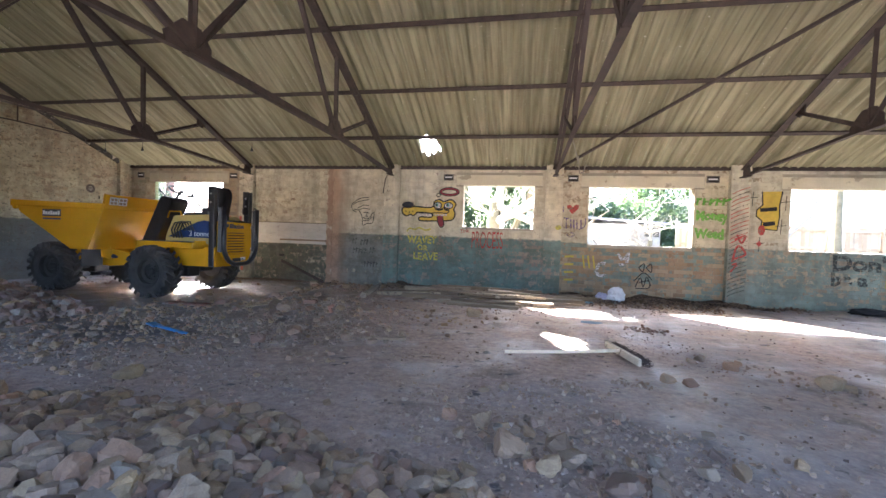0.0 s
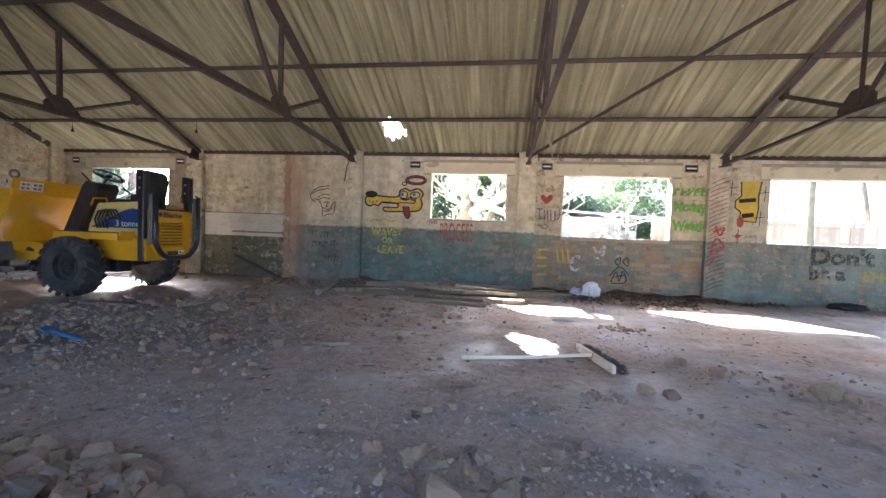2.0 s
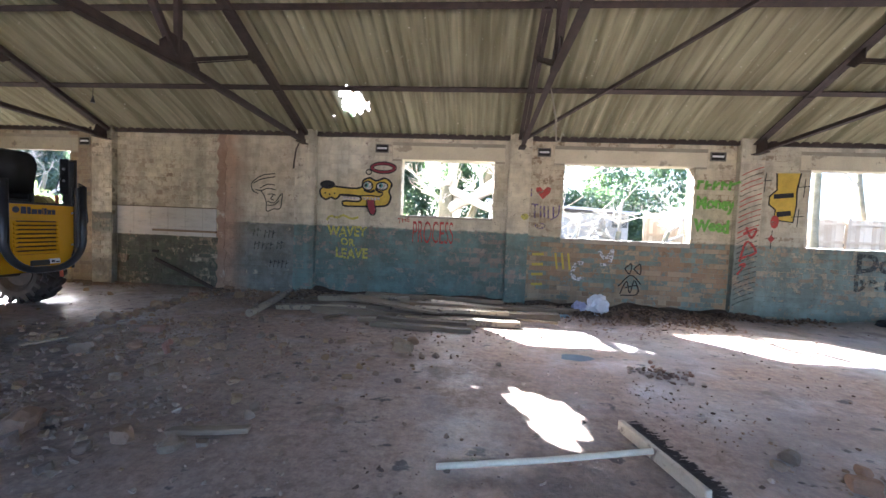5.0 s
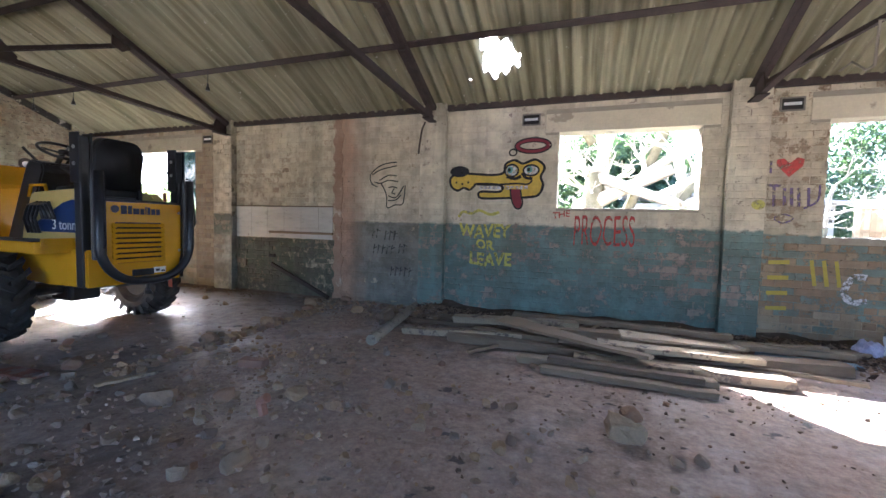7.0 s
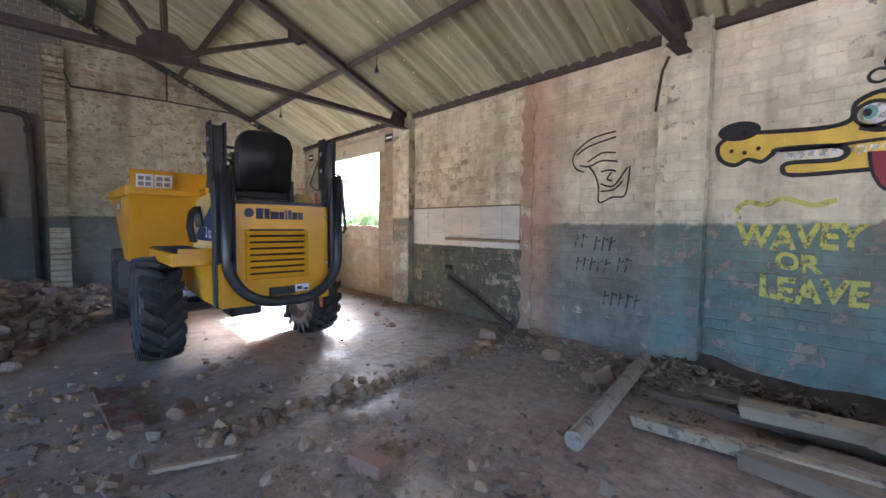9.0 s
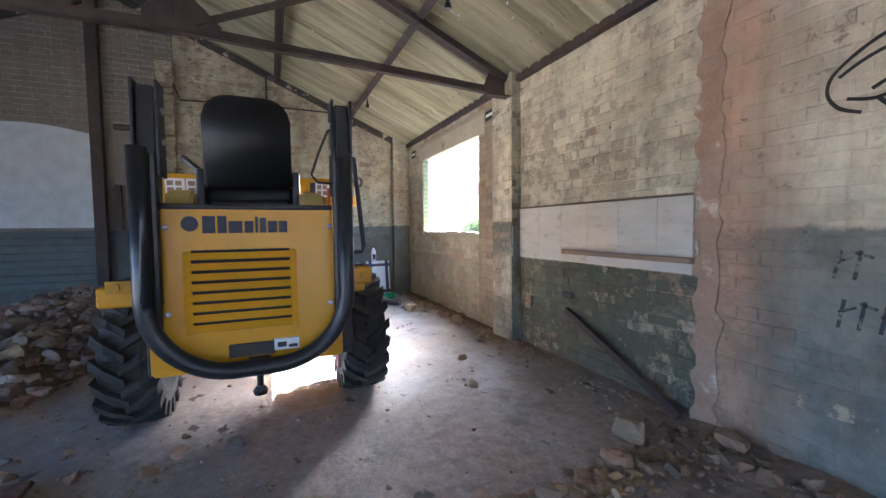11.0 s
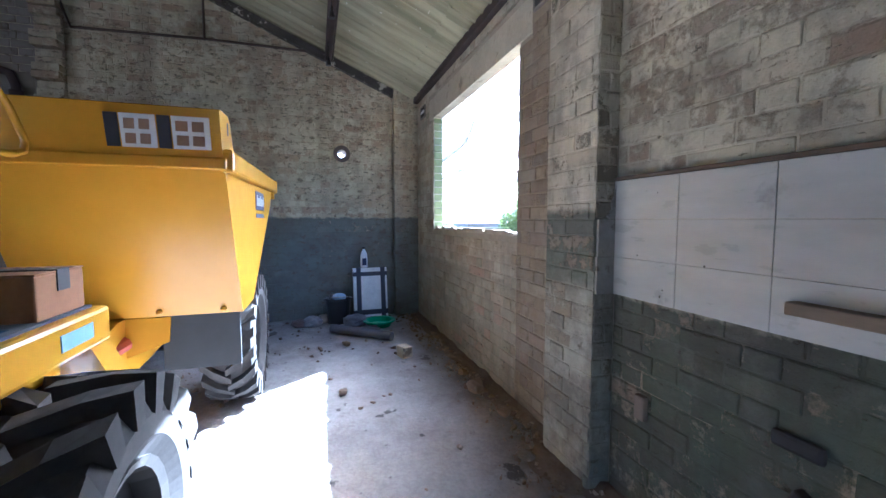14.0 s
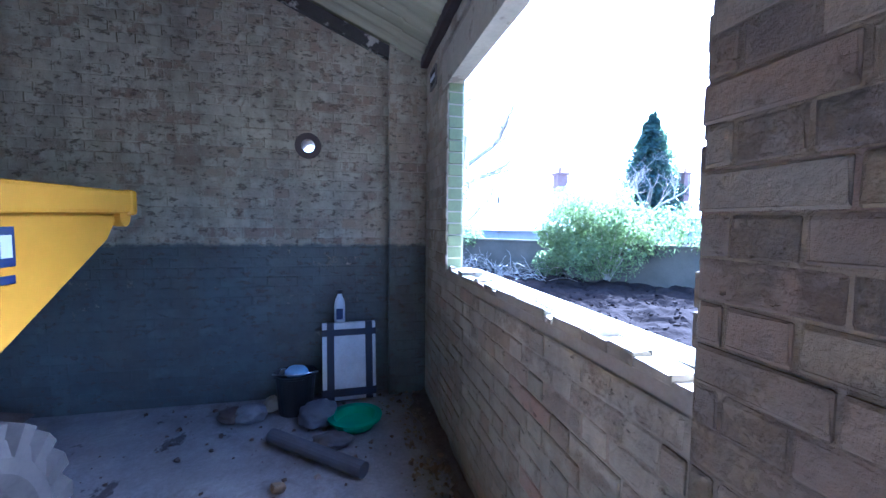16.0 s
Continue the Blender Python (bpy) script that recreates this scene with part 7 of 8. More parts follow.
GREY = "weathered grey plank in a heap of old timber"
PALE = "pale splintered plank in a heap of old timber"
for p, q, w, h, mat, lab, tw in (
        ((-2.75, 9.85, 0.04), (1.0, 10.05, 0.05), 0.15, 0.05, WOOD_OLD, GREY, 4), ((-2.5, 9.55, 0.12), (-1.2, 9.72, 0.14), 0.16, 0.07, WOOD_BUFF, PALE, 0),
        ((-1.6, 9.6, 0.11), (1.15, 9.85, 0.08), 0.14, 0.05, WOOD_OLD, GREY, 6), ((-2.3, 9.3, 0.03), (0.3, 9.45, 0.04), 0.18, 0.05, WOOD_OLD, GREY, 0),
        ((-2.4, 9.1, 0.05), (-0.9, 9.0, 0.05), 0.14, 0.08, WOOD_OLD, GREY, 3), ((-1.95, 9.45, 0.19), (-0.6, 8.85, 0.13), 0.2, 0.03, WOOD_OLD, GREY, 22),
        ((-1.0, 9.1, 0.14), (0.25, 9.15, 0.13), 0.16, 0.045, WOOD_BUFF, PALE, 8), ((-1.2, 8.9, 0.04), (0.35, 8.98, 0.04), 0.2, 0.07, WOOD_BUFF, PALE, 0),
        ((-1.65, 8.75, 0.035), (-0.2, 8.7, 0.035), 0.12, 0.06, WOOD_OLD, GREY, 0), ((-1.45, 8.55, 0.03), (-0.25, 8.5, 0.03), 0.1, 0.05, WOOD_OLD, GREY, 0),
        ((-1.4, 8.66, 0.085), (-0.3, 8.62, 0.08), 0.09, 0.04, WOOD_OLD, GREY, 0), ((-0.8, 9.3, 0.2), (0.15, 9.38, 0.16), 0.18, 0.02, WOOD_PALE, PALE, 15),
        ((0.1, 9.35, 0.05), (0.95, 9.5, 0.05), 0.17, 0.09, WOOD_OLD, GREY, 0), ((0.75, 9.85, 0.06), (1.4, 10.05, 0.05), 0.13, 0.07, WOOD_OLD, GREY, 0),
        ((-3.05, 9.6, 0.03), (-1.9, 9.62, 0.05), 0.07, 0.05, WOOD_OLD, GREY, 0), ((-1.9, 9.9, 0.16), (0.2, 9.75, 0.17), 0.1, 0.05, WOOD_OLD, GREY, 4),
        ((-2.2, 9.25, 0.09), (-1.35, 9.2, 0.1), 0.12, 0.06, WOOD_OLD, GREY, 0), ((0.4, 9.75, 0.025), (1.15, 9.72, 0.025), 0.12, 0.03, plain("blue-grey painted wood", (0.16, 0.24, 0.28)), "blue-grey painted board end in a heap of timber", 0)):
    plank(p, q, w, h, mat, lab, tw)
bm = bmesh.new()
tube(bm, [(-3.02, 8.6, 0.055), (-3.09, 9.1, 0.06), (-3.19, 9.7, 0.06), (-3.28, 10.26, 0.07)], [0.052, 0.05, 0.052, 0.047], 12)
tagged(part("pole", bm, WOOD_GREY, smooth=False), "grey fallen round pole lying across the rubble", "pole")
plank((-2.92, 9.1, 0.05), (-1.5, 9.22, 0.1), 0.09, 0.06, WOOD_BUFF, "buff batten lying on the floor", 0)
plank((-1.88, 5.88, 0.02), (-1.47, 5.98, 0.02), 0.06, 0.03, WOOD_OLD, "short dirty batten on the floor", 0)
plank((-5.5, 6.9, 0.02), (-4.75, 6.95, 0.02), 0.15, 0.03, surface("rust-red board", (0.1, 0.055, 0.042), (0.2, 0.1, 0.075), 0.95, scale=9, fine=50, relief=0.5, wear=(0.16, 0.13, 0.11), wear_at=0.52), "rusty reddish board lying in the rubble", 0)
plank((-4.18, 7.0, 0.03), (-4.07, 7.32, 0.03), 0.035, 0.02, WOOD_BUFF, "thin pale lath on the floor", 0)

for k in range(12):
    x, y, a = rng.uniform(-2.3, 0.7), rng.uniform(8.7, 9.9), rng.gauss(0.1, 0.5)
    l = rng.uniform(0.2, 0.6)
    plank((x - l * math.cos(a), y - l * math.sin(a), 0.03), (x + l * math.cos(a), y + l * math.sin(a), rng.uniform(0.03, 0.2)), rng.uniform(0.04, 0.09), 0.03, WOOD_OLD, GREY, rng.uniform(-10, 10))

# broom
broom = thing("broom", (0.3, 5.95, 0), "wide wooden broom with dark bristles lying on the floor", "broom")
bm = bmesh.new()
tube(bm, [(-0.36, 5.77, 0.03), (0.2, 5.89, 0.045), (0.79, 6.02, 0.075)], 0.016, 10)
part("handle", bm, plain("worn pale wood", (0.72, 0.62, 0.45)), broom, "pale round wooden handle", smooth=True)
bm = bmesh.new()
beam(bm, (0.715, 6.33, 0.06), (0.88, 5.67, 0.06), 0.035, 0.07, bevel=0.008)
part("head", bm, WOOD_PALE, broom, "pale wooden broom head")
verts, faces = [], []
for k in range(700):
    t = rng.random()
    a = Vector((0.735 + 0.165 * t + rng.uniform(-0.005, 0.015), 6.32 - 0.64 * t, rng.uniform(0.03, 0.09)))
    b = a + Vector((0.075 + rng.uniform(-0.01, 0.02), 0.012 + rng.uniform(-0.01, 0.01), rng.uniform(-0.025, 0.01)))
    b.z = max(0.006, b.z)
    n = len(verts)
    verts += [a + Vector((0, 0.002, 0)), a - Vector((0, 0.002, 0)), b - Vector((0, 0.0015, 0.002)), b + Vector((0, 0.0015, 0.002))]
    faces.append((n, n + 1, n + 2, n + 3))
from_lists("bristles", [v - Vector((0.3, 5.95, 0)) for v in verts], faces, plain("dark brown bristle", (0.06, 0.04, 0.03), 0.9), broom, "dark brown bristles")

# bright blue pipe clip
bm = bmesh.new()
beam(bm, (-4.38, 5.57, 0.05), (-3.7, 5.38, 0.03), 0.035, 0.03, bevel=0.008)
beam(bm, (-4.4, 5.6, 0.05), (-4.2, 5.5, 0.05), 0.09, 0.02, bevel=0.006)
tagged(part("blue_pole", bm, plain("bright blue plastic", (0.01, 0.13, 0.33), 0.4)), "bright blue plastic pole lying in the rubble", "pole")
# crushed blue bag and small litter
def crumple(name, x, y, rx, ry, h, material, label, category, seed=0, fine=4):
    bm = bmesh.new()
    bmesh.ops.create_icosphere(bm, subdivisions=fine, radius=1)
    for v in bm.verts:
        d = v.co.normalized()
        k = 1 + (0.28 if fine > 3 else 0.5) * noise.noise(d * 2.2 + Vector((seed, 0, 0))) + 0.16 * abs(noise.noise(d * 6 + Vector((0, seed, 0))))
        v.co = Vector((x + d.x * rx * k, y + d.y * ry * k, max(0.002, h * 0.45 + d.z * h * 0.55 * k)))
        v.co.z += floor_z(x, y) - 0.002
    return tagged(part(name, bm, material, smooth=fine > 3), label, category)


crumple("plastic_bag", 1.62, 10.03, 0.15, 0.11, 0.3, plain("white bag plastic", (0.72, 0.74, 0.8), 0.35), "full white plastic bag slumped by the wall", "bag", 3, 3)
crumple("plastic_bag", 1.36, 10.06, 0.1, 0.08, 0.17, plain("lilac bag plastic", (0.42, 0.42, 0.6), 0.35), "small crumpled lilac plastic bag by the wall", "bag", 7, 3)
bm = bmesh.new()
rows = []
for j in range(7):
    rows.append([])
    for i in range(26):
        a = 2 * math.pi * i / 26
        q = j / 6 * (1 + 0.4 * noise.noise(Vector((math.cos(a) * 1.6, math.sin(a) * 1.6, 5))))
        x, y = 0.8 + 0.17 * q * math.cos(a), 7.82 + 0.1 * q * math.sin(a)
        rows[-1].append(bm.verts.new((x, y, floor_z(x, y) + 0.003 + 0.022 * max(0, 0.3 + noise.noise(Vector((x * 14, y * 14, 2)))) * (1 - j / 6.5))))
for r0, r1 in zip(rows, rows[1:]):
    for i in range(26):
        bm.faces.new((r0[i], r0[(i + 1) % 26], r1[(i + 1) % 26], r1[i]))
tagged(part("cloth", bm, plain("faded blue cloth", (0.07, 0.105, 0.145), 0.9), smooth=True), "flat faded blue cloth on the floor", "cloth")
heap("clay_crumbs", [(rng.gauss(1.45, 0.12), rng.gauss(7.5, 0.1), 0.012, rng.uniform(0.015, 0.06)) for k in range(60)], CLAY, "crushed reddish brick crumbs on the floor", "rubble", ROUND)
crumple("rag", 5.9, 10.15, 0.3, 0.12, 0.12, plain("black cloth", (0.015, 0.015, 0.018), 0.9), "crumpled black rag at the foot of the wall", "cloth", 6)
crumple("rubbish", 6.75, 10.05, 0.16, 0.1, 0.12, plain("black rubber", (0.012, 0.012, 0.013), 0.7), "black rubbish at the foot of the wall", "rubbish", 8)
# bent red offcut and a cup-sized pale block near the path
bm = bmesh.new()
tube(bm, [(-2.92, 7.14, 0.0), (-2.94, 7.14, 0.08), (-2.89, 7.14, 0.11)], 0.03, 8)
tagged(part("pipe_offcut", bm, plain("terracotta pipe", (0.25, 0.12, 0.08))), "broken terracotta pipe piece standing on the floor", "pipe")

# ---------------------------------------------------------------- by the gable
case = thing("flat_case", (-10.03, 9.76, 0), "white panel crate edged in dark tape leaning on the gable", "crate")
tiltm = Matrix.Translation((-9.99, 9.76, 0.03)) @ pose(0, 0, 0, 0, -7, 3)


def tilted(name, y0, y1, z0, z1, x0, x1, mat, parent, bevel=0.004):
    bm = bmesh.new()
    box(bm, x0, x1, y0, y1, z0, z1, bevel)
    bmesh.ops.transform(bm, matrix=tiltm, verts=bm.verts)
    return part(name, bm, mat, parent)


tilted("panel", -0.2, 0.21, 0.0, 0.6, -0.06, 0.0, plain("white laminate", (0.66, 0.68, 0.7), 0.5), case)
TAPE = plain("dark navy tape", (0.03, 0.035, 0.06), 0.5)
for y0, y1, z0, z1 in ((-0.165, -0.11, -0.001, 0.602), (0.13, 0.185, -0.001, 0.602), (-0.203, 0.213, 0.5, 0.55), (-0.203, 0.213, 0.03, 0.09)):
    tilted("tape", y0, y1, z0, z1, -0.061, 0.003 + 0.001 * (z1 < 0.56), TAPE, case, 0.001)
bottle = thing("bottle", (-10.02, 9.69, 0.63), "white plastic bottle with a blue label on the crate", "bottle")
bm = bmesh.new()
revolve(bm, [(0.038, 0.0), (0.042, 0.01), (0.042, 0.13), (0.036, 0.17), (0.018, 0.21), (0.016, 0.225)], (-10.075, 9.69, 0.632), "z", 18)
part("body", bm, plain("white bottle plastic", (0.74, 0.75, 0.78), 0.35), bottle, smooth=True)
bm = bmesh.new()
revolve(bm, [(0.019, 0.0), (0.019, 0.03)], (-10.075, 9.69, 0.857), "z", 14)
part("cap", bm, BLACK_PAINT, bottle)
bm = bmesh.new()
box(bm, -10.034, -10.031, 9.665, 9.715, 0.66, 0.745, 0.0)
part("label", bm, DECAL_BLUE, bottle, "navy label")
bucket = thing("bucket", (-9.95, 9.37, 0), "black plastic bucket full of rubbish by the gable", "bucket")
bm = bmesh.new()
revolve(bm, [(0.12, 0.0), (0.145, 0.28), (0.155, 0.285), (0.155, 0.3), (0.14, 0.3), (0.13, 0.2), (0.02, 0.19)], (-9.95, 9.37, 0.0), "z", 24)
part("body", bm, plain("black bucket plastic", (0.012, 0.012, 0.014), 0.45), bucket, smooth=False)
bm = bmesh.new()
tube(bm, [(-9.95, 9.21, 0.29), (-9.85, 9.25, 0.32), (-9.79, 9.37, 0.33), (-9.85, 9.49, 0.32), (-9.95, 9.53, 0.29)], 0.006, 6)
part("bail", bm, CHROME, bucket)
bm = bmesh.new()
bmesh.ops.create_uvsphere(bm, u_segments=14, v_segments=8, radius=1)
for v in bm.verts:
    v.co = Vector((-9.93 + v.co.x * 0.07, 9.38 + v.co.y * 0.085, 0.3 + max(-0.2, v.co.z) * 0.055 + 0.006 * noise.noise(v.co * 4)))
tagged(part("dust_mask", bm, plain("pale blue mask cloth", (0.4, 0.56, 0.74), 0.8), smooth=True), "pale blue dust mask on top of a bucket", "mask")
bm = bmesh.new()
beam(bm, (-10.0, 9.26, 0.27), (-9.85, 9.3, 0.36), 0.03, 0.006)
tagged(part("paper_strip", bm, DECAL), "pale strip of card sticking out of a bucket", "card")
lid = thing("plastic_tray", (-9.62, 9.8, 0), "shallow round green plastic tray on the floor", "tray")
bm = bmesh.new()
revolve(bm, [(0.13, 0.0), (0.15, 0.05), (0.185, 0.06), (0.185, 0.072), (0.145, 0.07), (0.125, 0.02), (0.01, 0.018)], (-9.62, 9.8, 0.012), "z", 28)
part("body", bm, plain("green plastic", (0.01, 0.3, 0.14), 0.4), lid, smooth=False)
bm = bmesh.new()
box(bm, -9.49, -9.44, 9.72, 9.85, 0.05, 0.075, 0.008)
part("handle", bm, plain("dark green plastic", (0.01, 0.18, 0.1), 0.4), lid)
bm = bmesh.new()
tube(bm, [(-9.5, 9.28, 0.055), (-9.02, 9.84, 0.05)], 0.045, 16)
tagged(part("tube_roll", bm, plain("grey felt roll", (0.1, 0.1, 0.115), 0.9), smooth=False), "grey roofing felt roll lying on the floor", "roll")
for x, y, rx, ry, h, c, s in ((-9.75, 9.55, 0.16, 0.13, 0.12, (0.16, 0.16, 0.18), 2), (-9.85, 9.08, 0.08, 0.1, 0.12, (0.2, 0.19, 0.2), 4), (-9.4, 9.65, 0.09, 0.12, 0.07, (0.12, 0.1, 0.09), 7), (-9.9, 8.95, 0.1, 0.1, 0.08, (0.1, 0.07, 0.06), 12), (-10.0, 9.2, 0.06, 0.06, 0.1, (0.5, 0.45, 0.36), 13)):
    crumple("rubbish", x, y, rx, ry, h, plain("rubbish film", c, 0.6), "crumpled rubbish on the floor by the gable", "rubbish", s)
for k in range(30):
    x, y = rng.uniform(-10.0, -6.8), 10.33 - abs(rng.gauss(0, 0.07))
    stone(x, y, 0.012, rng.uniform(0.02, 0.06), "small mortar crumb at the wall foot", k % 16)

# ---------------------------------------------------------------- outside
SOIL = surface("churned dark soil", (0.014, 0.011, 0.01), (0.04, 0.032, 0.028), 0.95, scale=2.5, fine=25, relief=0.9, depth=0.03)
BARK = surface("mossy tree bark", (0.12, 0.11, 0.07), (0.22, 0.19, 0.13), 0.95, scale=5, fine=40, relief=0.8, depth=0.02)
TWIG = surface("pale bare twigs", (0.32, 0.28, 0.22), (0.48, 0.43, 0.35), 0.9, scale=5, fine=40, relief=0.3)
def leaf_stuff(name, a, b):
    """Thin leaves that let some sunlight through."""
    m, t, p = nodes_of(name)
    c = mixed(t, math_node(t, "ADD", math_node(t, "MULTIPLY", piece_random(t), 0.7), math_node(t, "MULTIPLY", noise_at(t, 1.5, 4, 0.6), 0.4)), a, b)
    t.links.new(c, p.inputs["Base Color"])
    p.inputs["Roughness"].default_value = 0.5
    tr = t.nodes.new("ShaderNodeBsdfTranslucent")
    t.links.new(mixed(t, 0.4, c, (0.3, 0.4, 0.1)), tr.inputs["Color"])
    mix = t.nodes.new("ShaderNodeMixShader")
    mix.inputs[0].default_value = 0.48
    t.links.new(p.outputs[0], mix.inputs[1])
    t.links.new(tr.outputs[0], mix.inputs[2])
    t.links.new(mix.outputs[0], t.nodes["Material Output"].inputs["Surface"])
    return m


LEAFY = leaf_stuff("sunlit evergreen leaves", (0.1, 0.13, 0.045), (0.2, 0.23, 0.1))
IVY = leaf_stuff("glossy evergreen leaves", (0.04, 0.08, 0.03), (0.1, 0.16, 0.06))
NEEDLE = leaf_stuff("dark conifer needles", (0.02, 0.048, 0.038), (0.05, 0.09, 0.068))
# needles paler and bluer than NEEDLE; haze over the distant conifer put into colour
SPRUCE_HAZED = leaf_stuff("spruce needles lightened for haze", (0.04, 0.075, 0.07), (0.09, 0.13, 0.12))
FENCE_WOOD = surface("orange-brown fence boards", (0.42, 0.3, 0.18), (0.56, 0.43, 0.28), 0.85, scale=3, fine=40, relief=0.3, vary=0.5)
RENDER = surface("grey rendered garden wall", (0.085, 0.078, 0.058), (0.13, 0.12, 0.09), 0.95, scale=2, fine=40, relief=0.3)
HOUSE_WALL = surface("pale house render", (0.42, 0.4, 0.36), (0.56, 0.53, 0.47), 0.9, scale=2, fine=30, relief=0.2)
# slate lightened; haze over the far roofs is put into its colour
SLATE = surface("slate roof tiles", (0.26, 0.26, 0.28), (0.42, 0.42, 0.44), 0.42, scale=3, fine=30, relief=0.3, vary=0.5)
CHIMNEY = surface("chimney brick", (0.3, 0.17, 0.12), (0.38, 0.24, 0.18), 0.9, scale=4, fine=40, relief=0.3)

bm = bmesh.new()
rings = [0, 4, 7, 10, 14, 20, 30, 60, 200, 900]
n = 72
prev = None
for R in rings[1:]:
    row = []
    for k in range(n):
        a = 2 * math.pi * k / n
        x, y = 0.3 + (R + 11) * math.cos(a), 6 + (R + 5) * math.sin(a)
        row.append(bm.verts.new((x, y, -0.12 + (0.06 * noise.noise(Vector((x * 0.6, y * 0.6, 1))) if R < 40 else -0.2))))
    if prev:
        for k in range(n):
            bm.faces.new((prev[k], prev[(k + 1) % n], row[(k + 1) % n], row[k]))
    else:
        c = bm.verts.new((0.3, 6, -0.25))
        for k in range(n):
            bm.faces.new((c, row[k], row[(k + 1) % n]))
    prev = row
tagged(part("ground", recalc(bm), SOIL, smooth=True), "bare churned soil round the shed", "ground", kind="structure")
# unseen pale slab added to throw daylight up into the shed
bm = bmesh.new()
box(bm, -16, 16, -14, 1.56, -0.3, -0.03)
tagged(part("yard", bm, surface("pale bounce slab", (0.42, 0.35, 0.28), (0.54, 0.46, 0.38), 0.95, scale=3, fine=40, relief=0.6)), "unseen pale yard added to bounce daylight into the shed", "yard", kind="structure")
# furrows and clods of soil beyond the end window
bm = bmesh.new()
nx, ny = 170, 80
bed = []
for j in range(ny + 1):
    bed.append([])
    for i in range(nx + 1):
        x, y = -21 + 16.5 * i / nx, 10.68 + 7.5 * j / ny
        h = 0.11 * noise.noise(Vector((x * 0.9, y * 0.9, 41))) + 0.1 * noise.noise(Vector((x * 2.3, y * 2.3, 43))) + 0.07 * noise.noise(Vector((x * 5.1, y * 5.1, 47)))
        edge = min(1.0, i / 8, (nx - i) / 8, j / 5, (ny - j) / 8)
        bed[-1].append(bm.verts.new((x, y, -0.16 + edge * (0.12 + h))))
for r0, r1 in zip(bed, bed[1:]):
    for i in range(nx):
        bm.faces.new((r0[i], r0[i + 1], r1[i + 1], r1[i]))
tagged(part("soil_bed", bm, SOIL), "rough turned dark soil beside the shed", "soil", kind="stuff")
spots = []
for k in range(3200):
    x, y = rng.uniform(-20, -5), rng.uniform(10.9, 17.5)
    s = 0.03 + 0.1 * rng.random() ** 3
    spots.append((x, y, -0.04 + 0.1 * noise.noise(Vector((x * 0.9, y * 0.9, 41))) + 0.1 * noise.noise(Vector((x * 2.3, y * 2.3, 43))) + s * 0.1, s))
heap("soil_clods", spots, SOIL, "clods of turned soil outside", "soil")


def tree(name, x, y, height, r, seed, label, spread=0.55, lean=(0, 0), depth=5, first=0.3, material=TWIG, bark=BARK):
    """A bare tree: a tapered trunk and limbs that fork down to twigs."""
    rr = random.Random(seed)
    t = thing(name, (x, y, -0.15), label, "tree", "bare trees")
    trunk, crown = bmesh.new(), bmesh.new()
    def grow(bm, p, d, length, rad, level):
        pts, rs, q = [p], [rad], p
        m = 4 if level < 2 else 3
        for i in range(m):
            d = (d + Vector((rr.uniform(-1, 1), rr.uniform(-1, 1), rr.uniform(-0.5, 0.8))) * 0.16).normalized()
            q = q + d * length / m
            pts.append(q)
            rs.append(rad * (1 - 0.35 * (i + 1) / m))
        tube(bm, pts, rs, 9 if level == 0 else 6 if level < 3 else 3, level < 2)
        if level >= depth:
            return
        for k in range(3):
            i = rr.randrange(1, m + 1) if level else rr.randrange(2, m + 1)
            side = Vector((rr.uniform(-1, 1), rr.uniform(-1, 1), rr.uniform(-0.25, 0.75))).normalized()
            grow(crown, pts[i], (d * (1 - spread) + side * spread).normalized(), length * rr.uniform(0.55, 0.8), rs[i] * rr.uniform(0.55, 0.8), level + 1)
    grow(trunk, Vector((x, y, -0.15)), Vector((lean[0], lean[1], 1)).normalized(), height * first, r, 0)
    part("trunk", trunk, bark, t, smooth=True)
    part("crown", crown, material, t, "bare twiggy crown", smooth=False)
    return t


def foliage(name, spots, count, size, material, label, category, seed, parent=None):
    """Leaves in clumps: spots are (x, y, z, rx, ry, rz)."""
    rr = random.Random(seed)
    verts, faces = [], []
    for k in range(count):
        x, y, z, rx, ry, rz = spots[rr.randrange(len(spots))]
        v = Vector((rr.gauss(0, 1), rr.gauss(0, 1), rr.gauss(0, 1))).normalized() * rr.random() ** 0.35
        c = Vector((x + v.x * rx, y + v.y * ry, max(-0.1, z + v.z * rz)))
        s = size * rr.uniform(0.5, 1.3)
        m = Matrix.Translation(c) @ Euler((rr.uniform(-1.2, 1.2), rr.uniform(-1.2, 1.2), rr.uniform(0, 6.3))).to_matrix().to_4x4()
        n = len(verts)
        verts += [m @ Vector(p) for p in ((-s, 0, 0), (0, -0.45 * s, 0.12 * s), (s, 0, 0), (0, 0.45 * s, 0.12 * s))]
        faces.append((n, n + 1, n + 2, n + 3))
    return tagged(from_lists(name, verts, faces, material, parent), label, category, kind="stuff" if parent is None else "")


# trees seen through the middle windows
mossy_tree = tree("tree", -1.13, 13.4, 12, 0.26, 5, "large bare mossy tree close to the shed", 0.62, (-0.03, 0.03), 6, 0.2)
bm = bmesh.new()
tube(bm, [(-1.1, 13.4, 2.75), (-1.5, 13.45, 3.35), (-2.22, 13.5, 4.27), (-2.76, 13.5, 5.07), (-3.3, 13.55, 6.0)], [0.085, 0.075, 0.062, 0.056, 0.045], 8)
part("limb", bm, BARK, mossy_tree, smooth=True)
tree("tree", -1.22, 13.6, 9, 0.11, 6, "slender leaning bare tree close to the shed", 0.45, (0.42, 0.02), 5, 0.55)
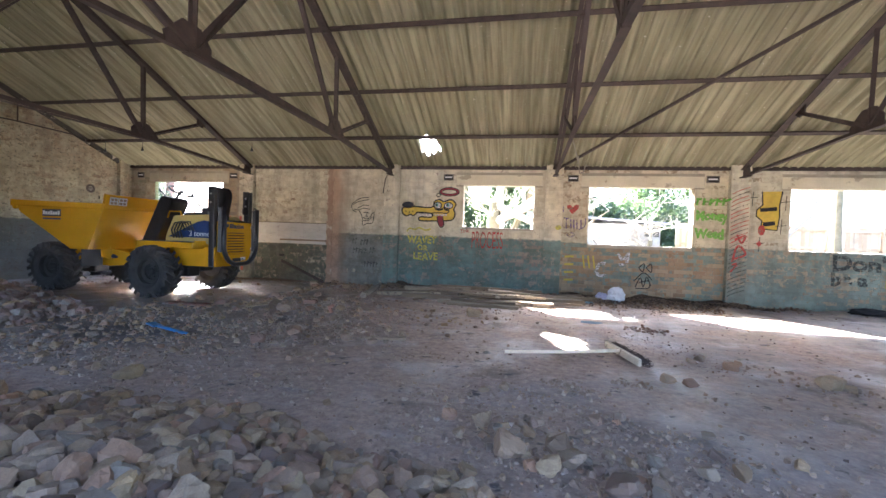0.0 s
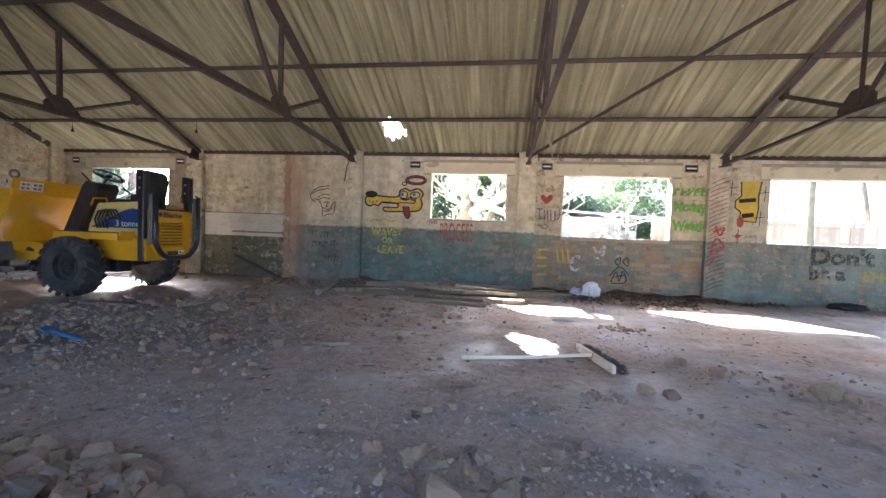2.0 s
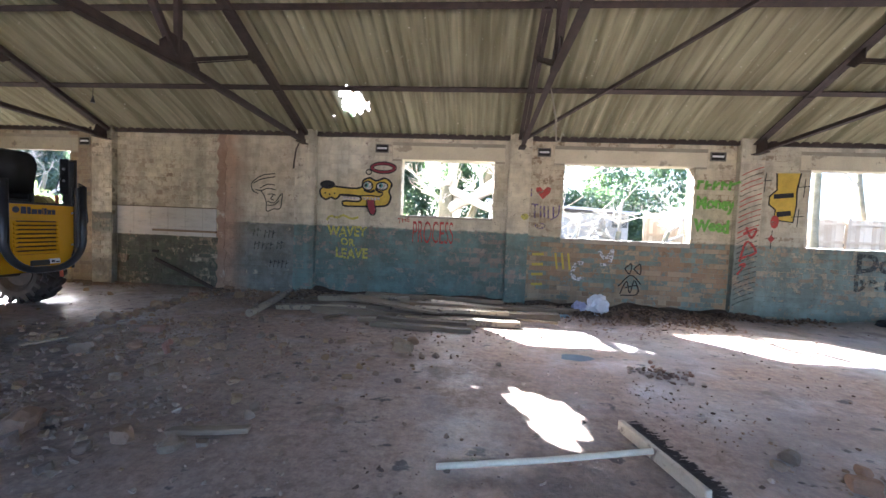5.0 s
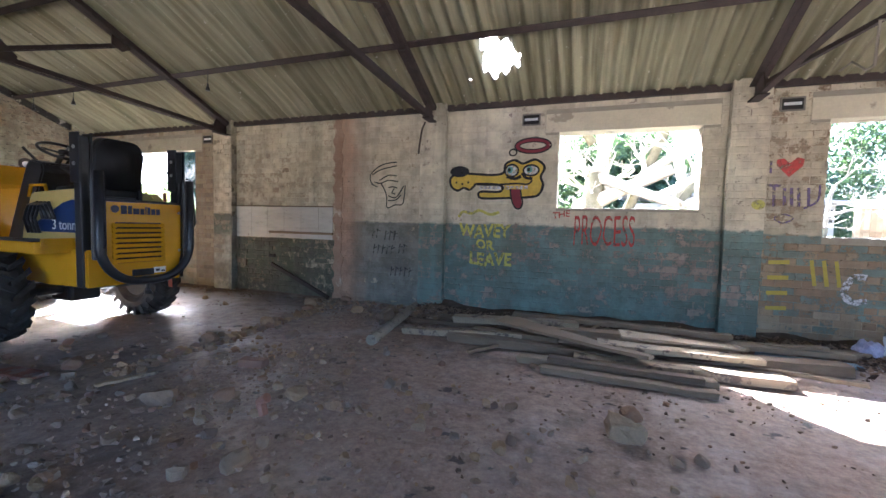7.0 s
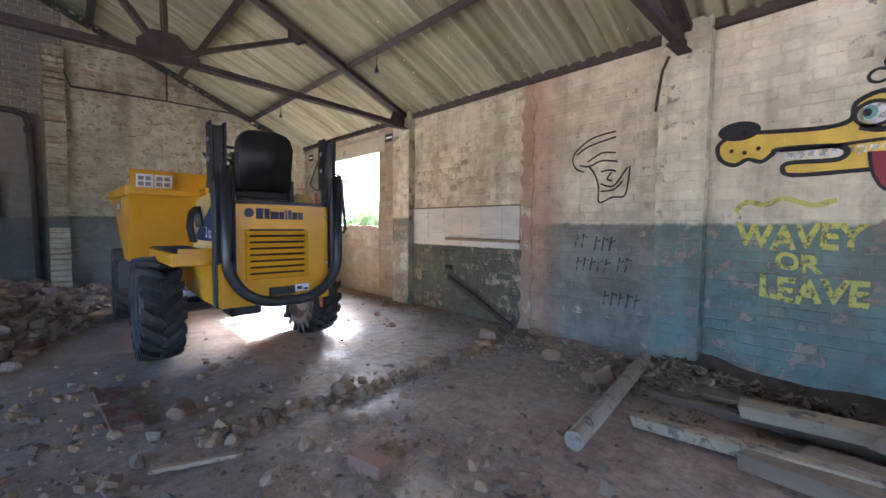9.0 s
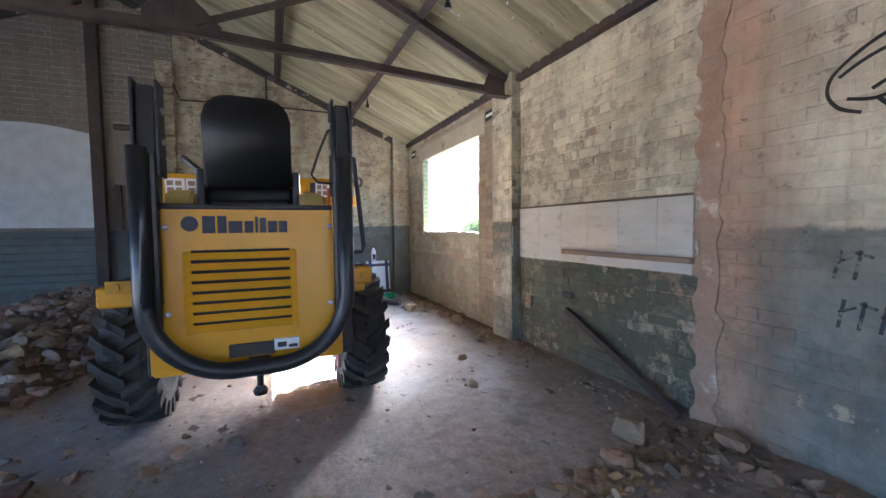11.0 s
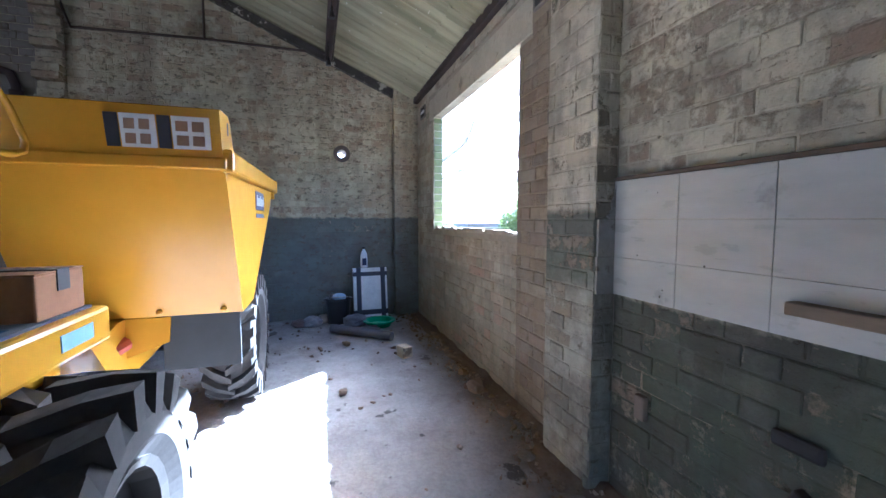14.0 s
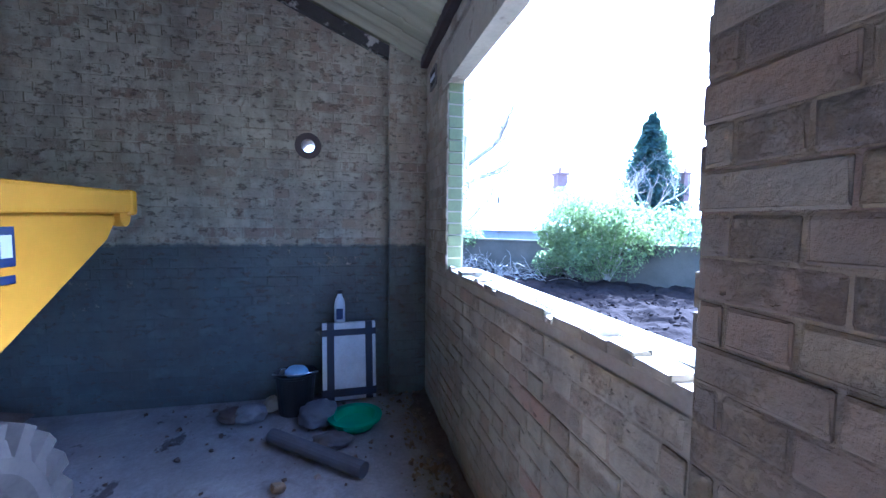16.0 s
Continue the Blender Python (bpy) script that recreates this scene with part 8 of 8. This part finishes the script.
tree("tree", 0.25, 18.4, 9, 0.2, 8, "leaning bare tree behind the shed", 0.5, (0.5, 0.1), 5, 0.4)
tree("tree", 4.6, 18.6, 8, 0.13, 21, "pale bare young tree behind the shed", 0.72, (0.12, -0.1), 6, 0.19)
tree("tree", 3.0, 17.2, 7, 0.1, 33, "pale bare young tree behind the shed", 0.75, (-0.1, 0), 6, 0.17)
tree("tree", 6.4, 19.2, 8, 0.12, 35, "pale bare young tree behind the shed", 0.72, (0.05, 0), 6, 0.2)
tree("tree", 9.4, 19.0, 9, 0.16, 12, "bare tree beyond the fence", 0.55, (0.0, 0), 5, 0.35)
tree("tree", -14.55, 11.72, 9, 0.15, 41, "bare tree at the edge of the garden", 0.66, (0.0, 0.12), 6, 0.36)
tree("tree", -20.5, 12.5, 12, 0.26, 45, "bare tree at the edge of the garden", 0.6, (0.1, 0.1), 6, 0.3)
for k, (x, y) in enumerate(((-35, 33), (-29, 38), (-42, 30), (-22, 40), (-50, 26))):
    tree("tree", x, y, 13, 0.2, 60 + k, "bare tree far behind the houses", 0.5, (0, 0), 5, 0.35)
# evergreen belt
rr = random.Random(3)
belt = []
for k in range(60):
    x = rr.uniform(-16, 11)
    belt.append((x, 27 + rr.uniform(-2, 3), rr.uniform(0.5, 6.0) - (2.2 if 3 < x < 6.5 else 0), rr.uniform(1, 2.4), rr.uniform(1, 2), rr.uniform(1, 2.2)))
foliage("evergreen_belt", belt, 95000, 0.15, NEEDLE, "dark evergreen trees behind the fence", "trees", 11)
foliage("shrubs", [(-2.6, 15.5, 0.7, 0.8, 0.6, 0.9), (-1.9, 17.5, 0.6, 0.9, 0.7, 0.8), (1.2, 17.6, 0.9, 0.8, 0.6, 1.1)], 6000, 0.05, IVY, "green garden shrubs behind the shed", "shrubs", 17)

# neighbour's shed and the fence
hut = thing("garden_shed", (3.2, 18.5, 0), "low grey garden shed with a sloping felt roof", "shed")
bm = bmesh.new()
box(bm, 0.2, 5.3, 19.4, 22.0, -0.15, 2.0)
part("wall", bm, plain("pale grey hut boards", (0.36, 0.345, 0.31)), hut)
bm = bmesh.new()
prism(bm, [(0.0, 2.3), (5.6, 2.0), (5.6, 2.08), (0.0, 2.4)], 19.1, 22.3)
part("roof", recalc(bm), SLATE, hut)
bm = bmesh.new()
box(bm, 4.7, 5.25, 19.38, 19.41, 1.5, 1.85)
part("window", bm, plain("dark hut window", (0.02, 0.02, 0.02), 0.3), hut)
fence = thing("fence", (12, 20.5, 0), "orange-brown board fence with posts and rails", "fence")
for k in range(8):
    x0 = 6.3 + 1.85 * k
    bm = bmesh.new()
    box(bm, x0 - 0.06, x0 + 0.06, 20.38, 20.5, -0.2, 2.22, 0.008)
    part("post", bm, FENCE_WOOD, fence)
    for z in (0.5, 1.25, 1.95):
        bm = bmesh.new()
        box(bm, x0 + 0.06, x0 + 1.79, 20.47, 20.51, z, z + 0.09)
        part("rail", bm, FENCE_WOOD, fence)
    for i in range(12):
        bm = bmesh.new()
        a = x0 + 0.06 + 0.144 * i
        box(bm, a, a + 0.141, 20.515 + 0.008 * (i % 2), 20.533 + 0.008 * (i % 2), -0.1, 2.16 + rng.uniform(-0.012, 0.012))
        part("board", bm, FENCE_WOOD, fence)
# pole seen through the wide window
bm = bmesh.new()
tube(bm, [(8.0, 16.5, -0.2), (8.05, 16.5, 5.5)], [0.09, 0.07], 12)
tagged(part("pole", bm, TWIG, smooth=True), "weathered pole outside the window", "pole")
tree("tree", 9.85, 16.8, 11, 0.14, 71, "slim straight bare tree by the fence", 0.45, (0, 0), 4, 0.6)
tree("tree", 14.9, 20.9, 12, 0.12, 72, "slim straight bare tree beyond the fence", 0.45, (0.03, 0), 4, 0.6)

# garden wall, bush and houses seen from the end window
gw = thing("garden_wall", (-15, 16, 0), "low grey rendered garden wall", "garden wall")
a, b = Vector((-26, 8.2, 0)), Vector((-9.0, 21.9, 0))
bm = bmesh.new()
beam(bm, a + Vector((0, 0, 0.35)), b + Vector((0, 0, 0.35)), 0.22, 1.05)
part("wall", bm, RENDER, gw)
bm = bmesh.new()
beam(bm, a + Vector((0, 0, 0.9)), b + Vector((0, 0, 0.9)), 0.3, 0.07, bevel=0.01)
part("coping", bm, RENDER, gw)
bush = thing("bush", (-15.9, 16.4, -0.1), "large round evergreen bush against the garden wall", "bush")
for k in range(14):
    bm = bmesh.new()
    an = 2 * math.pi * k / 14
    tube(bm, [(-15.9, 16.2, -0.1), (-15.9 + 0.4 * math.cos(an), 16.2 + 0.4 * math.sin(an), 0.6), (-15.9 + 0.9 * math.cos(an), 16.2 + 0.8 * math.sin(an), 1.5)], [0.03, 0.02, 0.01], 5)
    part("stem", bm, TWIG, bush)
clumps = [(-15.95 + rr.uniform(-1.05, 1.05), 15.95 + rr.uniform(-1.05, 1.05), rr.uniform(0.0, 1.2) + rr.uniform(0, 1.25), rr.uniform(0.3, 0.6), rr.uniform(0.3, 0.6), rr.uniform(0.25, 0.45)) for k in range(60)]
foliage("leaves", [(c[0] + 15.9, c[1] - 16.4, c[2] + 0.1, *c[3:]) for c in clumps], 26000, 0.045, LEAFY, "", "", 19, bush)

foliage("hedge", [(-15.0 + 0.5 * k, 17.0 + 0.42 * k, 1.25 + 0.15 * (k % 2), 0.6, 0.5, 0.65) for k in range(7)] + [(-19.5 - 0.9 * k, 13.6 - 0.7 * k, 0.95, 0.7, 0.5, 0.4) for k in range(6)], 14000, 0.045, LEAFY, "ragged hedge along the garden wall", "hedge", 23)
bm = bmesh.new()
for k in range(170):
    a = Vector((-19.2 + 3.0 * rr.random() ** 1.3, 0, -0.1))
    a.y = 13.3 + (a.x + 19.2) * 0.55 + rr.uniform(-0.6, 0.4)
    p, d = a, Vector((rr.uniform(-1, 1), rr.uniform(-1, 1), rr.uniform(0.3, 1.4))).normalized()
    pts = [p]
    for i in range(6):
        d = (d + Vector((rr.uniform(-0.5, 0.5), rr.uniform(-0.5, 0.5), rr.uniform(-0.6, 0.15)))).normalized()
        p = p + d * rr.uniform(0.1, 0.22)
        p.z = max(-0.08, p.z)
        pts.append(p.copy())
    tube(bm, pts, [0.008, 0.007, 0.006, 0.006, 0.005, 0.004, 0.003], 3, False)
tagged(part("dry_brambles", bm, TWIG), "pale dry brambles at the foot of the wall", "brambles", kind="stuff")
for k, (x, y, w, d, eave, ridge, chims) in enumerate(((-36, 22.8, 11, 8, 0.9, 3.3, ((-33.1, 24.3),)), (-42.5, 41.5, 9, 8, 2.0, 4.7, ((-39.4, 40.8), (-43.5, 38.6))))):
    h = thing("house", (x, y, -0.2), "low house with a tiled roof and brick chimneys beyond the wall", "house", "houses beyond the wall")
    bm = bmesh.new()
    box(bm, x - w / 2, x + w / 2, y - d / 2, y + d / 2, -0.2, eave)
    part("wall", bm, HOUSE_WALL, h)
    # ridge along y, hipped at the near end
    for j in range(16):
        t0, t1 = j / 16, min(1, (j + 1.15) / 16)
        z0, z1 = eave + (ridge - eave) * t0, eave + (ridge - eave) * t1
        w0, w1 = (w / 2 + 0.3) * (1 - t0), (w / 2 + 0.3) * (1 - t1)
        n0, n1, f = y - d / 2 - 0.3 + 3.2 * t0, y - d / 2 - 0.3 + 3.2 * t1, y + d / 2 + 0.3
        for p, q, r, o in (((x - w0, f), (x - w0, n0), (x - w1, n1), (x - w1, f)), ((x + w0, n0), (x + w0, f), (x + w1, f), (x + w1, n1)), ((x - w0, n0), (x + w0, n0), (x + w1, n1), (x - w1, n1))):
            bm = bmesh.new()
            quads(bm, [(*p, z0 + 0.06), (*q, z0 + 0.06), (*r, z1 + 0.03), (*o, z1 + 0.03), (*p, z0), (*q, z0)], ((0, 1, 2, 3), (4, 5, 1, 0)))
            part("roof_course", recalc(bm), SLATE, h)
    bm = bmesh.new()
    prism(bm, [(x - w / 2, eave), (x + w / 2, eave), (x, ridge)], y + d / 2 - 0.2, y + d / 2)
    part("gable", recalc(bm), HOUSE_WALL, h)
    for cx, cy in chims:
        bm = bmesh.new()
        box(bm, cx - 0.35, cx + 0.35, cy - 0.35, cy + 0.35, 1.5, ridge + 1.5)
        box(bm, cx - 0.45, cx + 0.45, cy - 0.45, cy + 0.45, ridge + 1.5, ridge + 1.7, 0.03)
        part("chimney", bm, CHIMNEY, h)
        bm = bmesh.new()
        revolve(bm, [(0.16, 0), (0.12, 0.35), (0.15, 0.4)], (cx, cy, ridge + 1.7), "z", 12)
        part("chimney_pot", bm, CHIMNEY, h)
conifer = thing("conifer", (-41.3, 38.6, -0.2), "tall dark pointed conifer behind the houses", "tree")
bm = bmesh.new()
tube(bm, [(-41.3, 38.6, -0.2), (-41.3, 38.6, 12.0)], [0.3, 0.03], 8)
part("trunk", bm, BARK, conifer)
cs = []
for k in range(46):
    z = 1.0 + 10.8 * (k / 46)
    rad = 4.2 * (1 - k / 46) ** 0.8 + 0.15
    an = k * 2.4
    cs.append((rad * 0.55 * math.cos(an), rad * 0.55 * math.sin(an), z + 0.2, rad * 0.55, rad * 0.55, 0.9))
foliage("crown", cs, 34000, 0.17, SPRUCE_HAZED, "", "", 31, conifer)
